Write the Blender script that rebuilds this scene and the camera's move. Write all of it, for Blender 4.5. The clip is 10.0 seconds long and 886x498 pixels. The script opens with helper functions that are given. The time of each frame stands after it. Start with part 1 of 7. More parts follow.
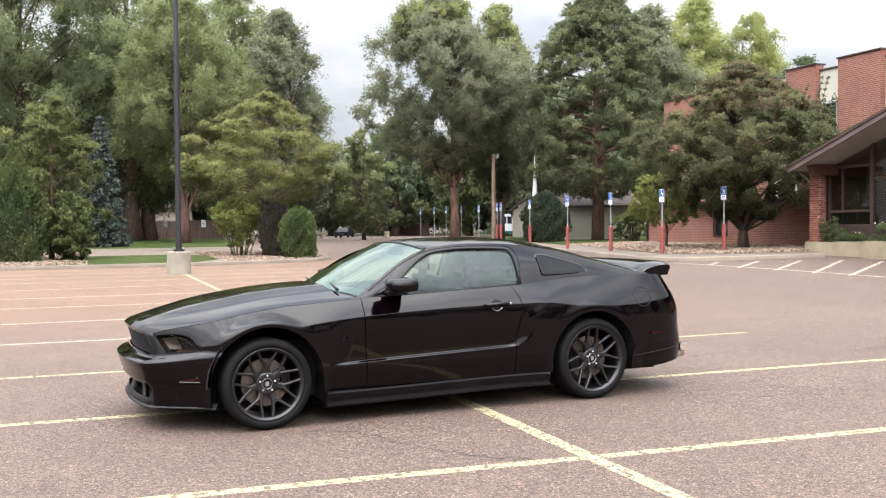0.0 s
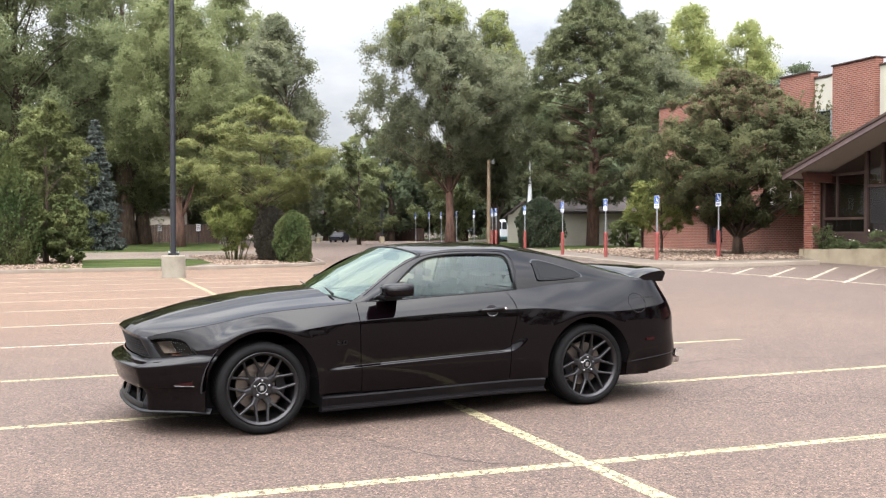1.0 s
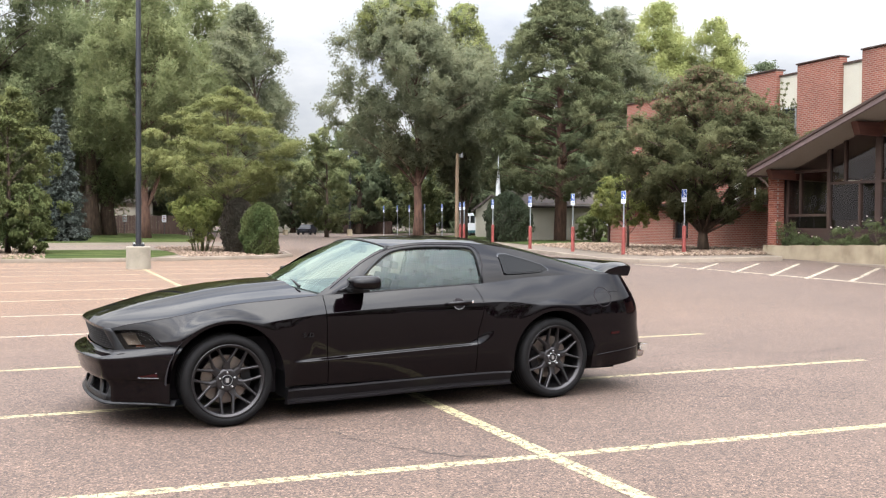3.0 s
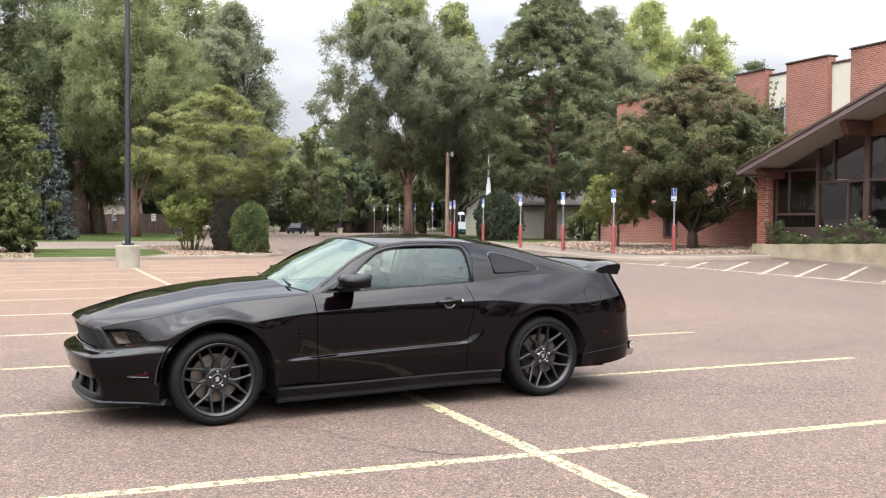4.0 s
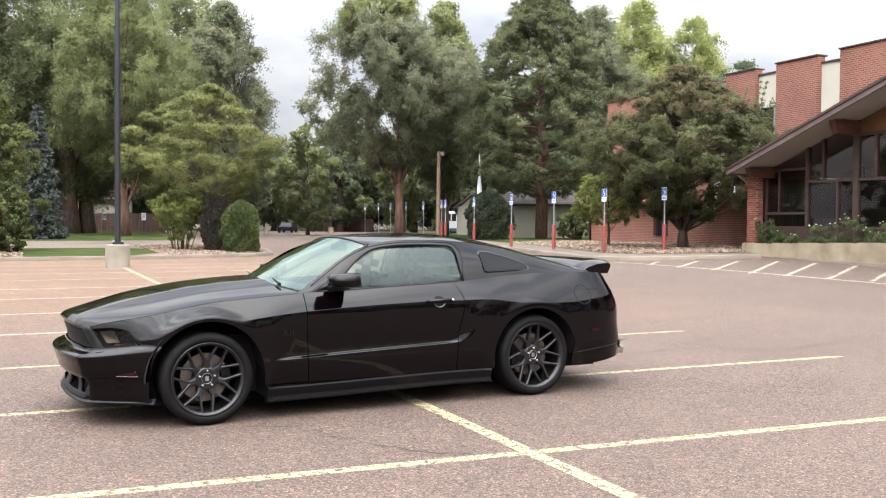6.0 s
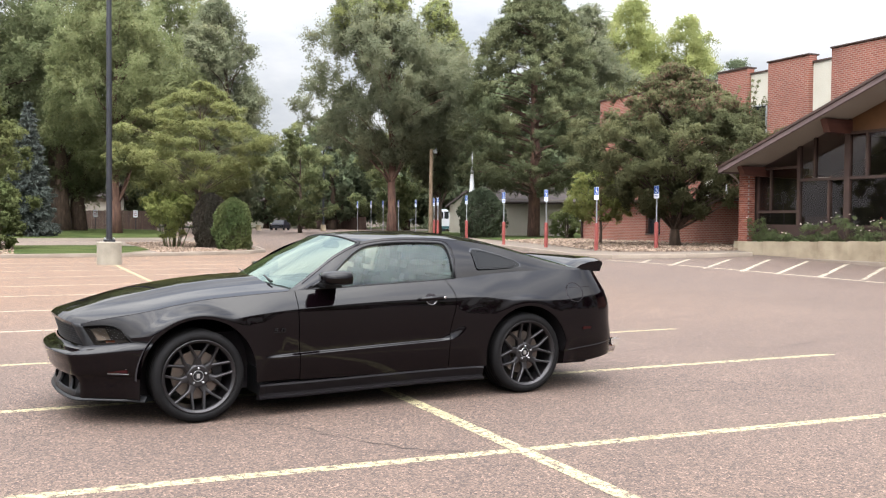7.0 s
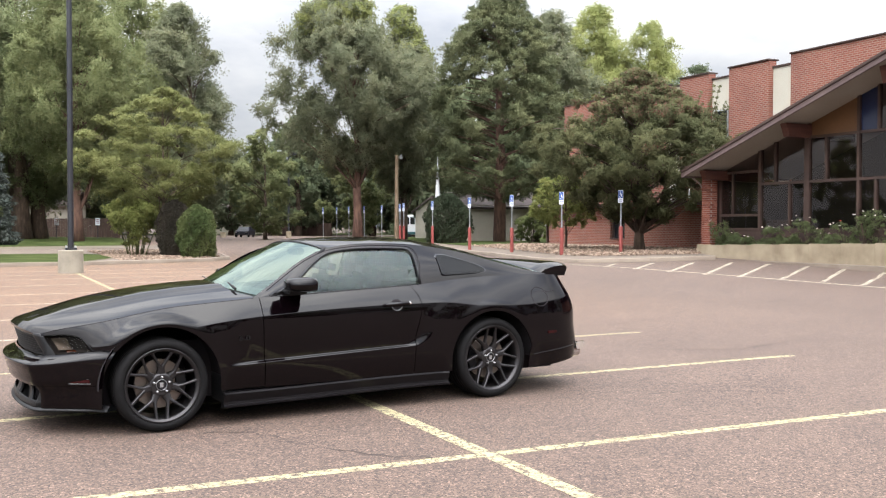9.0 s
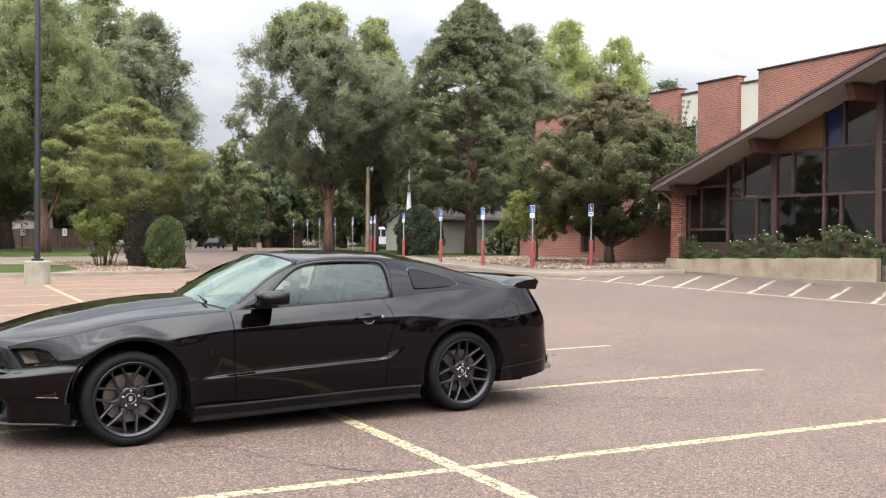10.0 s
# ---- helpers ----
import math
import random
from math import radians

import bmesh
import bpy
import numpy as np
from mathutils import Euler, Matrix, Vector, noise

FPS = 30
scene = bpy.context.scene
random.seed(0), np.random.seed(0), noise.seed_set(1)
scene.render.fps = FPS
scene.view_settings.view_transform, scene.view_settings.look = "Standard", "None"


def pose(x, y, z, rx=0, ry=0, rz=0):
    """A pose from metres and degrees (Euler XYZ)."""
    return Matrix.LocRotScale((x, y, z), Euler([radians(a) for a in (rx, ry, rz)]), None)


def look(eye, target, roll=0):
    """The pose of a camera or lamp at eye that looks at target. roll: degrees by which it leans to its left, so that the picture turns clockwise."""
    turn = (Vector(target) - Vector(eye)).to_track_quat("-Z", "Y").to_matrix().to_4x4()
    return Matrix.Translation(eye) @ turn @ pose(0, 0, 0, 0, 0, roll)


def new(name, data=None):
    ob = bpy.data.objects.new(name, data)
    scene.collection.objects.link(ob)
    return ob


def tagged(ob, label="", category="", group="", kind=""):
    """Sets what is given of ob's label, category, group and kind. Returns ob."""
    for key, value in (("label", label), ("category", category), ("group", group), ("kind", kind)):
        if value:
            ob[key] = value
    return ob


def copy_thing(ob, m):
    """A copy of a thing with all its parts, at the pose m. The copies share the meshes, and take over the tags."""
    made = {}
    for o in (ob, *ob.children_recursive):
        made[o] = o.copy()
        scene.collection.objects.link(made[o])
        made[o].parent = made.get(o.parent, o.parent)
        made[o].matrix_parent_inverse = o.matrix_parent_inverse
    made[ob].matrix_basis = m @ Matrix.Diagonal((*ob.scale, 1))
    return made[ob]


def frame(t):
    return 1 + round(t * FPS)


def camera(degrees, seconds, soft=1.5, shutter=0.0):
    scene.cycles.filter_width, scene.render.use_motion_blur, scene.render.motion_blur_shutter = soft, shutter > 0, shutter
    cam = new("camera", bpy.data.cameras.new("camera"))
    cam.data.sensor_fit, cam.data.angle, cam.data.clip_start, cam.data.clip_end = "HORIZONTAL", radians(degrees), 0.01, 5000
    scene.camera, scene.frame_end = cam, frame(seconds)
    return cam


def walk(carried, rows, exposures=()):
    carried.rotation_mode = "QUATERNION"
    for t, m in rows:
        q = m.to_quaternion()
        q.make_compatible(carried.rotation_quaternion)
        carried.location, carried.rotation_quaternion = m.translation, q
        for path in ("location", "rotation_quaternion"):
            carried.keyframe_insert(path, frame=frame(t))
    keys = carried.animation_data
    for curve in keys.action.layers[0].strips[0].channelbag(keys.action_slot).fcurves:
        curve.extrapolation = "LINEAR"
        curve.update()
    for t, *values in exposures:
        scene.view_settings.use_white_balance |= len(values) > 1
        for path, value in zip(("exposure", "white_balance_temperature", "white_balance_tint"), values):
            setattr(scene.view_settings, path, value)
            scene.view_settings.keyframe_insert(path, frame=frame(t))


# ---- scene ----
cam = camera(49.7, 10.0, soft=1.2)
PATH = [
    (0, (-1.167, -5.026, 1.425), (-0.467, -3.153, 1.379), -0.4),
    (0.5, (-1.171, -5.033, 1.425), (-0.47, -3.16, 1.386), -0.4),
    (1, (-1.173, -5.028, 1.424), (-0.463, -3.159, 1.389), -0.1),
    (1.5, (-1.175, -5.031, 1.42), (-0.45, -3.168, 1.381), 0.2),
    (2, (-1.179, -5.036, 1.423), (-0.431, -3.182, 1.366), 0.1),
    (2.5, (-1.171, -5.035, 1.423), (-0.411, -3.185, 1.372), 0.3),
    (4, (-1.174, -5.043, 1.421), (-0.383, -3.206, 1.37), 0.4),
    (4.5, (-1.168, -5.043, 1.422), (-0.376, -3.207, 1.369), 0.5),
    (5, (-1.171, -5.04, 1.424), (-0.371, -3.208, 1.371), 0.4),
    (5.5, (-1.17, -5.043, 1.422), (-0.367, -3.211, 1.37), 0.4),
    (7, (-1.164, -5.048, 1.419), (-0.342, -3.226, 1.362), 0.5),
    (7.5, (-1.16, -5.045, 1.418), (-0.336, -3.224, 1.356), 0.7),
    (8, (-1.156, -5.053, 1.418), (-0.326, -3.235, 1.352), 0.7),
    (8.5, (-1.154, -5.051, 1.421), (-0.315, -3.236, 1.36), 0.5),
    (9, (-1.158, -5.06, 1.419), (-0.272, -3.267, 1.374), 0.1),
    (9.5, (-1.169, -5.06, 1.431), (-0.238, -3.29, 1.386), -0.2),
    (10, (-1.173, -5.065, 1.43), (-0.233, -3.3, 1.411), 0.4),
]
EV = 0.09
walk(cam, [(t, look(eye, target, roll)) for t, eye, target, roll in PATH], [(0, EV), (8.5, EV), (9.2, EV - 0.13), (10, EV - 0.13)])

# ---------------------------------------------------------------- light
world = bpy.data.worlds.new("overcast_sky")
scene.world = world
world.use_nodes = True
wn, wl = world.node_tree.nodes, world.node_tree.links
sky = wn.new("ShaderNodeTexSky")
sky.sky_type = "NISHITA"
sky.sun_disc = False
sky.sun_elevation = radians(52.5)
sky.sun_rotation = radians(200)
coord = wn.new("ShaderNodeTexCoord")
cmap = wn.new("ShaderNodeMapping")
cmap.inputs["Scale"].default_value = (1.0, 1.0, 2.6)
cmap.inputs["Location"].default_value = (1.7, 0.4, 0.3)
wl.new(coord.outputs["Generated"], cmap.inputs["Vector"])
cloud = wn.new("ShaderNodeTexNoise")
cloud.inputs["Scale"].default_value = 2.2
cloud.inputs["Detail"].default_value = 7.0
cloud.inputs["Roughness"].default_value = 0.55
wl.new(cmap.outputs["Vector"], cloud.inputs["Vector"])
cramp = wn.new("ShaderNodeValToRGB")
cramp.color_ramp.elements[0].position, cramp.color_ramp.elements[0].color = 0.37, (7.3, 7.9, 9.2, 1)
cramp.color_ramp.elements[1].position, cramp.color_ramp.elements[1].color = 0.62, (15.9, 15.8, 15.7, 1)
wl.new(cloud.outputs["Fac"], cramp.inputs["Fac"])
cmix = wn.new("ShaderNodeMixRGB")
cmix.inputs["Fac"].default_value = 0.88
wl.new(sky.outputs["Color"], cmix.inputs["Color1"])
wl.new(cramp.outputs["Color"], cmix.inputs["Color2"])
# an overcast sky is about three times as bright overhead as at the horizon
height = wn.new("ShaderNodeSeparateXYZ")
wl.new(coord.outputs["Generated"], height.inputs["Vector"])
rise_z = wn.new("ShaderNodeMapRange")
rise_z.interpolation_type = "SMOOTHSTEP"
rise_z.inputs["From Min"].default_value, rise_z.inputs["From Max"].default_value = 0.0, 1.0
rise_z.inputs["To Min"].default_value, rise_z.inputs["To Max"].default_value = 0.92, 5.3
wl.new(height.outputs["Z"], rise_z.inputs["Value"])
# the cloud is brighter round the veiled sun
near_sun = wn.new("ShaderNodeVectorMath")
near_sun.operation = "DOT_PRODUCT"
near_sun.inputs[1].default_value = Vector((-14, -22, 34)).normalized()
wl.new(coord.outputs["Generated"], near_sun.inputs[0])
veil = wn.new("ShaderNodeMapRange")
veil.interpolation_type = "SMOOTHSTEP"
veil.inputs["From Min"].default_value, veil.inputs["From Max"].default_value = 0.25, 1.0
veil.inputs["To Min"].default_value, veil.inputs["To Max"].default_value = 1.0, 3.7
wl.new(near_sun.outputs["Value"], veil.inputs["Value"])
bright = wn.new("ShaderNodeMath")
bright.operation = "MULTIPLY"
wl.new(rise_z.outputs["Result"], bright.inputs[0])
wl.new(veil.outputs["Result"], bright.inputs[1])
dome = wn.new("ShaderNodeVectorMath")
dome.operation = "SCALE"
wl.new(cmix.outputs["Color"], dome.inputs[0])
wl.new(bright.outputs["Value"], dome.inputs["Scale"])
wl.new(dome.outputs["Vector"], wn["Background"].inputs["Color"])
wn["Background"].inputs["Strength"].default_value = 0.0640

sun_data = bpy.data.lights.new("sun", "SUN")
sun_data.energy, sun_data.angle, sun_data.color = 0.84, radians(60), (1.0, 0.95, 0.88)
sun = new("sun", sun_data)
sun.matrix_world = look((-14, -22, 34), (0, 0, 0))


# ---------------------------------------------------------------- helpers of this scene
def smooth(a, b, v):
    v = min(1.0, max(0.0, (v - a) / (b - a)))
    return v * v * (3 - 2 * v)


def curve(*knots):
    """A smooth line through knots (x, value)."""
    xs, vs = np.array([k[0] for k in knots], float), np.array([k[1] for k in knots], float)
    step = np.diff(vs) / np.diff(xs)
    tan = np.r_[step[0], (step[1:] + step[:-1]) / 2, step[-1]]
    tan[1:-1][step[1:] * step[:-1] <= 0] = 0

    def at(x):
        x = min(max(x, xs[0]), xs[-1])
        i = min(int(np.searchsorted(xs, x, "right")) - 1, len(xs) - 2)
        h = xs[i + 1] - xs[i]
        u = (x - xs[i]) / h
        return float((1 + 2 * u) * (1 - u) ** 2 * vs[i] + u * (1 - u) ** 2 * h * tan[i] + u * u * (3 - 2 * u) * vs[i + 1] + u * u * (u - 1) * h * tan[i + 1])
    return at


class Shape:
    """Collects vertices and faces of one mesh."""

    def __init__(self):
        self.v, self.f = [], []

    def add(self, verts, faces):
        n = len(self.v)
        self.v += [tuple(p) for p in verts]
        self.f += [tuple(i + n for i in q) for q in faces]
        return self

    def box(self, x0, x1, y0, y1, z0, z1, m=None, cut=0.0):
        c = [(x, y, z) for z in (z0, z1) for y in (y0, y1) for x in (x0, x1)]
        if cut:
            bm = bmesh.new()
            vs = [bm.verts.new(p) for p in c]
            for q in ((0, 2, 3, 1), (4, 5, 7, 6), (0, 1, 5, 4), (2, 6, 7, 3), (0, 4, 6, 2), (1, 3, 7, 5)):
                bm.faces.new([vs[i] for i in q])
            bmesh.ops.bevel(bm, geom=bm.edges[:], offset=cut, segments=2, affect="EDGES")
            bm.verts.index_update()
            pts = [m @ w.co if m else w.co for w in bm.verts]
            self.add(pts, [[w.index for w in q.verts] for q in bm.faces])
            bm.free()
            return self
        if m:
            c = [m @ Vector(p) for p in c]
        return self.add(c, [(0, 2, 3, 1), (4, 5, 7, 6), (0, 1, 5, 4), (2, 6, 7, 3), (0, 4, 6, 2), (1, 3, 7, 5)])

    def grid(self, pts):
        nu, nv = len(pts), len(pts[0])
        return self.add([p for row in pts for p in row],
                        [(i * nv + j, (i + 1) * nv + j, (i + 1) * nv + j + 1, i * nv + j + 1) for i in range(nu - 1) for j in range(nv - 1)])

    def tube(self, pts, radii, n=8, cap=True):
        pts = [Vector(p) for p in pts]
        if not hasattr(radii, "__len__"):
            radii = [radii] * len(pts)
        rings = []
        ref = Vector((0.13, 0.97, 0.21))
        for i, p in enumerate(pts):
            d = (pts[min(i + 1, len(pts) - 1)] - pts[max(i - 1, 0)]).normalized()
            if abs(d.dot(ref)) > 0.95:
                ref = Vector((0.9, 0.1, 0.3))
            a = d.cross(ref).normalized()
            b = d.cross(a)
            rings.append([p + radii[i] * (math.cos(k * math.tau / n) * a + math.sin(k * math.tau / n) * b) for k in range(n)])
        base = len(self.v)
        self.v += [tuple(p) for r in rings for p in r]
        for i in range(len(pts) - 1):
            for k in range(n):
                self.f.append((base + i * n + k, base + i * n + (k + 1) % n, base + (i + 1) * n + (k + 1) % n, base + (i + 1) * n + k))
        if cap:
            self.f.append(tuple(base + k for k in reversed(range(n))))
            self.f.append(tuple(base + (len(pts) - 1) * n + k for k in range(n)))
        return self

    def lathe(self, profile, n=48, m=None):
        """profile: (radius, height along -y) pairs, turned about the y axis."""
        pts = [[Vector((r * math.cos(k * math.tau / n), -h, r * math.sin(k * math.tau / n))) for r, h in profile] for k in range(n + 1)]
        if m:
            pts = [[m @ p for p in row] for row in pts]
        return self.grid(pts)

    def prism(self, poly, h, m):
        """A flat outline, thickened by h along z, then moved by m."""
        n = len(poly)
        vs = [m @ Vector((x, y, z)) for z in (0, h) for x, y in poly]
        return self.add(vs, [tuple(reversed(range(n))), tuple(range(n, 2 * n))] + [(i, (i + 1) % n, n + (i + 1) % n, n + i) for i in range(n)])

    def make(self, name, mat, parent=None, label="", soft=False, thick=0.0, bevel=0.0, outward=None):
        me = bpy.data.meshes.new(name)
        me.from_pydata(self.v, [], self.f)
        if outward is not None:
            c0 = Vector(outward)
            if sum((p.center - c0).dot(p.normal) * p.area for p in me.polygons) < 0:
                me.flip_normals()
        me.update()
        if soft:
            me.polygons.foreach_set("use_smooth", [True] * len(me.polygons))
        me.materials.append(mat)
        ob = new(name, me)
        if parent:
            ob.parent = parent
        if label:
            ob["label"] = label
        if thick:
            s = ob.modifiers.new("thickness", "SOLIDIFY")
            s.thickness, s.offset, s.use_rim = thick, -1, thick > 0.01
        if bevel:
            b = ob.modifiers.new("edges", "BEVEL")
            b.width, b.segments, b.limit_method = bevel, 2, "ANGLE"
        return ob


def thing(name, label, category, at=None, group="", kind=""):
    ob = new(name)
    ob.empty_display_size = 0.2
    if at is not None:
        ob.matrix_basis = at
    return tagged(ob, label, category, group, kind)


# ---------------------------------------------------------------- materials
def material(name, base=(0.5, 0.5, 0.5), rough=0.6, metal=0.0, coat=0.0, spec=0.5):
    m = bpy.data.materials.new(name)
    m.use_nodes = True
    p = m.node_tree.nodes["Principled BSDF"]
    p.inputs["Base Color"].default_value = (*base, 1)
    p.inputs["Roughness"].default_value = rough
    p.inputs["Metallic"].default_value = metal
    p.inputs["Coat Weight"].default_value = coat
    p.inputs["Coat Roughness"].default_value = 0.03
    p.inputs["Specular IOR Level"].default_value = spec
    return m


def node(m, kind, **values):
    n = m.node_tree.nodes.new(kind)
    for key, value in values.items():
        n.inputs[key.replace("_", " ")].default_value = value
    return n


def link(m, a, b):
    m.node_tree.links.new(a, b)


def where(m, scale=(1, 1, 1)):
    c = node(m, "ShaderNodeTexCoord")
    p = node(m, "ShaderNodeMapping", Scale=scale)
    link(m, c.outputs["Object"], p.inputs["Vector"])
    return p.outputs["Vector"]


def ramp(m, fac, *stops):
    r = m.node_tree.nodes.new("ShaderNodeValToRGB")
    e = r.color_ramp.elements
    while len(e) < len(stops):
        e.new(0.5)
    for i, (pos, col) in enumerate(stops):
        e[i].position, e[i].color = pos, (*col, 1)
    link(m, fac, r.inputs["Fac"])
    return r.outputs["Color"]


def blend(m, fac, a, b, how="MIX"):
    n = m.node_tree.nodes.new("ShaderNodeMixRGB")
    n.blend_type = how
    for sock, val in (("Fac", fac), ("Color1", a), ("Color2", b)):
        if hasattr(val, "is_linked"):
            link(m, val, n.inputs[sock])
        else:
            n.inputs[sock].default_value = val if sock == "Fac" else (*val, 1)
    return n.outputs["Color"]


def noisy(m, vec, scale, detail=4.0, rough=0.55):
    n = node(m, "ShaderNodeTexNoise", Scale=scale, Detail=detail, Roughness=rough)
    link(m, vec, n.inputs["Vector"])
    return n.outputs["Fac"]


def bump(m, height, strength, distance=0.01):
    b = node(m, "ShaderNodeBump", Strength=strength, Distance=distance)
    link(m, height, b.inputs["Height"])
    link(m, b.outputs["Normal"], m.node_tree.nodes["Principled BSDF"].inputs["Normal"])


COLOUR_SCALE = (0.54, 0.537, 0.537)


def tint(m, colour):
    """Scales the colour down evenly, to balance the bright sky."""
    link(m, blend(m, 1.0, colour, COLOUR_SCALE, "MULTIPLY"), m.node_tree.nodes["Principled BSDF"].inputs["Base Color"])


def mottled(name, a, b, scale, rough=0.8, fine=60.0, relief=0.2, spec=0.4, stretch=(1, 1, 1)):
    """A rough surface between two colours, with large stains and fine grain."""
    m = material(name, a, rough, spec=spec)
    v = where(m, stretch)
    big = ramp(m, noisy(m, v, scale), (0.35, a), (0.68, b))
    grain = noisy(m, v, fine, 2.0, 0.7)
    tint(m, blend(m, 0.35, big, ramp(m, grain, (0.3, (0.55, 0.55, 0.55)), (0.7, (1.0, 1.0, 1.0))), "MULTIPLY"))
    bump(m, grain, relief)
    return m


def asphalt_material(name="asphalt", worn=None):
    m = material(name, (0.36, 0.3, 0.27), 0.82, spec=0.36)
    v = where(m)
    big = ramp(m, noisy(m, v, 0.22, 6.0), (0.32, (0.131, 0.0905, 0.0715)), (0.7, (0.165, 0.115, 0.092)))
    # the asphalt turns paler and warmer towards the far left of the lot
    sep = node(m, "ShaderNodeSeparateXYZ")
    link(m, v, sep.inputs["Vector"])
    far = node(m, "ShaderNodeMapRange")
    far.interpolation_type = "SMOOTHSTEP"
    far.inputs["From Min"].default_value, far.inputs["From Max"].default_value = 3.0, 15.0
    link(m, sep.outputs["Y"], far.inputs["Value"])
    side = node(m, "ShaderNodeMapRange")
    side.interpolation_type = "SMOOTHSTEP"
    side.inputs["From Min"].default_value, side.inputs["From Max"].default_value = 14.0, 5.0
    link(m, sep.outputs["X"], side.inputs["Value"])
    far_left = m.node_tree.nodes.new("ShaderNodeMath")
    far_left.operation = "MULTIPLY"
    link(m, far.outputs["Result"], far_left.inputs[0])
    link(m, side.outputs["Result"], far_left.inputs[1])
    big = blend(m, far_left.outputs["Value"], big, blend(m, 1.0, big, (1.44, 1.28, 1.04), "MULTIPLY"))
    patch = ramp(m, noisy(m, v, 1.7, 5.0, 0.65), (0.3, (0.84, 0.84, 0.86)), (0.65, (1, 1, 1)))
    stone = node(m, "ShaderNodeTexVoronoi", Scale=96.0)
    link(m, v, stone.inputs["Vector"])
    grit = ramp(m, stone.outputs["Color"], (0.05, (0.17, 0.165, 0.16)), (0.40, (0.76, 0.73, 0.69)), (0.72, (1.14, 1.09, 1.0)), (0.95, (2.6, 2.5, 2.28)))
    col = blend(m, 1.0, blend(m, 1.0, big, patch, "MULTIPLY"), grit, "MULTIPLY")
    clot = noisy(m, v, 21.0, 2.0, 0.6)
    col = blend(m, 1.0, col, ramp(m, clot, (0.36, (0.80, 0.80, 0.80)), (0.6, (1.10, 1.09, 1.08))), "MULTIPLY")
    dark = noisy(m, v, 38.0, 3.0, 0.7)
    col = blend(m, ramp(m, dark, (0.60, (0, 0, 0)), (0.72, (0.5, 0.5, 0.5))), col, (0.10, 0.09, 0.085))
    if worn:
        edge = ramp(m, noisy(m, v, 17.0, 6.0, 0.8), (0.49, (0, 0, 0)), (0.57, (1, 1, 1)))
        stain = ramp(m, noisy(m, v, 2.4, 3.0), (0.3, tuple(c * 0.82 for c in worn)), (0.7, worn))
        col = blend(m, edge, stain, col)
        web = node(m, "ShaderNodeTexVoronoi", Scale=9.0)
        web.feature = "DISTANCE_TO_EDGE"
        link(m, where(m, (1.0, 1.7, 1.0)), web.inputs["Vector"])
        col = blend(m, ramp(m, web.outputs["Distance"], (0.012, (1, 1, 1)), (0.03, (0, 0, 0))), col, (0.09, 0.075, 0.055))
    tint(m, col)
    bump(m, stone.outputs["Distance"], 0.5, 0.004)
    return m


asphalt = asphalt_material()
paint_line = asphalt_material("worn_yellow_paint", (0.53, 0.465, 0.255))
paint_far = asphalt_material("worn_pale_paint", (0.60, 0.53, 0.40))
crack_mat = mottled("crack_filler", (0.025, 0.021, 0.018), (0.05, 0.042, 0.036), 6.0, 0.9)
concrete = mottled("concrete", (0.29, 0.225, 0.145), (0.46, 0.375, 0.255), 1.3, 0.9, 40.0)
foot_concrete = mottled("pole_foot_concrete", (0.31, 0.27, 0.205), (0.44, 0.385, 0.30), 1.6, 0.9, 40.0)
kerb_mat = mottled("kerb_concrete", (0.25, 0.195, 0.148), (0.335, 0.27, 0.208), 0.8, 0.9, 30.0)
path_mat = mottled("path_concrete", (0.142, 0.106, 0.076), (0.20, 0.153, 0.113), 0.5, 0.9, 20.0)
gravel_bed = mottled("gravel_bed", (0.13, 0.095, 0.070), (0.25, 0.185, 0.14), 5.0, 0.95, 14.0, 0.6)
grass_mat = mottled("lawn_grass", (0.040, 0.062, 0.018), (0.105, 0.120, 0.042), 0.55, 0.95, 22.0, 0.6, 0.03)
black_metal = mottled("black_pole_paint", (0.012, 0.013, 0.018), (0.02, 0.021, 0.027), 3.0, 0.45, 80.0, 0.03)
galvanised = material("galvanised_steel", (0.33, 0.34, 0.35), 0.45, 0.7)
sleeve_red = mottled("sun_faded_red_sleeve", (0.30, 0.055, 0.045), (0.38, 0.085, 0.07), 3.0, 0.55, 50.0, 0.05)
sign_blue = material("sign_blue", (0.018, 0.06, 0.22), 0.5)
sign_white = material("sign_white", (0.60, 0.61, 0.63), 0.5)
stucco = mottled("cream_stucco", (0.66, 0.62, 0.50), (0.74, 0.70, 0.58), 0.6, 0.9, 50.0)
brown_trim = mottled("brown_painted_timber", (0.055, 0.030, 0.022), (0.09, 0.05, 0.037), 1.5, 0.6, 40.0, 0.1)
fascia_mat = mottled("mauve_fascia_board", (0.15, 0.10, 0.095), (0.20, 0.135, 0.125), 0.8, 0.7, 40.0, 0.1)
soffit_mat = mottled("cream_soffit", (0.48, 0.42, 0.36), (0.56, 0.50, 0.43), 0.5, 0.8, 30.0, 0.05)
beam_mat = mottled("redwood_beam", (0.09, 0.028, 0.018), (0.15, 0.05, 0.03), 1.2, 0.6, 30.0, 0.1, stretch=(1, 1, 6))
amber_wood = mottled("varnished_plank", (0.15, 0.07, 0.025), (0.22, 0.105, 0.04), 1.0, 0.5, 25.0, 0.1)
room_dark = mottled("darkened_room_wall", (0.06, 0.055, 0.05), (0.10, 0.09, 0.08), 0.7, 0.9)
bark = mottled("brown_bark", (0.07, 0.045, 0.03), (0.16, 0.105, 0.07), 3.0, 0.95, 18.0, 0.9, stretch=(2.5, 2.5, 0.6))
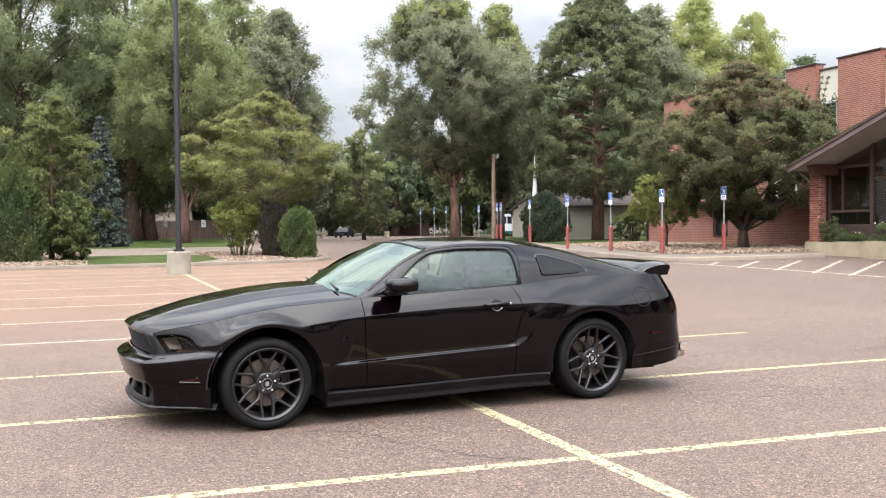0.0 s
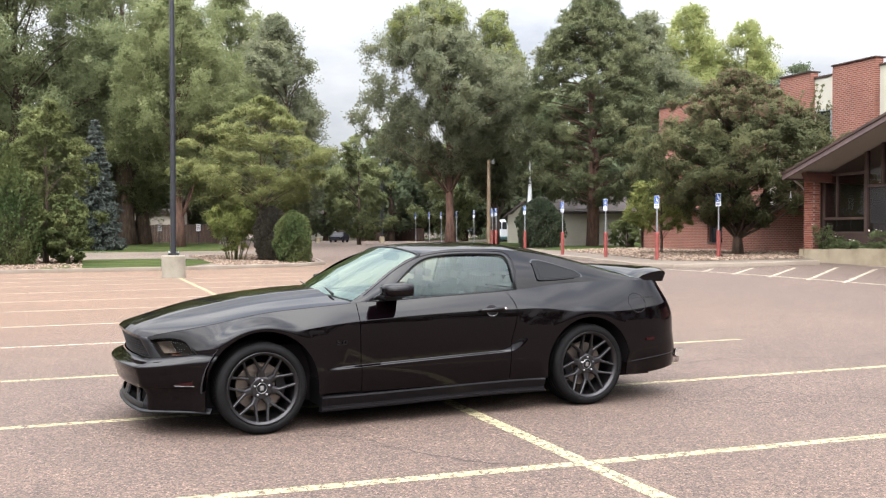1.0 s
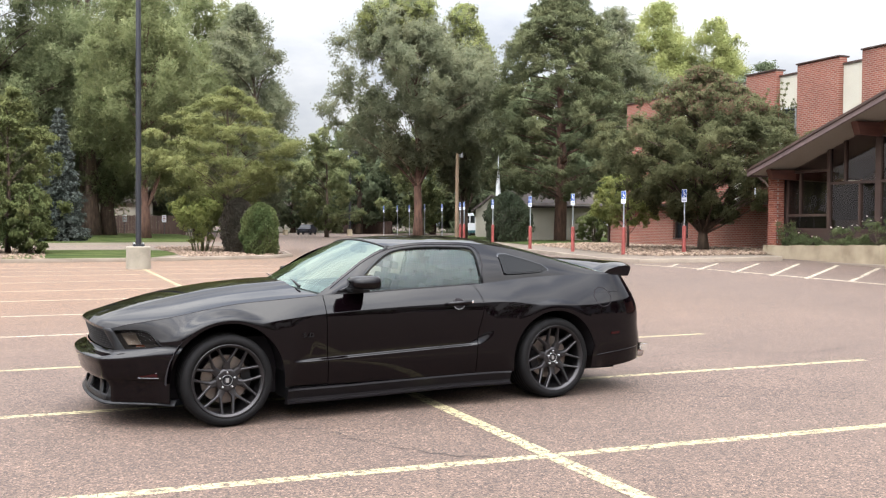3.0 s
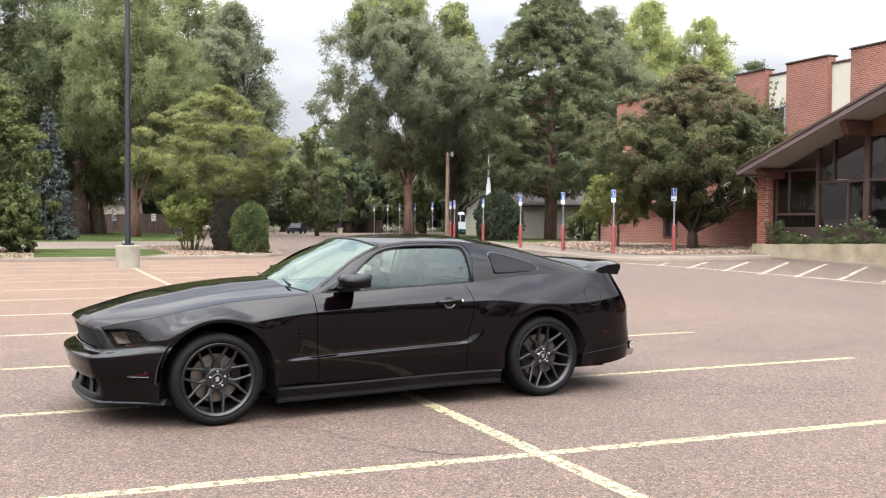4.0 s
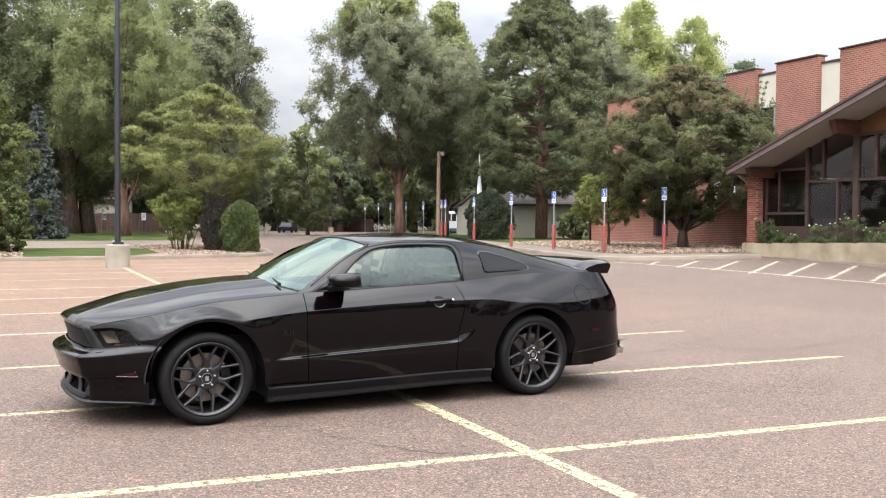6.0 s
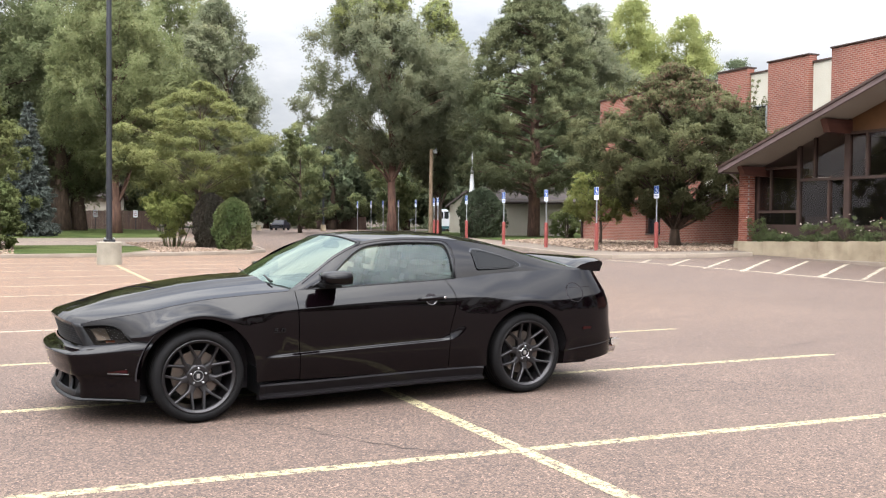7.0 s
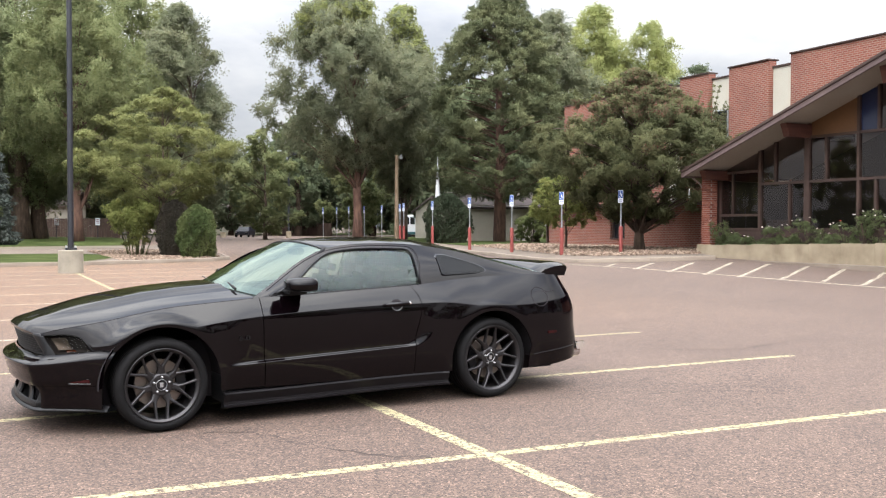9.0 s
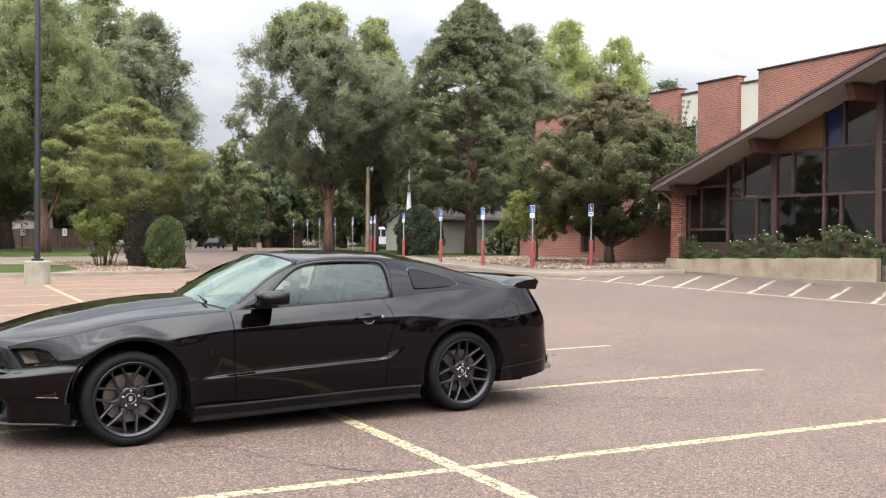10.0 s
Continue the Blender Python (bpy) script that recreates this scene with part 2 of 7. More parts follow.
bark_red = mottled("red_pine_bark", (0.098, 0.050, 0.034), (0.215, 0.115, 0.078), 3.0, 0.95, 18.0, 0.9, stretch=(2.5, 2.5, 0.6))
fence_wood = mottled("weathered_fence_wood", (0.092, 0.053, 0.038), (0.160, 0.098, 0.070), 1.2, 0.9, 25.0, 0.3, stretch=(3, 3, 0.5))
roof_shingle = mottled("brown_shingle", (0.07, 0.05, 0.045), (0.12, 0.09, 0.08), 2.0, 0.9, 12.0, 0.4)
beige_siding = mottled("beige_siding", (0.51, 0.46, 0.37), (0.60, 0.55, 0.45), 0.6, 0.9, 30.0, 0.1)
white_paint = mottled("white_paint", (0.74, 0.75, 0.75), (0.82, 0.82, 0.82), 0.8, 0.6, 30.0, 0.03)
dark_glass = material("dark_window_glass", (0.012, 0.014, 0.016), 0.04, spec=0.6)


def brick_material(name, a, b, mortar, turn):
    m = material(name, a, 0.9, spec=0.3)
    c = node(m, "ShaderNodeTexCoord")
    sep = node(m, "ShaderNodeSeparateXYZ")
    link(m, c.outputs["Object"], sep.inputs["Vector"])
    p = node(m, "ShaderNodeCombineXYZ")
    link(m, sep.outputs[turn], p.inputs["X"])
    link(m, sep.outputs["Z"], p.inputs["Y"])
    t = node(m, "ShaderNodeTexBrick", Scale=1.0, Mortar_Size=0.013, Brick_Width=0.215, Row_Height=0.078, Bias=-0.1)
    t.inputs["Color1"].default_value, t.inputs["Color2"].default_value, t.inputs["Mortar"].default_value = (*a, 1), (*b, 1), (*mortar, 1)
    link(m, p.outputs["Vector"], t.inputs["Vector"])
    stain = ramp(m, noisy(m, c.outputs["Object"], 0.7, 5.0), (0.3, (0.78, 0.76, 0.76)), (0.7, (1.05, 1.03, 1.0)))
    tint(m, blend(m, 1.0, t.outputs["Color"], stain, "MULTIPLY"))
    inv = node(m, "ShaderNodeInvert")
    link(m, t.outputs["Fac"], inv.inputs["Color"])
    bump(m, inv.outputs["Color"], 0.6, 0.01)
    return m


# courses run level on walls that face along x, and on walls that face along y
brick_x = brick_material("red_brick_long_wall", (0.27, 0.075, 0.048), (0.37, 0.118, 0.078), (0.38, 0.275, 0.22), "Y")
brick_y = brick_material("red_brick_end_wall", (0.27, 0.075, 0.048), (0.37, 0.118, 0.078), (0.38, 0.275, 0.22), "X")


def foliage(name, dark, light, glow=0.6, rough=0.6):
    """Leaves that let some light through, each with its own shade."""
    dark, light = [(c[0] * 1.35, c[1] * 1.21, c[2] * 1.42) for c in (dark, light)]
    m = material(name, dark, rough, spec=0.06)
    g = m.node_tree.nodes.new("ShaderNodeNewGeometry")
    patch = noisy(m, where(m), 0.55, 3.0)
    r = ramp(m, g.outputs["Random Per Island"], (0.0, tuple(c * 1.1 for c in dark)), (1.0, tuple(min(1, c * 1.08) for c in light)))
    col = blend(m, 0.82, r, ramp(m, patch, (0.35, tuple(c * 1.1 for c in dark)), (0.7, light)))
    tint(m, col)
    t = m.node_tree.nodes.new("ShaderNodeBsdfTranslucent")
    link(m, blend(m, 1.0, col, COLOUR_SCALE, "MULTIPLY"), t.inputs["Color"])
    mix = node(m, "ShaderNodeMixShader", Fac=glow)
    link(m, m.node_tree.nodes["Principled BSDF"].outputs["BSDF"], mix.inputs[1])
    link(m, t.outputs["BSDF"], mix.inputs[2])
    link(m, mix.outputs["Shader"], m.node_tree.nodes["Material Output"].inputs["Surface"])
    return m


leaf_cotton = foliage("cottonwood_leaves", (0.166, 0.206, 0.110), (0.302, 0.340, 0.172))
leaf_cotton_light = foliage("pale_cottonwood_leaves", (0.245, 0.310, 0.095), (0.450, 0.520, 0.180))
leaf_cotton_green = foliage("green_cottonwood_leaves", (0.160, 0.212, 0.092), (0.296, 0.356, 0.152))
leaf_elm = foliage("elm_leaves", (0.172, 0.220, 0.088), (0.310, 0.365, 0.145))
leaf_locust = foliage("locust_leaves", (0.152, 0.186, 0.062), (0.292, 0.330, 0.112))
leaf_young = foliage("young_tree_leaves", (0.105, 0.140, 0.046), (0.245, 0.285, 0.098))
leaf_bush = foliage("shrub_leaves", (0.105, 0.145, 0.048), (0.260, 0.310, 0.112))
leaf_yellow = foliage("yellow_green_leaves", (0.195, 0.247, 0.065), (0.364, 0.416, 0.130))
leaf_spruce = foliage("blue_spruce_needles", (0.048, 0.066, 0.048), (0.094, 0.116, 0.085), 0.1)
leaf_pine = foliage("pine_needles", (0.112, 0.150, 0.068), (0.210, 0.238, 0.102), 0.4)
leaf_thuja = foliage("thuja_sprays", (0.044, 0.076, 0.024), (0.132, 0.160, 0.052), 0.15)
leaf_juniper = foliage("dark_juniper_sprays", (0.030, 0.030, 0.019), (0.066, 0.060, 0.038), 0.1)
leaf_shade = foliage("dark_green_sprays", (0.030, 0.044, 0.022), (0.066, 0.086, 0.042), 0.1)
leaf_crab = foliage("bronze_green_leaves", (0.104, 0.126, 0.054), (0.196, 0.218, 0.090))
leaf_crab_red = foliage("bronze_red_leaves", (0.140, 0.098, 0.056), (0.245, 0.165, 0.098))
leaf_rose = foliage("rose_leaves", (0.110, 0.160, 0.062), (0.260, 0.330, 0.135))
leaf_far = foliage("far_tree_leaves", (0.105, 0.150, 0.075), (0.215, 0.270, 0.130))


# ---------------------------------------------------------------- ground
def land(x, y):
    """Height of the ground: a level lot that rises towards the building and the far street."""
    a = smooth(9, 25, x) * smooth(6, 22, y)
    b = smooth(34, 75, y)
    return 0.4 * (1 - (1 - a) * (1 - b))


def spread(knots, step):
    out = []
    for a, b in zip(knots, knots[1:]):
        n = max(1, int(round((b - a) / step)))
        out += [a + (b - a) * i / n for i in range(n)]
    return out + [knots[-1]]


far_x = [-3000, -800, -300, -120] + spread([-60, 60], 1.5) + [120, 300, 800, 3000]
far_y = [-3000, -800, -300, -120] + spread([-60, 100], 1.5) + [150, 300, 800, 3000]
g = Shape().grid([[(x, y, land(x, y)) for y in far_y] for x in far_x])
tagged(g.make("ground", asphalt, soft=True, outward=(0, 0, -50)), "pinkish weathered asphalt of the parking lot", "ground", kind="structure")


def sheet(name, outline_a, outline_b, mat, lift, label, kind="structure", n=24, m=8, edge=0.0):
    """A strip of ground between two lines, laid on the land; edge: how deep its sides go down."""
    def along(line, u):
        k = u * (len(line) - 1)
        i = min(int(k), len(line) - 2)
        return Vector(line[i]).lerp(Vector(line[i + 1]), k - i)
    rows = []
    for i in range(n + 1):
        a, b = along(outline_a, i / n), along(outline_b, i / n)
        row = []
        for j in range(m + 1):
            p = a.lerp(b, j / m)
            row.append((p.x, p.y, land(p.x, p.y) + lift))
        if edge:
            row = [(row[0][0], row[0][1], row[0][2] - edge)] + row + [(row[-1][0], row[-1][1], row[-1][2] - edge)]
        rows.append(row)
    if edge:
        rows = [[(x, y, min(z, land(x, y) + lift - edge)) for x, y, z in rows[0]]] + rows + [[(x, y, min(z, land(x, y) + lift - edge)) for x, y, z in rows[-1]]]
    return tagged(Shape().grid(rows).make(name, mat, outward=(5, 40, -50)), label, name.split("_")[0], kind=kind)


def kerb(name, line, label, width=0.18, height=0.14, mat=None):
    """A kerb along a line: a rounded step with a joint every three metres."""
    ob = thing(name, label, "kerb", kind="structure")
    dense = []
    for a, b in zip(line, line[1:]):
        a, b = Vector(a), Vector(b)
        n = max(1, int((b - a).length / 3.0))
        dense += [a.lerp(b, i / n) for i in range(n)]
    dense.append(Vector(line[-1]))
    for a, b in zip(dense, dense[1:]):
        d = (b - a).normalized()
        nrm = Vector((-d.y, d.x))
        a, b = a + d * 0.006, b - d * 0.006
        prof = [(0, -0.1), (0.0, height * 0.2), (0.018, height - 0.02), (0.038, height), (width - 0.02, height), (width, height - 0.01), (width, -0.1)]
        rows = []
        for p in (a, b):
            rows.append([(p.x + nrm.x * o, p.y + nrm.y * o, land(p.x, p.y) + h) for o, h in prof])
        s = Shape().grid(rows)
        s.add(rows[0], [tuple(range(len(prof)))]).add(rows[1], [tuple(reversed(range(len(prof))))])
        s.make("kerb_stone", mat or kerb_mat, ob)
    return ob


# painted parking lines: the stall lines run along x, the spine lines along y
def stripe(a, b, mat, width=0.1, lift=0.0015, group="painted parking lines", label="worn yellow painted parking line on the asphalt"):
    a, b = Vector(a), Vector(b)
    d = (b - a).normalized()
    nrm = Vector((-d.y, d.x)) * width / 2
    n = max(2, int((b - a).length / 0.5))
    rows = []
    for i in range(n + 1):
        p = a.lerp(b, i / n)
        rows.append([(p.x + s * nrm.x, p.y + s * nrm.y, land(p.x, p.y) + lift) for s in (-1, 1)])
    return tagged(Shape().grid(rows).make("parking_line", mat, outward=(0, 0, -50)), label, "road marking", group, "structure")


stripe((-4.2, 0.30), (6.9, 0.02), paint_line, 0.105)
stripe((1.70, 3.2), (1.765, -3.5), paint_line, 0.115, 0.003)
stripe((-4.5, 2.56), (7.05, 2.74), paint_line, 0.1)
stripe((-5.5, 4.86), (7.0, 5.40), paint_line, 0.1)
for y0, y1 in ((7.75, 8.45), (10.52, 11.4), (13.62, 14.4), (16.2, 17.3), (19.0, 20.9), (22.4, 23.3), (24.9, 25.7), (27.4, 28.0)):
    stripe((-6.0, y0), (7.0, y1), paint_far, 0.1, label="faded pale painted parking line on the asphalt")
stripe((1.72, 16.4), (1.76, 29.6), paint_line, 0.12, 0.003, label="faded yellow painted parking line on the asphalt")
stripe((1.74, 6.0), (1.72, 16.4), paint_line, 0.1, 0.003, label="faded yellow painted parking line on the asphalt")

# hatched strip in front of the entrance
stripe((16.8, 21.6), (17.9, 9.0), paint_far, 0.2, 0.003, "hatched strip", "worn pale painted edge line of the hatched strip")
for a, b in (((16.8, 19.7), (17.9, 20.7)), ((16.85, 18.3), (19.0, 20.1)), ((16.9, 16.8), (20.0, 19.3)), ((17.0, 15.4), (21.0, 18.6)), ((17.2, 14.3), (21.5, 17.5)),
             ((17.6, 13.2), (21.8, 16.2)), ((18.0, 12.2), (22.0, 15.0)), ((18.0, 11.0), (22.0, 13.6)), ((17.9, 9.7), (21.9, 12.3))):
    stripe(a, b, paint_far, 0.13, 0.0015, "hatched strip", "worn pale painted diagonal stripe of the hatched strip")

# cracks in the asphalt
def crack(points, width=0.006):
    rng = random.Random(len(points) * 7 + int(points[0][0] * 10))
    line = []
    for a, b in zip(points, points[1:]):
        n = max(2, int((Vector(b) - Vector(a)).length / 0.07))
        line += [(a[0] + (b[0] - a[0]) * i / n + rng.uniform(-.03, .03), a[1] + (b[1] - a[1]) * i / n + rng.uniform(-.03, .03)) for i in range(n)]
    rows = []
    for i, (x, y) in enumerate(line):
        w = 1.15 * width * rng.uniform(0.1, 1.0)
        rows.append([(x - w * 0.4, y - w, land(x, y) + 0.003), (x + w * 0.4, y + w, land(x, y) + 0.003)])
    tagged(Shape().grid(rows).make("asphalt_crack", crack_mat), "thin dark crack running through the asphalt", "crack", "asphalt cracks", "structure")


crack([(0.25, 1.55), (0.55, 1.45), (0.75, 1.0), (1.15, 0.35), (1.45, 0.2)], 0.010)
crack([(4.3, 2.0), (5.4, 1.1), (6.3, 0.9)])
crack([(6.2, 4.2), (7.8, 5.4), (9.6, 5.9), (12.0, 7.2)])
crack([(8.4, 2.2), (9.6, 3.2), (11.5, 3.1)])
crack([(-0.9, -0.5), (-0.3, -0.9), (0.2, -1.5)])
crack([(9.5, 9.0), (11.0, 10.6), (14.0, 11.4)], 0.012)
crack([(7.2, 6.4), (9.0, 7.0), (10.2, 8.4), (12.6, 8.6), (15.0, 9.8)], 0.014)
crack([(5.2, 7.4), (6.8, 8.8), (9.4, 9.6), (11.2, 12.4)], 0.013)
crack([(4.6, 3.6), (5.8, 3.9), (6.9, 3.4), (8.6, 3.9)], 0.010)
crack([(6.0, 11.0), (8.2, 12.2), (11.0, 14.2), (14.5, 15.2)], 0.016)
crack([(3.3, 2.1), (3.9, 1.5), (4.8, 1.3), (5.2, 0.7)], 0.008)
crack([(10.0, 5.6), (11.6, 5.0), (13.6, 5.8), (16.2, 6.0)], 0.013)
crack([(-2.6, 9.2), (-0.4, 9.8), (1.4, 9.3), (3.2, 10.0)], 0.012)
crack([(8.0, 15.8), (11.0, 17.0), (14.0, 18.6)], 0.018)

# left island: kerb, gravel bed, lawn, footpath
kerb("kerb_left", [(-42, 32.8), (-20, 32.1), (-3.8, 31.6), (-0.2, 32.0), (2.9, 32.5), (6.4, 34.0), (7.9, 34.8), (9.0, 36.4), (9.6, 40), (9.9, 48)], "weathered concrete kerb along the planted island")
sheet("gravel_bed_left", [(-42, 32.9), (-20, 32.2), (-3.8, 31.75), (-0.2, 32.15), (2.9, 32.65), (6.3, 34.15), (7.8, 35.0), (8.8, 36.5), (9.45, 40)],
      [(-42, 48.0), (-20, 48.0), (-6, 48.2), (-0.5, 48.4), (3.4, 49.2), (6.5, 49.4), (8, 49.5), (9, 49.6), (9.7, 49.7)], gravel_bed, 0.115, "tan gravel bed behind the kerb", n=60, m=14)
sheet("lawn_strip", [(-2.6, 32.3), (1.0, 32.8), (2.7, 33.2), (4.1, 36.6)], [(-1.9, 42.4), (0.8, 42.7), (3.0, 42.6), (4.3, 40.8)], grass_mat, 0.135, "strip of mown grass inside the planted island")
sheet("footpath_left", [(-42, 48.1), (-6, 48.3), (-0.5, 48.5), (3.4, 49.3), (6.5, 49.5), (9.7, 49.8)], [(-42, 52.5), (-6, 52.5), (-0.4, 52.6), (4.1, 53.2), (7.6, 53.8), (10, 54.5)], path_mat, 0.13, "pale concrete footpath across the lawn")
sheet("lawn_left", [(-60, 52.6), (-6, 52.6), (-0.4, 52.7), (4.1, 53.3), (7.2, 53.9), (8.6, 58.0)], [(-60, 96), (-20, 94), (-8, 92), (2, 88), (6, 84), (9.5, 78)], grass_mat, 0.14, "green mown lawn under the trees", n=40, m=30)

# right island: kerb, footpath, lawn, rock bed
kerb("kerb_right", [(21.6, 20.0), (19.3, 20.6), (17.3, 22.0), (17.0, 24.0), (18.3, 30), (20.0, 40), (22.5, 55), (26, 75)][::-1], "weathered concrete kerb along the footpath")
sheet("footpath_right", [(21.8, 20.2), (19.4, 20.8), (17.5, 22.2), (17.2, 24.2), (18.5, 30), (20.2, 40), (22.7, 55), (26.2, 75)],
      [(22.2, 21.4), (20.3, 22.2), (18.9, 23.4), (18.7, 25.2), (20.0, 30.5), (21.9, 40), (25.0, 55), (29, 75)], path_mat, 0.125, "pale pinkish concrete footpath", n=60)
sheet("rock_bed", [(22.3, 21.5), (20.4, 22.3), (19.0, 23.5), (18.8, 25.3), (20.1, 30.6), (21.6, 38.2)], [(27.2, 22.4), (27.2, 23.5), (27.2, 26), (27.2, 30), (27.2, 34), (27.2, 39.5)], gravel_bed, 0.13, "bed of tan river rock along the brick wall", n=40)
sheet("lawn_right", [(21.8, 38.3), (22.5, 42), (25.4, 55), (29, 75)], [(60, 39.8), (60, 45), (60, 57), (60, 77)], grass_mat, 0.128, "green lawn beside the small chapel", n=40, m=30)
sheet("far_street_verge", [(-10, 112), (20, 112), (45, 112), (90, 112)], [(-10, 140), (20, 140), (45, 140), (90, 140)], grass_mat, 0.05, "grass verge beyond the far street", n=20)


def glass_material(name, colour, base, power=4.0, gleam=(0.86, 1.0, 0.95)):
    """Thin glass: it lets tinted light through and mirrors more at a glancing angle."""
    m = material(name, (0.02, 0.02, 0.02), 0.02)
    t = node(m, "ShaderNodeBsdfTransparent", Color=(*colour, 1))
    g2 = node(m, "ShaderNodeBsdfGlossy", Roughness=0.01, Color=(*gleam, 1))
    lw = node(m, "ShaderNodeLayerWeight", Blend=0.5)
    pw = m.node_tree.nodes.new("ShaderNodeMath")
    pw.operation = "POWER"
    pw.inputs[1].default_value = power
    link(m, lw.outputs["Facing"], pw.inputs[0])
    mr = node(m, "ShaderNodeMapRange")
    mr.inputs["To Min"].default_value, mr.inputs["To Max"].default_value = base, 1.0
    link(m, pw.outputs["Value"], mr.inputs["Value"])
    mix = node(m, "ShaderNodeMixShader")
    link(m, mr.outputs["Result"], mix.inputs[0])
    link(m, t.outputs["BSDF"], mix.inputs[1])
    link(m, g2.outputs["BSDF"], mix.inputs[2])
    link(m, mix.outputs["Shader"], m.node_tree.nodes["Material Output"].inputs["Surface"])
    return m

# ---------------------------------------------------------------- brick building
# the building's long walls face the lot (towards -x)
MAIN_X, FACE_X, WALL_TOP = 27.5, 23.5, 8.1
building = thing("church_building", "two-storey red brick church building with cream stucco panels", "building")
# long wall: brick piers stand proud of cream panels
main = Shape()
main.box(MAIN_X + 0.12, MAIN_X + 14, 0.0, 38.1, 0.2, 7.80)
main.make("wall", stucco, building, "cream stucco wall")
for y0, y1, top in ((33.9, 38.1, 7.86), (29.9, 32.6, 7.96), (26.94, 28.8, 8.07), (23.46, 25.72, 8.10), (8.0, 22.35, 8.16)):
    s = Shape().box(MAIN_X - 0.1, MAIN_X + 0.3, y0, y1, 0.25, top, cut=0.012)
    s.make("brick_pier", brick_x, building, "red brick pier")
    Shape().box(MAIN_X - 0.16, MAIN_X + 0.4, y0 - 0.03, y1 + 0.03, top, top + 0.06, cut=0.01).make("coping", brown_trim, building, "dark metal coping")
Shape().box(MAIN_X + 0.06, MAIN_X + 14, 0.0, 38.0, 7.805, 7.87).make("roof", brown_trim, building, "dark metal roof edge")
for y0, y1 in ((25.86, 26.84), (28.5, 29.1), (32.7, 33.8)):
    w = Shape().box(MAIN_X + 0.08, MAIN_X + 0.118, y0 + 0.12, y1 - 0.12, 4.6, 6.4).make("window", dark_glass, building, "narrow upper window")
    f = Shape()
    for a, b, c, d in ((y0 + 0.06, y0 + 0.12, 4.54, 6.46), (y1 - 0.12, y1 - 0.06, 4.54, 6.46), (y0 + 0.12, y1 - 0.12, 4.54, 4.6), (y0 + 0.12, y1 - 0.12, 6.4, 6.46), (y0 + 0.12, y1 - 0.12, 5.45, 5.5)):
        f.box(MAIN_X + 0.05, MAIN_X + 0.125, a, b, c, d)
    f.make("window_frame", galvanised, w)
# low wing along the foot of the long wall
Shape().box(27.0, 27.38, 22.4, 32.25, 0.25, 2.42).box(27.0, 27.38, 33.4, 39.2, 0.25, 2.42).box(27.0, 27.38, 32.25, 33.4, 0.25, 0.9).box(27.0, 27.38, 32.25, 33.4, 2.15, 2.42).make(
    "low_wall", brick_x, building, "low red brick wall")
Shape().box(27.0, 33, 38.95, 39.2, 0.25, 2.42).make("low_end_wall", brick_y, building)
Shape().box(26.42, 33.1, 22.4, 39.5, 2.42, 2.56, cut=0.01).make("low_roof", brown_trim, building, "dark flat roof edge")
Shape().box(26.93, 26.99, 39.05, 39.12, 0.4, 2.42).make("downpipe", brown_trim, building)
w = Shape().box(27.22, 27.25, 32.25, 33.4, 0.9, 2.15).make("low_window", dark_glass, building)
f = Shape().box(27.12, 27.26, 32.25, 32.33, 0.9, 2.15).box(27.12, 27.26, 33.32, 33.4, 0.9, 2.15).box(27.12, 27.26, 32.79, 32.85, 0.9, 2.15).box(27.12, 27.26, 32.33, 33.32, 2.08, 2.15).box(26.97, 27.26, 32.25, 33.4, 0.86, 0.92)
f.make("low_window_frame", brown_trim, w)

# gabled glass entrance
RIDGE_Y, EAVE_Y, EAVE_Z, SLOPE = 8.6, 22.2, 3.30, 0.345


def gable(y):
    """Height of the gable's underside."""
    return EAVE_Z + SLOPE * (EAVE_Y - max(y, 2 * RIDGE_Y - y))


def slab(y0, y1, x0, x1, low, high):
    """A sloping slab that follows the gable between y0 and y1."""
    pts = [(x, y, gable(y) + h) for x in (x0, x1) for y in (y0, y1) for h in (low, high)]
    return Shape().add(pts, [(0, 1, 3, 2), (4, 6, 7, 5), (0, 4, 5, 1), (2, 3, 7, 6), (0, 2, 6, 4), (1, 5, 7, 3)])


gable_wing = thing("gable_entrance", "gabled entrance wing with dark glass, brown mullions and cream soffit", "building entrance")
for y0, y1 in ((RIDGE_Y, EAVE_Y), (2 * RIDGE_Y - EAVE_Y, RIDGE_Y)):
    slab(y0, y1, 22.03, 27.3, 0.0, 0.06).make("soffit", soffit_mat, gable_wing, "cream soffit")
    slab(y0 - 0.05, y1 + 0.05, 22.05, 27.35, 0.065, 0.17).make("roof_slope", roof_shingle, gable_wing, "brown shingle roof")
    slab(y0 - 0.04, y1 + 0.04, 21.97, 22.03, -0.05, 0.19).make("fascia_board", fascia_mat, gable_wing, "mauve-brown fascia board")
    slab(y0 - 0.04, y1 + 0.04, 21.93, 21.97, 0.12, 0.21).make("drip_edge", brown_trim, gable_wing)
# eave edge and gutter
Shape().box(22.0, 27.3, EAVE_Y + 0.02, EAVE_Y + 0.10, EAVE_Z - 0.06, EAVE_Z + 0.14).make("eave_board", fascia_mat, gable_wing)
Shape().tube([(22.5, 22.25, 3.24), (22.9, 22.35, 3.06), (23.1, 22.42, 2.90)], 0.035).make("downpipe", soffit_mat, gable_wing, "pale downpipe")
Shape().tube([(23.25, 23.3, 2.9), (23.25, 23.3, 2.55)], [0.02, 0.05]).make("hanging_lantern", white_paint, gable_wing, "small white hanging lantern")
mortar_mat = mottled("mortar", (0.46, 0.39, 0.34), (0.60, 0.52, 0.46), 3.0, 0.95)
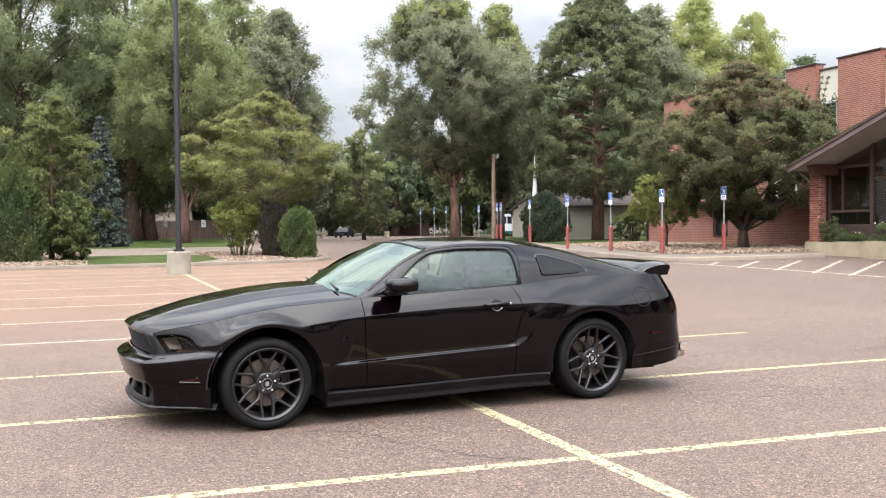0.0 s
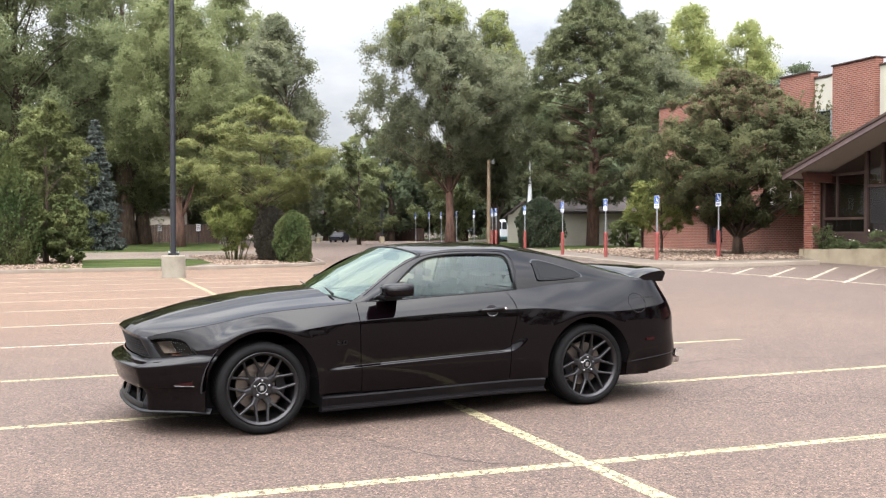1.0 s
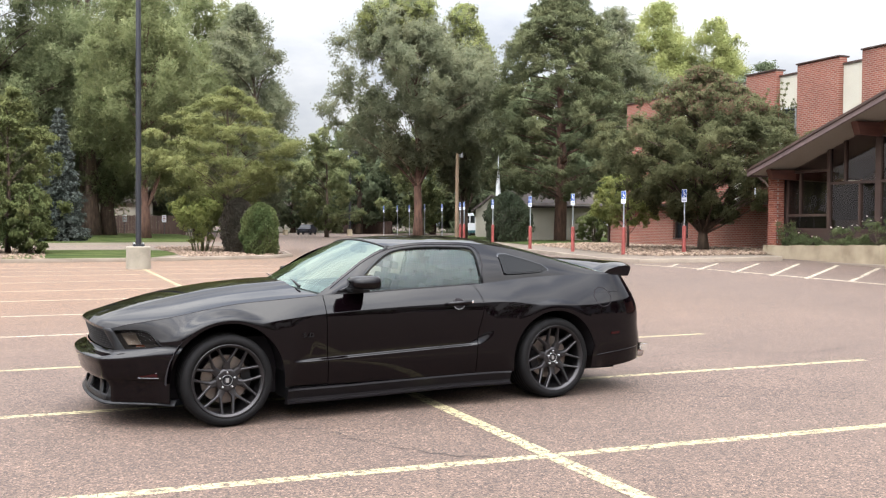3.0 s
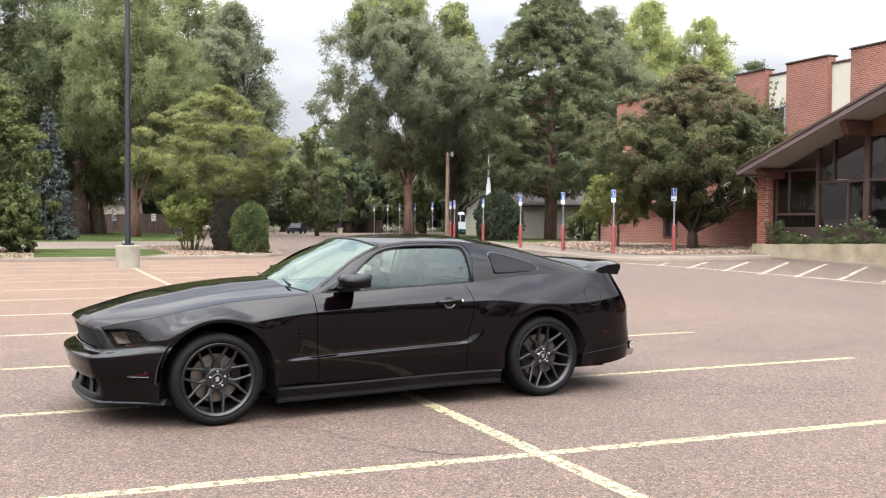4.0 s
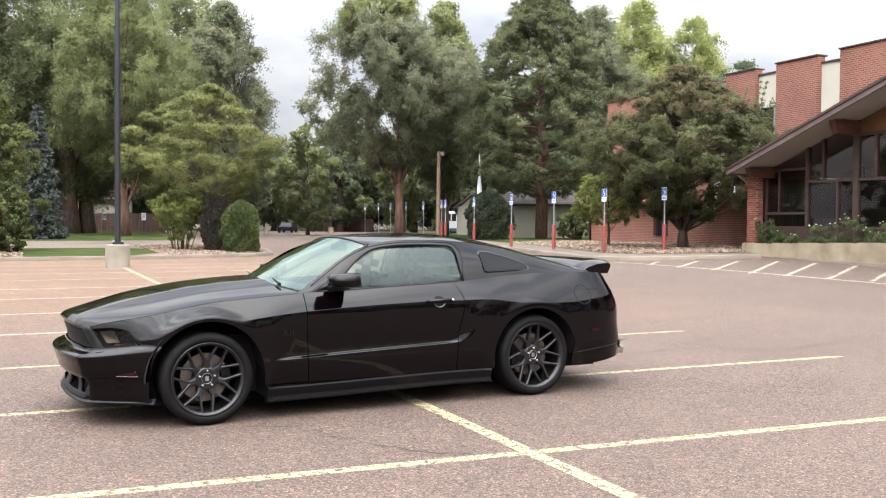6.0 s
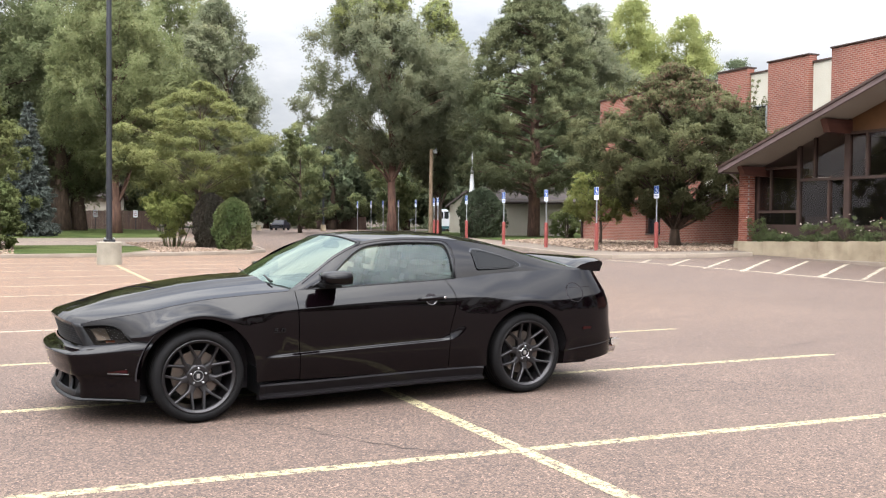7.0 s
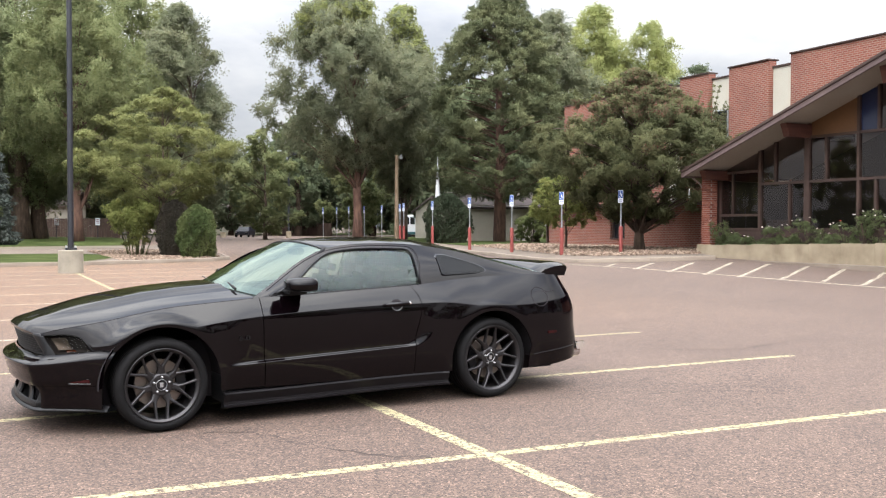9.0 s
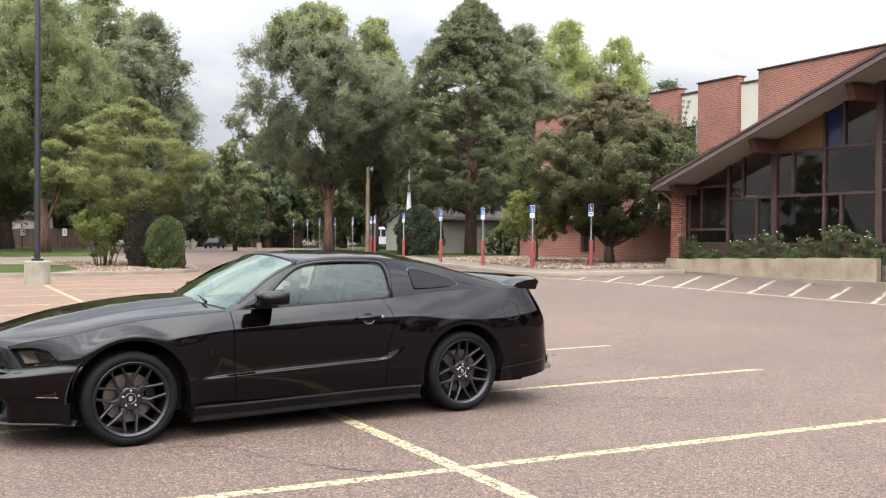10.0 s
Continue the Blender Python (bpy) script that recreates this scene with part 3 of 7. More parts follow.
brick_mat = material("pillar_brick", (0.3, 0.1, 0.06), 0.9, spec=0.3)
oi = brick_mat.node_tree.nodes.new("ShaderNodeObjectInfo")
tint(brick_mat, ramp(brick_mat, oi.outputs["Random"], (0.0, (0.24, 0.075, 0.05)), (0.6, (0.34, 0.12, 0.08)), (1.0, (0.44, 0.18, 0.12))))
brick_meshes = {}


def brick_at(parent, x0, x1, y0, y1, z0):
    key = (round(x1 - x0, 3), round(y1 - y0, 3))
    if key not in brick_meshes:
        me = bpy.data.meshes.new("brick")
        q = Shape().box(0, x1 - x0, 0, y1 - y0, 0, 0.066)
        me.from_pydata(q.v, [], q.f)
        me.materials.append(brick_mat)
        brick_meshes[key] = me
    b = new("brick", brick_meshes[key])
    b.parent = parent
    b.location = (x0, y0, z0)


# brick pillars with courses and deep beams over them
for y0, y1 in ((21.93, 22.38), (-5.5, -4.9)):
    pillar = Shape().box(23.06, 23.38, y0 + 0.01, y1 - 0.01, 0.3, 3.22).make("pillar", mortar_mat, gable_wing, "red brick pillar")
    if y0 > 0:
        for row in range(37):
            z0 = 0.34 + row * 0.0785
            for k in range(3):
                a = y0 + k * 0.207 + (0.1 if row % 2 else 0.0)
                b = min(a + 0.197, y1)
                if b - a > 0.03:
                    brick_at(pillar, 23.045, 23.065, a, b, z0)
            if row % 2:
                brick_at(pillar, 23.045, 23.065, y0, y0 + 0.09, z0)
            for k in range(3):
                a = 23.05 + k * 0.19 + (0.08 if row % 2 else 0.0)
                if a > 23.36:
                    continue
                brick_at(pillar, a, min(a + 0.18, 23.38), y1 - 0.012, y1 + 0.004, z0)
                brick_at(pillar, a, min(a + 0.18, 23.38), y0 - 0.004, y0 + 0.012, z0)
for yc, deep in ((21.62, 0.34), (17.80, 0.44), (14.05, 0.50), (10.2, 0.50), (7.0, 0.50)):
    z = gable(yc)
    b = Shape()
    pts = [(22.35, -0.02), (22.52, -deep), (25.5, -deep - 0.08), (25.5, -0.02)]
    b.add([(x, yc + s, z + h) for s in (-0.13, 0.13) for x, h in pts], [(0, 1, 2, 3), (7, 6, 5, 4), (0, 4, 5, 1), (1, 5, 6, 2), (2, 6, 7, 3), (3, 7, 4, 0)])
    b.make("roof_beam", beam_mat, gable_wing, "dark red timber roof beam")
# mullions, sills and transoms
for yv, wide, low, high in ((21.84, 0.10, 1.37, None), (21.21, 0.07, 1.90, 3.36), (19.89, 0.13, 1.37, None), (19.19, 0.08, 2.98, None), (18.56, 0.07, 1.37, 2.93), (17.81, 0.22, 1.37, None), (17.03, 0.09, 2.98, 4.38),
                           (15.79, 0.10, 1.37, None), (15.15, 0.09, 1.37, 2.93), (15.06, 0.08, 4.42, None), (13.82, 0.22, 1.37, None), (12.9, 0.08, 1.37, None), (11.6, 0.10, 1.37, None), (10.2, 0.22, 1.37, None), (8.6, 0.1, 1.37, None), (7.0, 0.22, 1.37, None)):
    Shape().box(23.42, 23.56, yv - wide / 2, yv + wide / 2, low, high or gable(yv) + 0.02, cut=0.006).make("mullion", brown_trim, gable_wing, "brown painted mullion")
for y0, y1, z0 in ((19.96, 21.8, 1.83), (19.96, 21.8, 3.36), (17.93, 19.82, 2.90), (13.94, 17.69, 2.90), (7.0, 13.7, 2.95), (13.94, 17.69, 4.34), (7.0, 13.7, 4.35), (7.0, 21.8, 1.33)):
    Shape().box(23.43, 23.55, y0, y1, z0, z0 + 0.09, cut=0.006).make("transom", brown_trim, gable_wing, "brown painted transom")
Shape().box(23.46, 23.56, 7.0, 21.9, 0.5, 1.33).make("apron_panel", brown_trim, gable_wing, "brown panel under the glass")
for y0, y1, mat, lab in ((15.84, 17.69, amber_wood, "amber wooden gable panel"), (15.11, 15.73, sign_blue, "blue coloured pane")):
    pts = [(23.5, y, z) for y, z in ((y0, 4.43), (y1, 4.43), (y1, gable(y1)), (y0, gable(y0)))]
    if mat is not sign_blue:
        Shape().add(pts + [(23.53, p[1], p[2]) for p in pts], [(0, 1, 2, 3), (7, 6, 5, 4), (0, 4, 5, 1), (1, 5, 6, 2), (2, 6, 7, 3), (3, 7, 4, 0)]).make("gable_panel", mat, gable_wing, lab)
    else:
        Shape().add(pts + [(23.53, p[1], p[2]) for p in pts], [(0, 1, 2, 3), (7, 6, 5, 4), (0, 4, 5, 1), (1, 5, 6, 2), (2, 6, 7, 3), (3, 7, 4, 0)]).make("gable_panel", material("blue_pane", (0.009, 0.015, 0.042), 0.2), gable_wing, lab)
win_glass = glass_material("window_glass", (0.58, 0.55, 0.54), 0.050, gleam=(1.0, 0.93, 0.94))
rng = random.Random(3)
panes = [(21.25, 21.78, 1.92, 3.36), (19.96, 21.17, 1.92, 3.36), (19.96, 21.78, 1.42, 1.83), (18.6, 19.82, 1.42, 2.9), (17.93, 18.52, 1.42, 2.9), (15.84, 17.69, 1.42, 2.9), (15.2, 15.73, 1.42, 2.9),
         (13.94, 15.1, 1.42, 2.9), (17.08, 17.69, 2.99, 4.34), (15.84, 16.98, 2.99, 4.34), (13.94, 15.73, 2.99, 4.34), (12.94, 13.7, 1.42, 2.95), (11.65, 12.86, 1.42, 2.95), (10.3, 11.55, 1.42, 2.95),
         (10.3, 13.7, 3.04, 4.35), (7.1, 10.1, 1.42, 4.35)]
for y0, y1, z0, z1 in panes:
    tilt = rng.uniform(-0.006, 0.006)
    Shape().add([(23.49 + tilt, y0 - 0.02, z0 - 0.02), (23.49 - tilt, y1 + 0.02, z0 - 0.02), (23.49 - tilt, y1 + 0.02, z1 + 0.02), (23.49 + tilt, y0 - 0.02, z1 + 0.02)],
                [(3, 2, 1, 0)]).make("pane", win_glass, gable_wing)
for y0, y1, z0 in ((19.96, 21.8, 3.45), (19.23, 19.82, 2.99), (17.93, 19.15, 2.99), (13.94, 15.02, 4.43), (10.3, 13.7, 4.46)):
    pts = [(y0, z0), (y1, z0), (y1, gable(y1)), (y0, gable(y0))]
    Shape().add([(23.49, y, z) for y, z in pts], [(3, 2, 1, 0)]).make("pane", win_glass, gable_wing)
# the room behind the glass; its dimness is put into the dark wall colour
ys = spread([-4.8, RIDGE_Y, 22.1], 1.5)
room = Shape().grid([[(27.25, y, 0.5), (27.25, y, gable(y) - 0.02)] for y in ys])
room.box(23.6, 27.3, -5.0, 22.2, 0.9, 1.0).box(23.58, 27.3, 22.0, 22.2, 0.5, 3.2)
room.make("room_wall", room_dark, gable_wing, "room behind the glass with its dimness coloured into the walls")
Shape().box(23.3, 27.3, -5.0, 7.0, 0.3, 3.4).make("side_wall", brick_x, gable_wing)
for yy in (20.6, 16.4, 12.2):
    Shape().box(25.0, 25.8, yy - 0.7, yy + 0.7, 1.0, 1.72, cut=0.03).make("room_table", brown_trim, gable_wing)

# concrete planter wall with roses
planter = thing("planter_wall", "stained pale concrete planter wall below the glass front", "planter")
n = 7
for i in range(n):
    y0, y1 = 13.1 + (21.72 - 13.1) * i / n, 13.1 + (21.72 - 13.1) * (i + 1) / n
    top = 1.0 - 0.2 * (i + 0.5) / n
    Shape().box(22.45, 22.7, y0 + 0.0015, y1 - 0.0015, 0.0, top, cut=0.004).make("wall_section", concrete, planter)
Shape().box(22.45, 23.04, 21.724, 21.95, 0.1, 0.82, cut=0.012).make("end_section", concrete, planter)
Shape().box(22.7, 23.44, 13.1, 21.72, 0.1, 0.78).make("soil", gravel_bed, planter, "dark soil")
Shape().box(21.98, 22.448, 10.6, 21.2, -0.1, 0.33, cut=0.02).make("doorstep_kerb", kerb_mat)
tagged(bpy.data.objects["doorstep_kerb"], "low concrete kerb along the foot of the planter", "kerb", kind="structure")
rail = thing("hand_rail", "thin black metal hand rail beside the planter", "railing")
for k in range(4):
    Shape().tube([(22.4, 12.9 - 0.45 * k, 0.08), (22.4, 12.9 - 0.45 * k, 1.05)], 0.018).make("post", black_metal, rail)
Shape().tube([(22.4, 12.9, 1.05), (22.4, 11.5, 1.05)], 0.02).make("top_rail", black_metal, rail)


# ---------------------------------------------------------------- plants
def leaves(name, centres, radii, count, size, mat, parent, seed, squash=0.8, slim=0.5, up=0.3, radial=False, label=""):
    """A crown of many separate leaf sprays, scattered through a cloud of clumps."""
    count, size = int(count * 5.0), size * 0.37
    r = np.random.default_rng(seed)
    c, rad = np.asarray(centres, float), np.asarray(radii, float)
    # twigs leave the middle of each clump, turn away from the trunk and droop; the leaves sit along them
    twigs = 16
    away = c - np.array([c[:, 0].mean(), c[:, 1].mean(), c[:, 2].min() + 0.35 * np.ptp(c[:, 2])])
    away /= np.linalg.norm(away, axis=1)[:, None] + 1e-9
    way = r.normal(size=(len(c), twigs, 3))
    way /= np.linalg.norm(way, axis=2)[:, :, None]
    way += 0.45 * away[:, None, :]
    way /= np.linalg.norm(way, axis=2)[:, :, None]
    reach = 0.75 + 0.6 * r.random((len(c), twigs))
    pick = r.choice(len(c), count, p=rad ** 2 / (rad ** 2).sum())
    twig = r.integers(0, twigs, count)
    u = r.random(count) ** 0.6
    d = way[pick, twig]
    q = (rad[pick] * reach[pick, twig] * u)[:, None]
    p = c[pick] + d * q * np.array([1, 1, squash]) + r.normal(size=(count, 3)) * (0.13 * rad[pick])[:, None]
    p[:, 2] -= 0.22 * rad[pick] * u * u
    a = d + r.normal(size=(count, 3)) * 0.5 if radial else r.normal(size=(count, 3))
    a[:, 2] += up * (0 if radial else -0.6)
    a /= np.linalg.norm(a, axis=1)[:, None]
    nrm = r.normal(size=(count, 3)) + np.array([0, 0, up * 3])
    b = np.cross(a, nrm)
    b /= np.linalg.norm(b, axis=1)[:, None] + 1e-9
    s = size * (0.55 + 0.8 * r.random(count))[:, None]
    v = np.stack([p - a * s, p + a * s * 0.6 + b * s * slim * 1.3, p + a * s * 0.6 - b * s * slim * 1.3], axis=1).reshape(-1, 3)
    crown = p - (p.mean(axis=0) - np.array([0, 0, 0.25 * np.ptp(p[:, 2])]))
    crown /= np.linalg.norm(crown, axis=1)[:, None] + 1e-9
    out = d * np.array([1, 1, 1 / squash]) + 0.6 * crown + r.normal(size=(count, 3)) * 0.4
    out /= np.linalg.norm(out, axis=1)[:, None]
    return cloud_mesh(name, v, mat, parent, label, 3, out)


def cloud_mesh(name, v, mat, parent, label="", sides=4, out=None):
    """Loose leaves in one mesh; out: the way that each leaf's mass faces, which smooths its shading."""
    n = len(v) // sides
    if out is not None:
        q = v.reshape(n, sides, 3)
        turned = (np.cross(q[:, 1] - q[:, 0], q[:, 2] - q[:, 0]) * out).sum(axis=1) < 0
        q[turned] = q[turned][:, ::-1]
        v = q.reshape(-1, 3)
    me = bpy.data.meshes.new(name)
    me.vertices.add(len(v))
    me.vertices.foreach_set("co", v.astype(np.float32).ravel())
    me.loops.add(sides * n)
    me.loops.foreach_set("vertex_index", np.arange(sides * n, dtype=np.int32))
    me.polygons.add(n)
    me.polygons.foreach_set("loop_start", np.arange(0, sides * n, sides, dtype=np.int32))
    me.update(calc_edges=True)
    if out is not None:
        me.attributes.new("custom_normal", "FLOAT_VECTOR", "POINT").data.foreach_set("vector", np.repeat(out, sides, axis=0).astype(np.float32).ravel())
        me.update()
    me.materials.append(mat)
    ob = new(name, me)
    ob.parent = parent
    if label:
        ob["label"] = label
    return ob


def limb(s, a, b, r0, r1, rng, bend=0.12, n=7):
    a, b = Vector(a), Vector(b)
    ln = (b - a).length
    off = Vector((rng.uniform(-1, 1), rng.uniform(-1, 1), rng.uniform(0.0, 1.0))) * bend * ln
    pts = [a.lerp(b, i / 6) + off * math.sin(math.pi * i / 6) for i in range(7)]
    s.tube(pts, [r0 + (r1 - r0) * i / 6 for i in range(7)], n)


def broadleaf(name, label, at, height, width, trunk_r, mat, seed, bare=0.22, clumps=60, count=22000, size=0.17, trunk_mat=None, stems=1, spread_top=0.55, clump_r=0.13, lean=0.0, slim=0.5, squash=0.8, group="", extra=None, lobes=0):
    """A tree: tapered trunk, limbs and a crown of leaf clumps with gaps. width: half the crown's width."""
    rng = random.Random(seed)
    ob = thing(name, label, "tree", at, group)
    clumps, clump_r = int(clumps * 2.5), clump_r * 0.74
    span = 1 - bare
    env = curve((bare, 0.3), (bare + 0.15 * span, 0.75), (bare + 0.4 * span, 1.0), (bare + 0.68 * span, 0.85), (bare + 0.88 * span, spread_top), (1.0, 0.12))
    centres, radii = [], []
    boughs = [(k * 2.39996 + rng.uniform(-0.5, 0.5), bare + span * (k + 0.6) / lobes + rng.uniform(-0.05, 0.05), rng.uniform(0.72, 1.14)) for k in range(lobes)]
    for i in range(clumps):
        h = bare + (1 - bare) * ((i + rng.random()) / clumps) ** 0.95
        a = i * 2.39996 + rng.uniform(-0.5, 0.5)
        reach = 1.0
        if lobes and rng.random() < 0.72:
            a, h, reach = boughs[i % lobes]
            a += rng.gauss(0, 0.42)
            h = min(0.99, max(bare, h + rng.gauss(0, 0.095)))
        elif lobes:
            reach = 0.72
        q = reach * env(h) * width * math.sqrt(rng.uniform(0.08, 1.0)) * rng.uniform(0.8, 1.08)
        cr = height * clump_r * rng.uniform(0.55, 1.15) * (0.65 + 0.5 * env(h))
        centres.append((q * math.cos(a) + lean * h * height, q * math.sin(a), h * height - cr * 0.4))
        radii.append(cr)
    trunks = []
    for k in range(stems):
        a = k * math.tau / stems + rng.random()
        o = 0.0 if stems == 1 else trunk_r * 1.5
        top = Vector((math.cos(a) * o * 2.5 + lean * 0.2 * height, math.sin(a) * o * 2.5, height * 0.86))
        base = Vector((math.cos(a) * o, math.sin(a) * o, -0.15))
        pts = [base.lerp(top, i / 8) + Vector((rng.uniform(-1, 1), rng.uniform(-1, 1), 0)) * trunk_r * (0.35 if 0 < i else 0) for i in range(9)]
        trunks.append(pts)
    for i in range(0, clumps, 4):
        pts = trunks[i % stems]
        h = centres[i][2] / height
        k = max(1, min(7, int((h - 0.12) / 0.86 * 8)))
        b = Shape()
        limb(b, pts[k], centres[i], trunk_r * 0.32 * (1.15 - h), trunk_r * 0.06, rng, n=6)
        b.make("limb", trunk_mat or bark, ob, soft=True)
    for k, pts in enumerate(trunks):
        Shape().tube(pts, [trunk_r * (1.35 if i == 0 else 1.0) * (1 - 0.105 * i) for i in range(9)], 10).make("trunk", trunk_mat or bark, ob, soft=True)
    leaves("crown", centres, radii, count, size, mat, ob, seed, squash, slim)
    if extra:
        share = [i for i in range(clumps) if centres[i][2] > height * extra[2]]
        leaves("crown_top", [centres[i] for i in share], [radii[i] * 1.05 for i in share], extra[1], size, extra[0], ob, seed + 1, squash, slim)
    return ob


def conifer(name, label, at, height, width, trunk_r, mat, seed, bare=0.04, whorls=26, per=11, count=16000, size=0.14, power=0.9, droop=0.18, slim=0.22):
    """A spire-shaped conifer with whorls of drooping branches."""
    rng = random.Random(seed)
    r = np.random.default_rng(seed)
    ob = thing(name, label, "tree", at)
    s = Shape()
    s.tube([(0, 0, -0.15), (0, 0, height * 0.5), (0, 0, height * 0.98)], [trunk_r, trunk_r * 0.6, 0.02], 8)
    tips = []
    for w in range(whorls):
        h = bare + (1 - bare) * (w / whorls)
        rad = width * (1 - h) ** power * rng.uniform(0.85, 1.1) + 0.08
        for k in range(per):
            a = k * math.tau / per + w * 0.7 + rng.uniform(-0.2, 0.2)
            rr = rad * rng.uniform(0.75, 1.12)
            p0 = np.array([0, 0, h * height])
            p1 = np.array([rr * math.cos(a), rr * math.sin(a), h * height - droop * rr])
            tips.append((p0, p1))
    s.make("trunk", bark, ob, soft=True)
    t0, t1 = np.array([t[0] for t in tips]), np.array([t[1] for t in tips])
    ln = np.linalg.norm(t1 - t0, axis=1)
    pick = r.choice(len(tips), count, p=ln / ln.sum())
    u = r.random(count) ** 0.55
    d = (t1 - t0)[pick]
    d /= np.linalg.norm(d, axis=1)[:, None]
    p = t0[pick] + (t1 - t0)[pick] * u[:, None] + r.normal(size=(count, 3)) * (0.05 + 0.06 * ln[pick] * (1.1 - u))[:, None]
    a = d + r.normal(size=(count, 3)) * 0.45 + np.array([0, 0, -0.15])
    a /= np.linalg.norm(a, axis=1)[:, None]
    b = np.cross(a, r.normal(size=(count, 3)))
    b /= np.linalg.norm(b, axis=1)[:, None] + 1e-9
    sz = size * (0.6 + 0.8 * r.random(count))[:, None]
    v = np.stack([p - a * sz, p + b * sz * slim, p + a * sz, p - b * sz * slim], axis=1).reshape(-1, 3)
    cloud_mesh("needles", v, mat, ob)
    return ob


def clipped(name, label, at, height, width, mat, seed, count=9000, size=0.07, shape=((0, 0.75), (0.25, 1.0), (0.55, 0.85), (0.85, 0.42), (1.0, 0.05)), category="shrub"):
    """A dense evergreen: an uneven skin of upright sprays over a core, coloured dark for the shade inside."""
    r = np.random.default_rng(seed)
    ob = thing(name, label, category, at)
    env = curve(*shape)
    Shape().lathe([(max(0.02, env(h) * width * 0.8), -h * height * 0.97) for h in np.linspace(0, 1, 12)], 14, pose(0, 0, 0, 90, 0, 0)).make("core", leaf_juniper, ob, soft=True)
    h = r.random(count) ** 0.85
    a = r.random(count) * math.tau
    bumps = 1 + 0.10 * np.sin(a * 3 + h * 7 + seed) + 0.08 * np.sin(a * 5 - h * 15 + 2 * seed) + 0.06 * np.sin(a * 11 - h * 23)
    rad = np.array([env(x) for x in h]) * width * bumps * (0.86 + 0.2 * r.random(count))
    p = np.stack([rad * np.cos(a), rad * np.sin(a), h * height], axis=1)
    d = np.stack([np.cos(a) * 0.5, np.sin(a) * 0.5, np.full(count, 1.0)], axis=1) + r.normal(size=(count, 3)) * 0.45
    d /= np.linalg.norm(d, axis=1)[:, None]
    b = np.cross(d, r.normal(size=(count, 3)))
    b /= np.linalg.norm(b, axis=1)[:, None] + 1e-9
    s = size * (0.6 + 0.9 * r.random(count))[:, None]
    v = np.stack([p - d * s * 0.5, p + b * s * 0.4, p + d * s, p - b * s * 0.4], axis=1).reshape(-1, 3)
    cloud_mesh("sprays", v, mat, ob)
    return ob


def on_land(x, y, turn=0.0, lift=0.1, size=1.0):
    return pose(x, y, land(x, y) + lift, 0, 0, turn) @ Matrix.Scale(size, 4)


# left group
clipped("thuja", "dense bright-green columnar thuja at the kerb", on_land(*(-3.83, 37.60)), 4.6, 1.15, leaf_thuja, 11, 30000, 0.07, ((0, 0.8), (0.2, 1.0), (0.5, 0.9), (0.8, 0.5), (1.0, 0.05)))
broadleaf("young_tree", "young leafy green tree standing in the gravel bed", on_land(*(-2.51, 39.25)), 7.0, 2.4, 0.11, leaf_young, 12, 0.06, 60, 17000, 0.12, clump_r=0.07, lobes=14)
broadleaf("shrub", "loose green shrub at the foot of the young tree", on_land(*(-1.64, 37.85)), 2.9, 1.15, 0.04, leaf_bush, 13, 0.05, 30, 5200, 0.13, stems=3, clump_r=0.1, lobes=7)
conifer("blue_spruce", "blue-grey spruce on the lawn", on_land(*(-0.25, 56.43)), 8.1, 1.7, 0.16, leaf_spruce, 14, count=30000)
broadleaf("cottonwood", "tall dark-green cottonwood with several trunks on the lawn", on_land(*(2.67, 72.54)), 22.0, 7.5, 0.55, leaf_cotton_green, 15, 0.17, 90, 42000, 0.24, stems=3, clump_r=0.085, lobes=11, squash=1.12)
broadleaf("cottonwood", "tall dark-green cottonwood filling the sky over the lawn", on_land(*(-5.48, 71.31)), 24.0, 8.0, 0.5, leaf_cotton_green, 16, 0.12, 100, 46000, 0.24, clump_r=0.085, lobes=11, squash=1.12)
broadleaf("elm", "tall pale-green elm with a straight reddish trunk", on_land(*(5.25, 63.03)), 17.2, 5.2, 0.36, leaf_elm, 17, 0.3, 85, 36000, 0.2, bark_red, clump_r=0.085, lobes=11, squash=1.12)
broadleaf("locust_tree", "spreading yellow-green locust tree with layered boughs", on_land(*(7.0, 41.17)), 7.9, 4.0, 0.1, leaf_locust, 18, 0.28, 110, 30000, 0.10, clump_r=0.078, squash=0.36, spread_top=0.45, lobes=22)
cane_mat = mottled("olive_cane", (0.12, 0.13, 0.05), (0.22, 0.22, 0.09), 4.0, 0.8)


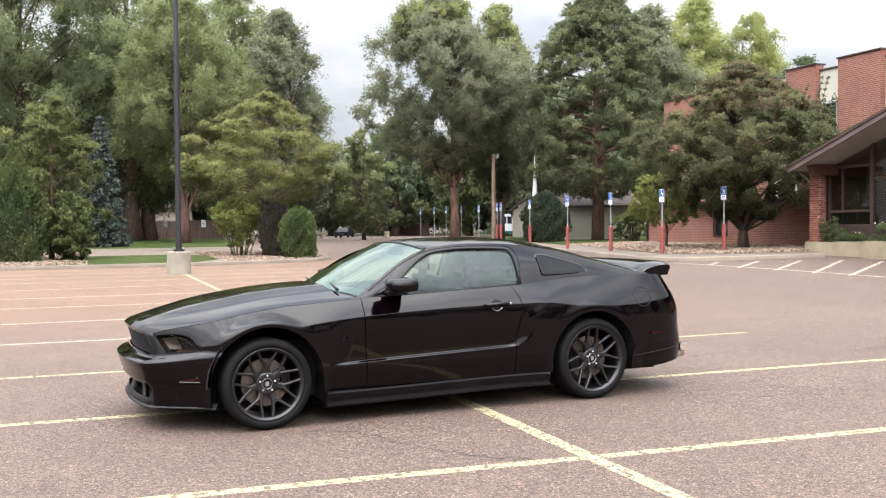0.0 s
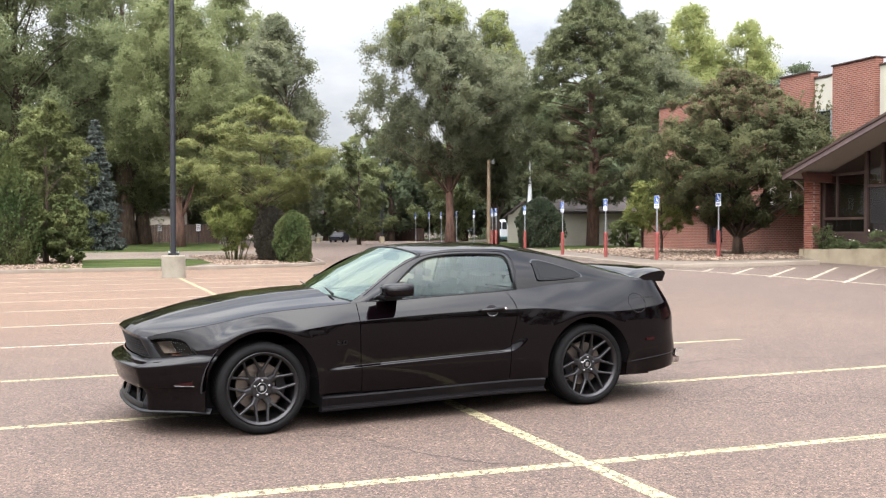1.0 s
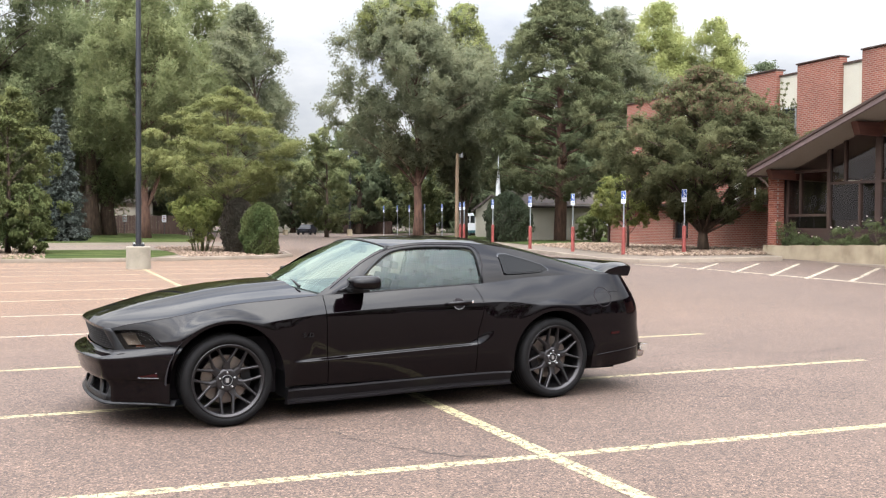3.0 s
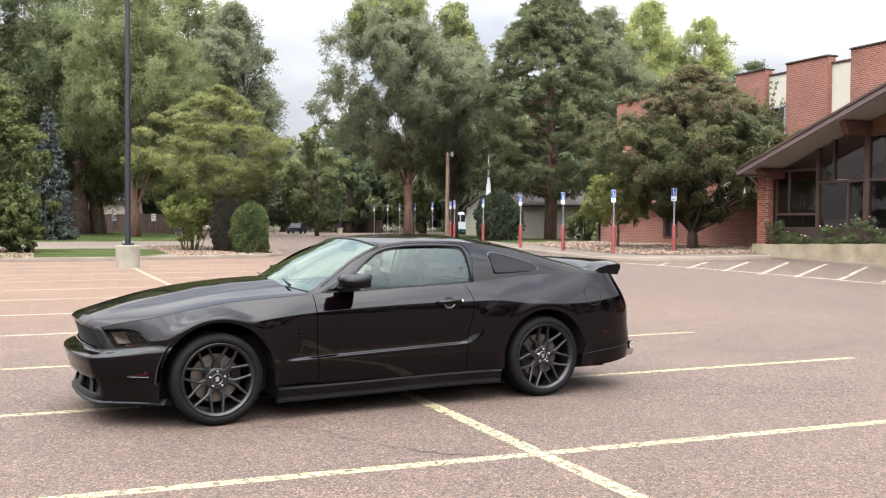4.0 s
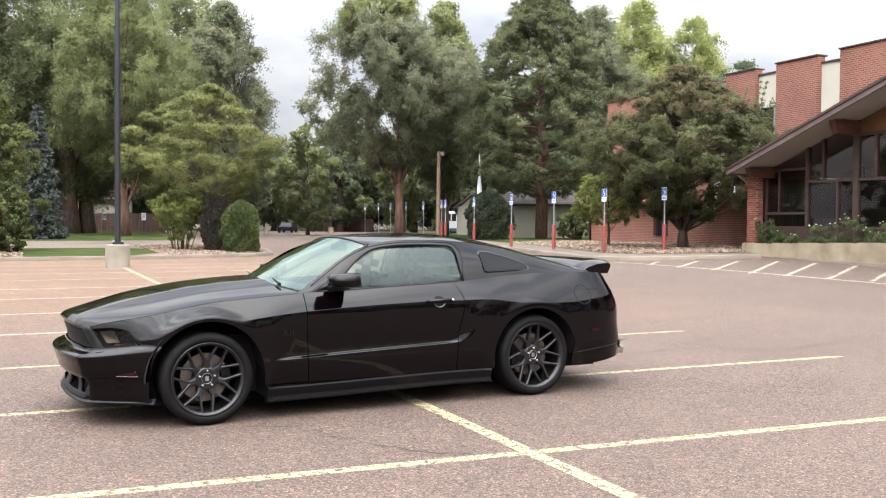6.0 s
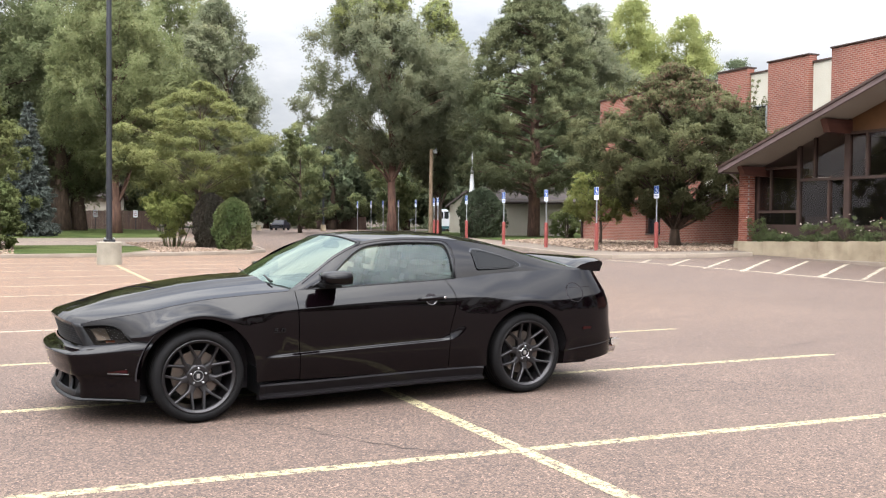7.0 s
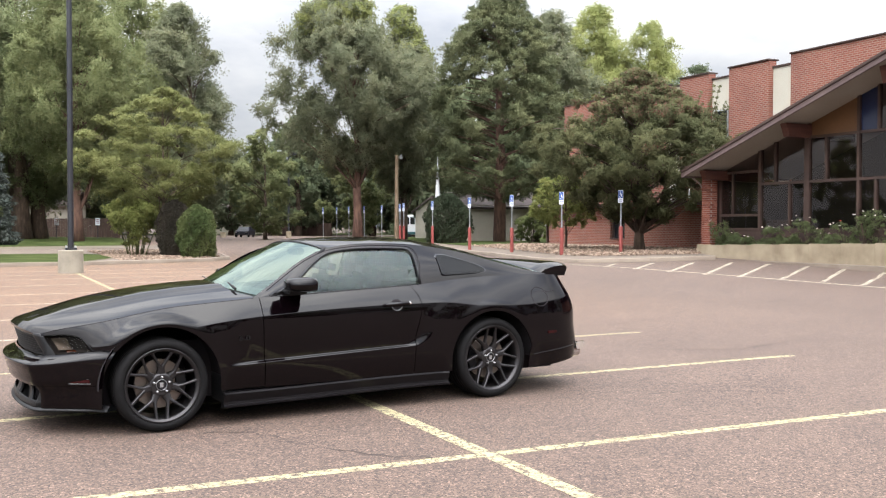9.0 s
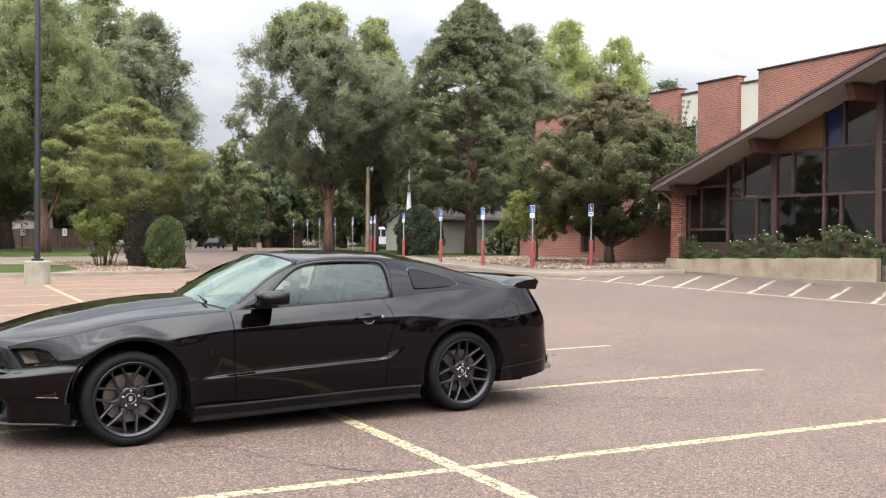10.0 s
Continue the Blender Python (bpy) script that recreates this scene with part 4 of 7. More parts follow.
def cane_shrub(name, label, at, height, width, mat, seed, canes=16):
    """A shrub of many upright canes that lean apart, leafy from the knee up."""
    rng = random.Random(seed)
    ob = thing(name, label, "shrub", at)
    centres, radii = [], []
    for k in range(canes):
        a, q = k * 2.39996, width * math.sqrt((k + 0.5) / canes)
        h = height * rng.uniform(0.72, 1.0) * (1 - 0.22 * q / width)
        pts = [Vector((0.32 * q * math.cos(a), 0.32 * q * math.sin(a), -0.05)).lerp(Vector((q * math.cos(a), q * math.sin(a), h)), t) + Vector((0, 0, 0.10 * h * math.sin(math.pi * t))) for t in (0, 0.25, 0.5, 0.75, 1.0)]
        Shape().tube(pts, [0.022, 0.020, 0.016, 0.011, 0.006], 6).make("cane", cane_mat, ob, soft=True)
        for t in (0.28, 0.42, 0.55, 0.68, 0.8, 0.92, 1.0):
            if t < 0.5 and rng.random() < 0.55:
                continue
            p = Vector(pts[min(4, int(t * 4))]).lerp(pts[min(4, int(t * 4) + 1)], t * 4 - int(t * 4))
            centres.append((p.x + rng.uniform(-0.12, 0.12), p.y + rng.uniform(-0.12, 0.12), p.z))
            radii.append(rng.uniform(0.16, 0.32) * (0.6 + 0.5 * t))
    leaves("leaves", centres, radii, 4600, 0.12, mat, ob, seed)
    return ob


cane_shrub("yellow_shrub", "yellow-green many-stemmed shrub in the gravel bed", on_land(*(5.57, 40.0)), 2.95, 1.35, leaf_yellow, 19)
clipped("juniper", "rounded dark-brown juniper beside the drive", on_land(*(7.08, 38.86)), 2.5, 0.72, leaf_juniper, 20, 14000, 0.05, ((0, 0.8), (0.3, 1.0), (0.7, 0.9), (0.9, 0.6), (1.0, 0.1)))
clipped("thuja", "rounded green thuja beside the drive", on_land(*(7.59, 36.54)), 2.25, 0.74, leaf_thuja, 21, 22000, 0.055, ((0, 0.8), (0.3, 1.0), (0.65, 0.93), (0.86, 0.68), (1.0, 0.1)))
broadleaf("cottonwood", "cottonwood with a drooping grey-green crown", on_land(*(15.97, 78.24)), 19.5, 4.6, 0.4, leaf_cotton, 22, 0.1, 80, 34000, 0.24, clump_r=0.085, lean=-0.06, lobes=11, squash=1.12)
broadleaf("cottonwood", "pale-topped cottonwood behind the lawn", on_land(*(12.96, 91.11)), 24.5, 6.5, 0.45, leaf_elm, 41, 0.15, 80, 34000, 0.27, clump_r=0.085, lobes=11, squash=1.12)

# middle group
# paler leaves in the next two crown tops put light from above into colour
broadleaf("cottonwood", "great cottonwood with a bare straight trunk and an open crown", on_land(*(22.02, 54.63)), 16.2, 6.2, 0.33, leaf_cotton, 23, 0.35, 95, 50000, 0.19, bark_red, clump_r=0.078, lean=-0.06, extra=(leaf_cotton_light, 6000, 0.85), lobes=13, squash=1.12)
broadleaf("cottonwood", "tall cottonwood with sunlight coloured into its top as paler leaves", on_land(*(28.06, 60.91)), 17.3, 3.4, 0.3, leaf_cotton, 24, 0.25, 60, 24000, 0.22, clump_r=0.075, extra=(leaf_cotton_light, 4000, 0.8), lobes=11, squash=1.12)

broadleaf("understory_tree", "light-green young tree under the great cottonwood", on_land(*(26.4, 66.0)), 8.6, 3.4, 0.14, leaf_elm, 43, 0.12, 40, 12000, 0.2, clump_r=0.09, lobes=8)
broadleaf("understory_tree", "green young tree beside the drive, under taller crowns", on_land(*(20.6, 72.0)), 9.0, 4.2, 0.15, leaf_elm, 44, 0.10, 40, 12000, 0.22, clump_r=0.09, lobes=8)


def pine_tree(name, label, at, height, width, trunk_r, seed, clumps=560, count=76000):
    rng = random.Random(seed)
    ob = thing(name, label, "tree", at)
    s = Shape()
    s.tube([(0, 0, -0.15), (0.1, 0, height * 0.3), (0, 0.1, height * 0.6), (0, 0, height * 0.97)], [trunk_r * 1.2, trunk_r, trunk_r * 0.6, 0.05], 12)
    env = curve((0.19, 0.4), (0.27, 0.92), (0.42, 1.0), (0.62, 0.90), (0.82, 0.62), (0.94, 0.32), (1.0, 0.08))
    centres, radii = [], []
    for i in range(clumps):
        h = 0.20 + 0.80 * ((i + rng.random()) / clumps) ** 0.9
        a = i * 2.39996 + rng.uniform(-0.4, 0.4)
        q = env(h) * width * math.sqrt(rng.uniform(0.16, 1.0)) * 1.04
        cr = height * 0.031 * rng.uniform(0.7, 1.35)
        centres.append((q * math.cos(a), q * math.sin(a), h * height - 0.1 * q))
        radii.append(cr)
        if i % 4 == 0:
            b = Shape()
            limb(b, (0, 0, h * height - 0.35 * q), centres[-1], trunk_r * 0.25 * (1.1 - h), 0.02, rng, 0.08, 5)
            b.make("limb", bark_red, ob, soft=True)
    s.make("trunk", bark_red, ob, soft=True)
    leaves("needles", centres, radii, count, 0.21, leaf_pine, ob, seed, 0.75, 0.24, 0.2, True)
    return ob


pine_tree("pine", "tall ponderosa pine with clumped needles and a red trunk", on_land(*(28.93, 47.78)), 15.9, 4.5, 0.34, 25)
broadleaf("cottonwood", "pale yellow-green cottonwood behind the brick building", on_land(*(58.6, 79.22)), 24.3, 5.4, 0.4, leaf_cotton_light, 26, 0.2, 70, 26000, 0.27, clump_r=0.08, lobes=11, squash=1.12)
broadleaf("cottonwood", "dark-green cottonwood behind the brick building", on_land(*(49.6, 73.71)), 21.6, 3.9, 0.4, leaf_cotton, 27, 0.2, 70, 28000, 0.26, clump_r=0.08, lobes=11, squash=1.12)
broadleaf("cottonwood", "pale cottonwood behind the brick building", on_land(*(64.1, 77.25)), 22.6, 5.2, 0.4, leaf_cotton_light, 28, 0.2, 60, 22000, 0.27, clump_r=0.08, lobes=11, squash=1.12)
broadleaf("elm", "grey-green elm top over the roof", on_land(*(65.52, 71.47)), 17.4, 4.2, 0.35, leaf_far, 29, 0.2, 50, 14000, 0.25, clump_r=0.08, lobes=11, squash=1.12)
crab = broadleaf("crabapple", "broad crabapple with bronze-green leaves before the brick wall", on_land(*(23.00, 25.98)), 7.25, 4.5, 0.2, leaf_crab, 30, 0.21, 240, 56000, 0.115, clump_r=0.07, spread_top=0.36, squash=0.75, extra=(leaf_crab_red, 3600, 0.7), lobes=26)
# long upright shoots at the crown's open side
rng = random.Random(301)
for k in range(12):
    q, z0, ln = rng.uniform(1.7, 3.3), rng.uniform(3.4, 4.6), rng.uniform(1.2, 2.1)
    a = -0.65 + rng.uniform(-0.25, 0.25)
    root = Vector((q * math.cos(a), q * math.sin(a), z0))
    tip = root + Vector((0.25 * ln * math.cos(a), 0.25 * ln * math.sin(a), ln))
    shoot = Shape().tube([root.lerp(tip, t / 4) for t in range(5)], [0.016, 0.013, 0.010, 0.007, 0.004], 5).make("shoot", bark, crab)
    leaves("shoot_leaves", [root.lerp(tip, t / 9) for t in range(10)], [0.17 - 0.010 * t for t in range(10)], 90, 0.115, leaf_crab, shoot, 310 + k)
broadleaf("small_tree", "small light-green tree beside the brick wall", on_land(*(22.17, 30.02)), 3.3, 1.75, 0.07, leaf_yellow, 31, 0.35, 40, 9000, 0.085, clump_r=0.1, lean=-0.05)
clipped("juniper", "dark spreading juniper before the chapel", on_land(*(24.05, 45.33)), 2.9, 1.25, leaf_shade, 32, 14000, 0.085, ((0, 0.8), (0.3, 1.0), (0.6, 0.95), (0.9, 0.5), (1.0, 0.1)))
broadleaf("shrub", "loose dark green shrub by the chapel wall", on_land(*(28.79, 43.56)), 1.9, 1.1, 0.03, leaf_bush, 33, 0.06, 40, 9000, 0.11, stems=3, clump_r=0.1, lobes=6)

# far trees down the street and round the lot: copies of three simple ones
far_src = [broadleaf("far_tree", "distant green tree down the street", on_land(*p), h, w, 0.4, leaf_far, sd, 0.14, 40, 2600, 0.7, clump_r=0.11, group="far trees")
           for p, h, w, sd in (((28.24, 128.10), 12.0, 4.5, 71), ((34.98, 130.92), 11.0, 4.2, 72), ((39.20, 113.33), 13.0, 4.6, 73))]
ring = [(27.15, 110.36), (33.99, 120.62), (32.84, 101.83), (38.92, 108.10), (40.14, 96.97), (42.33, 90.81), (42.06, 81.31), (42.09, 74.89), (33.58, 142.12), (20.66, 114.92), (15.28, 127.61), (7.88, 109.02), (0.50, 106.44), (-6.73, 114.48), (-12.28, 100.54), (-15.83, 85.86), (59.84, 94.94), (44.31, 148.79)]
scales = [0.75, 0.85, 1.05, 0.95, 1.05, 1.2, 1.25, 1.35, 1.05, 1.4, 1.8, 1.7, 1.8, 1.9, 1.8, 1.8, 1.5, 1.0]
for i, ((x, y), k) in enumerate(zip(ring, scales)):
    src = far_src[i % 3]
    c = copy_thing(src, on_land(x, y, 47 * i, 0.0, k))
    tagged(c, "distant green tree down the street", "tree", "far trees")
behind = [(-22, -66), (-6, -72), (10, -70), (28, -72), (48, -64), (64, -42), (74, -18), (-46, -58), (-68, -34), (-74, -6), (-66, 22), (80, 4), (-50, 40), (-34, 50)]
for i, (x, y) in enumerate(behind):
    src = far_src[i % 3]
    c = copy_thing(src, pose(x, y, 0, 0, 0, 61 * i) @ Matrix.Scale(1.1 + 0.12 * (i % 4), 4))
    tagged(c, "green tree on the edge of the parking lot", "tree", "trees round the lot")

# a wall of foliage closes the view beyond the street
wr = np.random.default_rng(77)
wa, wb = Vector((25.28, 145.22)), Vector((66.53, 103.12))
cen, rad = [], []
for i in range(420):
    p = wa.lerp(wb, wr.random())
    cen.append((p.x + wr.normal() * 3, p.y + wr.normal() * 4, 0.4 + wr.random() ** 0.8 * (6.5 + 2.0 * math.sin(p.x * 0.21))))
    rad.append(1.0 + 0.9 * wr.random())
woods = leaves("far_woods", cen, rad, 32000, 0.34, leaf_far, None, 78)
tagged(woods, "dark wall of trees and undergrowth beyond the street", "woods", kind="stuff")
wa, wb = Vector((-19.18, 129.81)), Vector((20.66, 114.92))
cen, rad = [], []
for i in range(260):
    p = wa.lerp(wb, wr.random())
    cen.append((p.x + wr.normal() * 3, p.y + wr.normal() * 4, 0.8 + wr.random() ** 0.8 * 9))
    rad.append(1.2 + 1.0 * wr.random())
woods = leaves("far_woods", cen, rad, 30000, 0.32, leaf_far, None, 79)
tagged(woods, "dark wall of trees behind the lawn", "woods", kind="stuff")
edge = [(-84, 26), (-80, -30), (-48, -70), (0, -80), (48, -76), (80, -36), (88, 6)]
cen, rad = [], []
for i in range(620):
    u = wr.random() * (len(edge) - 1)
    k = int(u)
    p = Vector(edge[k]).lerp(Vector(edge[k + 1]), u - k)
    cen.append((p.x + wr.normal() * 3, p.y + wr.normal() * 3, wr.random() ** 0.9 * (13.5 + 2.0 * math.sin(u * 9) + 1.2 * math.sin(u * 23))))
    rad.append(1.8 + 1.4 * wr.random())
woods = leaves("far_woods", cen, rad, 10000, 1.2, leaf_far, None, 80)
tagged(woods, "dark wall of trees round the parking lot", "woods", kind="stuff")


def stones(name, label, corners_a, corners_b, count, size, seed, mat):
    """Loose rocks on a bed: many small cut stones in one object."""
    r = random.Random(seed)
    s2 = Shape()
    for i in range(count):
        u, v = r.random() * (len(corners_a) - 1), r.random()
        k = min(int(u), len(corners_a) - 2)
        a = Vector(corners_a[k]).lerp(Vector(corners_a[k + 1]), u - k)
        b = Vector(corners_b[k]).lerp(Vector(corners_b[k + 1]), u - k)
        p = a.lerp(b, v)
        q = size * r.uniform(0.5, 1.5)
        m = pose(p.x, p.y, land(p.x, p.y) + 0.12 + q * 0.3, r.uniform(-30, 30), r.uniform(-30, 30), r.uniform(0, 360))
        ring_ = [(math.cos(t * math.tau / 5) * q * r.uniform(0.7, 1.1), math.sin(t * math.tau / 5) * q * r.uniform(0.6, 1.0)) for t in range(5)]
        vs = [m @ Vector((x, y, -0.4 * q)) for x, y in ring_] + [m @ Vector((x * 0.65, y * 0.65, 0.45 * q * r.uniform(0.6, 1.2))) for x, y in ring_]
        s2.add(vs, [(5, 6, 7, 8, 9)] + [(t, (t + 1) % 5, 5 + (t + 1) % 5, 5 + t) for t in range(5)])
    return tagged(s2.make(name, mat), label, "stones", kind="stuff")


rock_mat = material("tan_river_rock", (0.4, 0.32, 0.26), 0.9, spec=0.3)
rg = rock_mat.node_tree.nodes.new("ShaderNodeNewGeometry")
tint(rock_mat, ramp(rock_mat, rg.outputs["Random Per Island"], (0.0, (0.12, 0.078, 0.053)), (0.5, (0.235, 0.16, 0.110)), (1.0, (0.40, 0.30, 0.22))))
stones("river_rock", "loose tan river rock along the brick wall", [(22.3, 21.7), (20.5, 22.5), (19.1, 23.6), (18.9, 25.4), (20.2, 30.6), (21.7, 38.0)], [(26.8, 22.7), (26.8, 24), (26.8, 26), (26.8, 30), (26.8, 34), (26.8, 39.3)], 7500, 0.07, 5, rock_mat)
stones("gravel", "loose tan gravel in the planted island", [(-8, 32.2), (-4, 31.95), (-1.1, 32.2)], [(-8, 42), (-4, 43), (-1.1, 45)], 2600, 0.045, 6, rock_mat)
stones("gravel", "loose tan gravel round the shrubs beside the drive", [(4.1, 34.0), (6.2, 34.5), (7.6, 35.3), (8.7, 37.0)], [(4.1, 46), (6.2, 47), (8.2, 47), (9.2, 45)], 3800, 0.05, 8, rock_mat)

# roses in the planter
rose_pale = material("pale_rose_petals", (0.78, 0.66, 0.60), 0.6)
rose_red = material("red_rose_petals", (0.6, 0.08, 0.04), 0.6)
for i, (yy, hh, ww) in enumerate(((21.4, 0.95, 0.35), (20.8, 0.4, 0.35), (20.2, 0.3, 0.4), (19.5, 0.28, 0.4), (18.9, 0.62, 0.4), (18.2, 0.7, 0.42), (17.4, 1.05, 0.5), (16.6, 0.55, 0.4), (15.9, 0.9, 0.5), (15.2, 1.15, 0.5), (14.5, 0.95, 0.5), (13.9, 0.9, 0.5), (13.4, 0.75, 0.4))):
    rng = random.Random(50 + i)
    ob = thing("rose_bush", "leafy rose bush with a few pale blooms in the planter", "shrub", pose(23.05, yy, 0.76), "rose bushes")
    s = Shape()
    centres, radii = [], []
    for k in range(22):
        a, q = k * 2.4, ww * rng.uniform(0.2, 1.25)
        p = (0.5 * q * math.cos(a), q * math.sin(a), hh * rng.uniform(0.15, 1.0) ** 1.3)
        centres.append(p)
        radii.append(rng.uniform(0.09, 0.2))
        s.tube([(0, 0, 0), (p[0] * 0.4, p[1] * 0.4, p[2] * 0.6), p], [0.012, 0.009, 0.005], 4)
    s.make("stem", bark, ob)
    leaves("leaves", centres, radii, 760, 0.060, leaf_rose, ob, 60 + i)
    tops = sorted(centres, key=lambda p: -p[2])
    for k in range(4 if i > 3 else 1):
        c = tops[k]
        b = Shape()
        for j in range(7):
            m = pose(c[0] - 0.12, c[1] + 0.05 * k, c[2] + 0.1, 40 * (j % 2) + 15, 0, j * 51)
            b.prism([(0, 0), (0.016, 0.009), (0.022, 0.024), (0, 0.03)], 0.004, m)
        b.make("bloom", rose_red if (i == 8 and k == 0) else rose_pale, ob, "pale rose bloom")


# ---------------------------------------------------------------- signs, poles and far things
def access_sign(x, y, top=2.4, sleeve=True):
    ob = thing("accessible_parking_sign", "blue and white accessible-parking sign on a post in a red sleeve", "sign", pose(x, y, land(x, y) + 0.1, 0, 0, -90), "accessible-parking signs")
    if sleeve:
        Shape().tube([(0, 0, -0.2), (0, 0, 0.98), (0, 0, 1.02), (0, 0, 1.05)], [0.075, 0.075, 0.07, 0.045], 16).make("sleeve", sleeve_red, ob, "faded red plastic sleeve", soft=False)
    else:
        ob["label"] = "blue and white accessible-parking sign on a bare steel post"
    Shape().box(-0.025, 0.025, -0.015, 0.015, 1.0 if sleeve else -0.2, top - 0.03).make("post", galvanised, ob, "galvanised post")
    plate = Shape().box(-0.155, 0.155, -0.022, -0.017, top - 0.47, top, cut=0.002).make("plate", sign_white, ob, "blue and white sign plate")
    Shape().box(-0.142, 0.142, -0.026, -0.023, top - 0.30, top - 0.012).make("blue_field", sign_blue, plate)
    sym = Shape()
    for k in range(14):
        a0, a1 = -2.6 + k * 0.32, -2.6 + (k + 1) * 0.32
        pts = [(0.062 * math.cos(a), -0.0285, top - 0.195 + 0.062 * math.sin(a)) for a in (a0, a1)] + [(0.083 * math.cos(a), -0.0285, top - 0.195 + 0.083 * math.sin(a)) for a in (a1, a0)]
        sym.add(pts, [(0, 1, 2, 3)])
    sym.box(-0.025, 0.0, -0.029, -0.0275, top - 0.18, top - 0.07).box(-0.02, 0.05, -0.029, -0.0275, top - 0.185, top - 0.165).box(0.045, 0.065, -0.029, -0.0275, top - 0.25, top - 0.165)
    sym.box(-0.033, -0.003, -0.029, -0.0275, top - 0.06, top - 0.03)
    sym.make("symbol", sign_white, plate, "white wheelchair symbol")
    for k in range(2):
        Shape().box(-0.11, 0.11, -0.026, -0.023, top - 0.375 - 0.05 * k, top - 0.355 - 0.05 * k).make("text_bar", sign_blue, plate)
    return ob


for x, y in ((20.75, 24.2), (18.9, 25.4), (18.95, 29.2), (19.25, 33.5), (21.47, 42.03), (22.44, 48.07), (23.03, 49.99)):
    access_sign(x, y)
for x, y in ((22.73, 52.23), (22.41, 54.49), (22.16, 56.72), (22.07, 58.88), (21.83, 61.11)):
    access_sign(x, y, 2.35, False)

# tall lamp pole on a concrete foot
pole = thing("light_pole", "tall black steel light pole bolted to a pale concrete foot", "light pole", pose(1.60, 26.3, 0))
foot = Shape()
foot.tube([(0, 0, -0.1), (0, 0, 0.68), (0, 0, 0.71)], [0.37, 0.365, 0.34], 28)
foot.make("concrete_foot", foot_concrete, pole, "pale concrete foot")
Shape().box(-0.17, 0.17, -0.17, 0.17, 0.712, 0.78, cut=0.01).make("base_plate", black_metal, pole)
Shape().tube([(0, 0, 0.78), (0, 0, 4.0), (0, 0, 9.6)], [0.088, 0.084, 0.075], 12).make("shaft", black_metal, pole)
for z in (0.86, 2.0, 3.35, 5.6):
    Shape().tube([(0, 0, z), (0, 0, z + 0.06)], 0.094, 12).make("band", black_metal, pole, "steel strap")
for k in range(4):
    Shape().tube([(0.13 * (1, -1, -1, 1)[k], 0.13 * (1, 1, -1, -1)[k], 0.77), (0.13 * (1, -1, -1, 1)[k], 0.13 * (1, 1, -1, -1)[k], 0.84)], 0.018, 6).make("bolt", galvanised, pole)

# wooden pole with a lamp, dark far lamp post
wp = thing("wooden_pole", "slim weathered wooden pole with a round lamp on top", "utility pole", on_land(*(23.63, 51.90)))
Shape().tube([(0, 0, -0.2), (0, 0, 5.6)], [0.15, 0.11], 10).make("shaft", mottled("pale_pole_wood", (0.22, 0.15, 0.09), (0.32, 0.23, 0.15), 2.0, 0.9, 25.0), wp)
Shape().tube([(0.1, 0, 5.45), (0.25, -0.1, 5.55), (0.25, -0.1, 5.35)], [0.04, 0.16, 0.12], 10).make("lamp_head", galvanised, wp)
lp = thing("street_lamp", "distant dark lamp post on a concrete foot", "street lamp", on_land(*(26.00, 83.04)))
Shape().tube([(0, 0, -0.2), (0, 0, 7.9)], 0.1, 8).make("shaft", black_metal, lp)
Shape().box(-0.15, 0.75, -0.18, 0.18, 7.8, 8.05, cut=0.02).make("lamp_head", black_metal, lp)
Shape().tube([(0, 0, -0.2), (0, 0, 0.5), (0, 0, 0.53)], [0.26, 0.25, 0.23], 14).make("concrete_foot", concrete, lp)
Shape().tube([(0, 0, 0), (0, 0, 0.5), (0, 0, 0.54)], [0.27, 0.26, 0.23], 14).make("bollard", concrete).matrix_basis = on_land(*(20.95, 88.13), 0, -0.02)
tagged(bpy.data.objects["bollard"], "pale concrete bollard beside the drive", "bollard")

# wooden fence and small signs behind the lawn
fence = thing("wooden_fence", "weathered brown plank fence behind the lawn", "fence")
fa, fb = Vector((4.51, 86.80)), Vector((10.30, 80.36))
nb = 48
for i in range(nb):
    p = fa.lerp(fb, i / nb)
    q = fa.lerp(fb, (i + 0.94) / nb)
    rng = random.Random(i)
    h = 1.75 + rng.uniform(-0.03, 0.03)
    z = land(p.x, p.y)
    Shape().add([(p.x, p.y, z), (q.x, q.y, z), (q.x, q.y, z + h), (p.x, p.y, z + h), (p.x, p.y + 0.03, z), (q.x, q.y + 0.03, z), (q.x, q.y + 0.03, z + h), (p.x, p.y + 0.03, z + h)],
                [(0, 1, 2, 3), (7, 6, 5, 4), (0, 4, 5, 1), (1, 5, 6, 2), (2, 6, 7, 3), (3, 7, 4, 0)]).make("plank", fence_wood, fence)
for k, zz in enumerate((0.4, 1.4)):
    Shape().tube([(fa.x, fa.y + 0.06, land(fa.x, fa.y) + zz), (fb.x, fb.y + 0.06, land(fb.x, fb.y) + zz)], 0.04, 4).make("rail", fence_wood, fence)
gate_post = thing("gate_post", "square white gate post at the end of the plank fence", "post", on_land(*(4.35, 86.0), 20))
Shape().box(-0.24, 0.24, -0.24, 0.24, -0.2, 1.45, cut=0.02).make("shaft", white_paint, gate_post)
Shape().box(-0.29, 0.29, -0.29, 0.29, 1.452, 1.54, cut=0.02).make("cap", white_paint, gate_post)
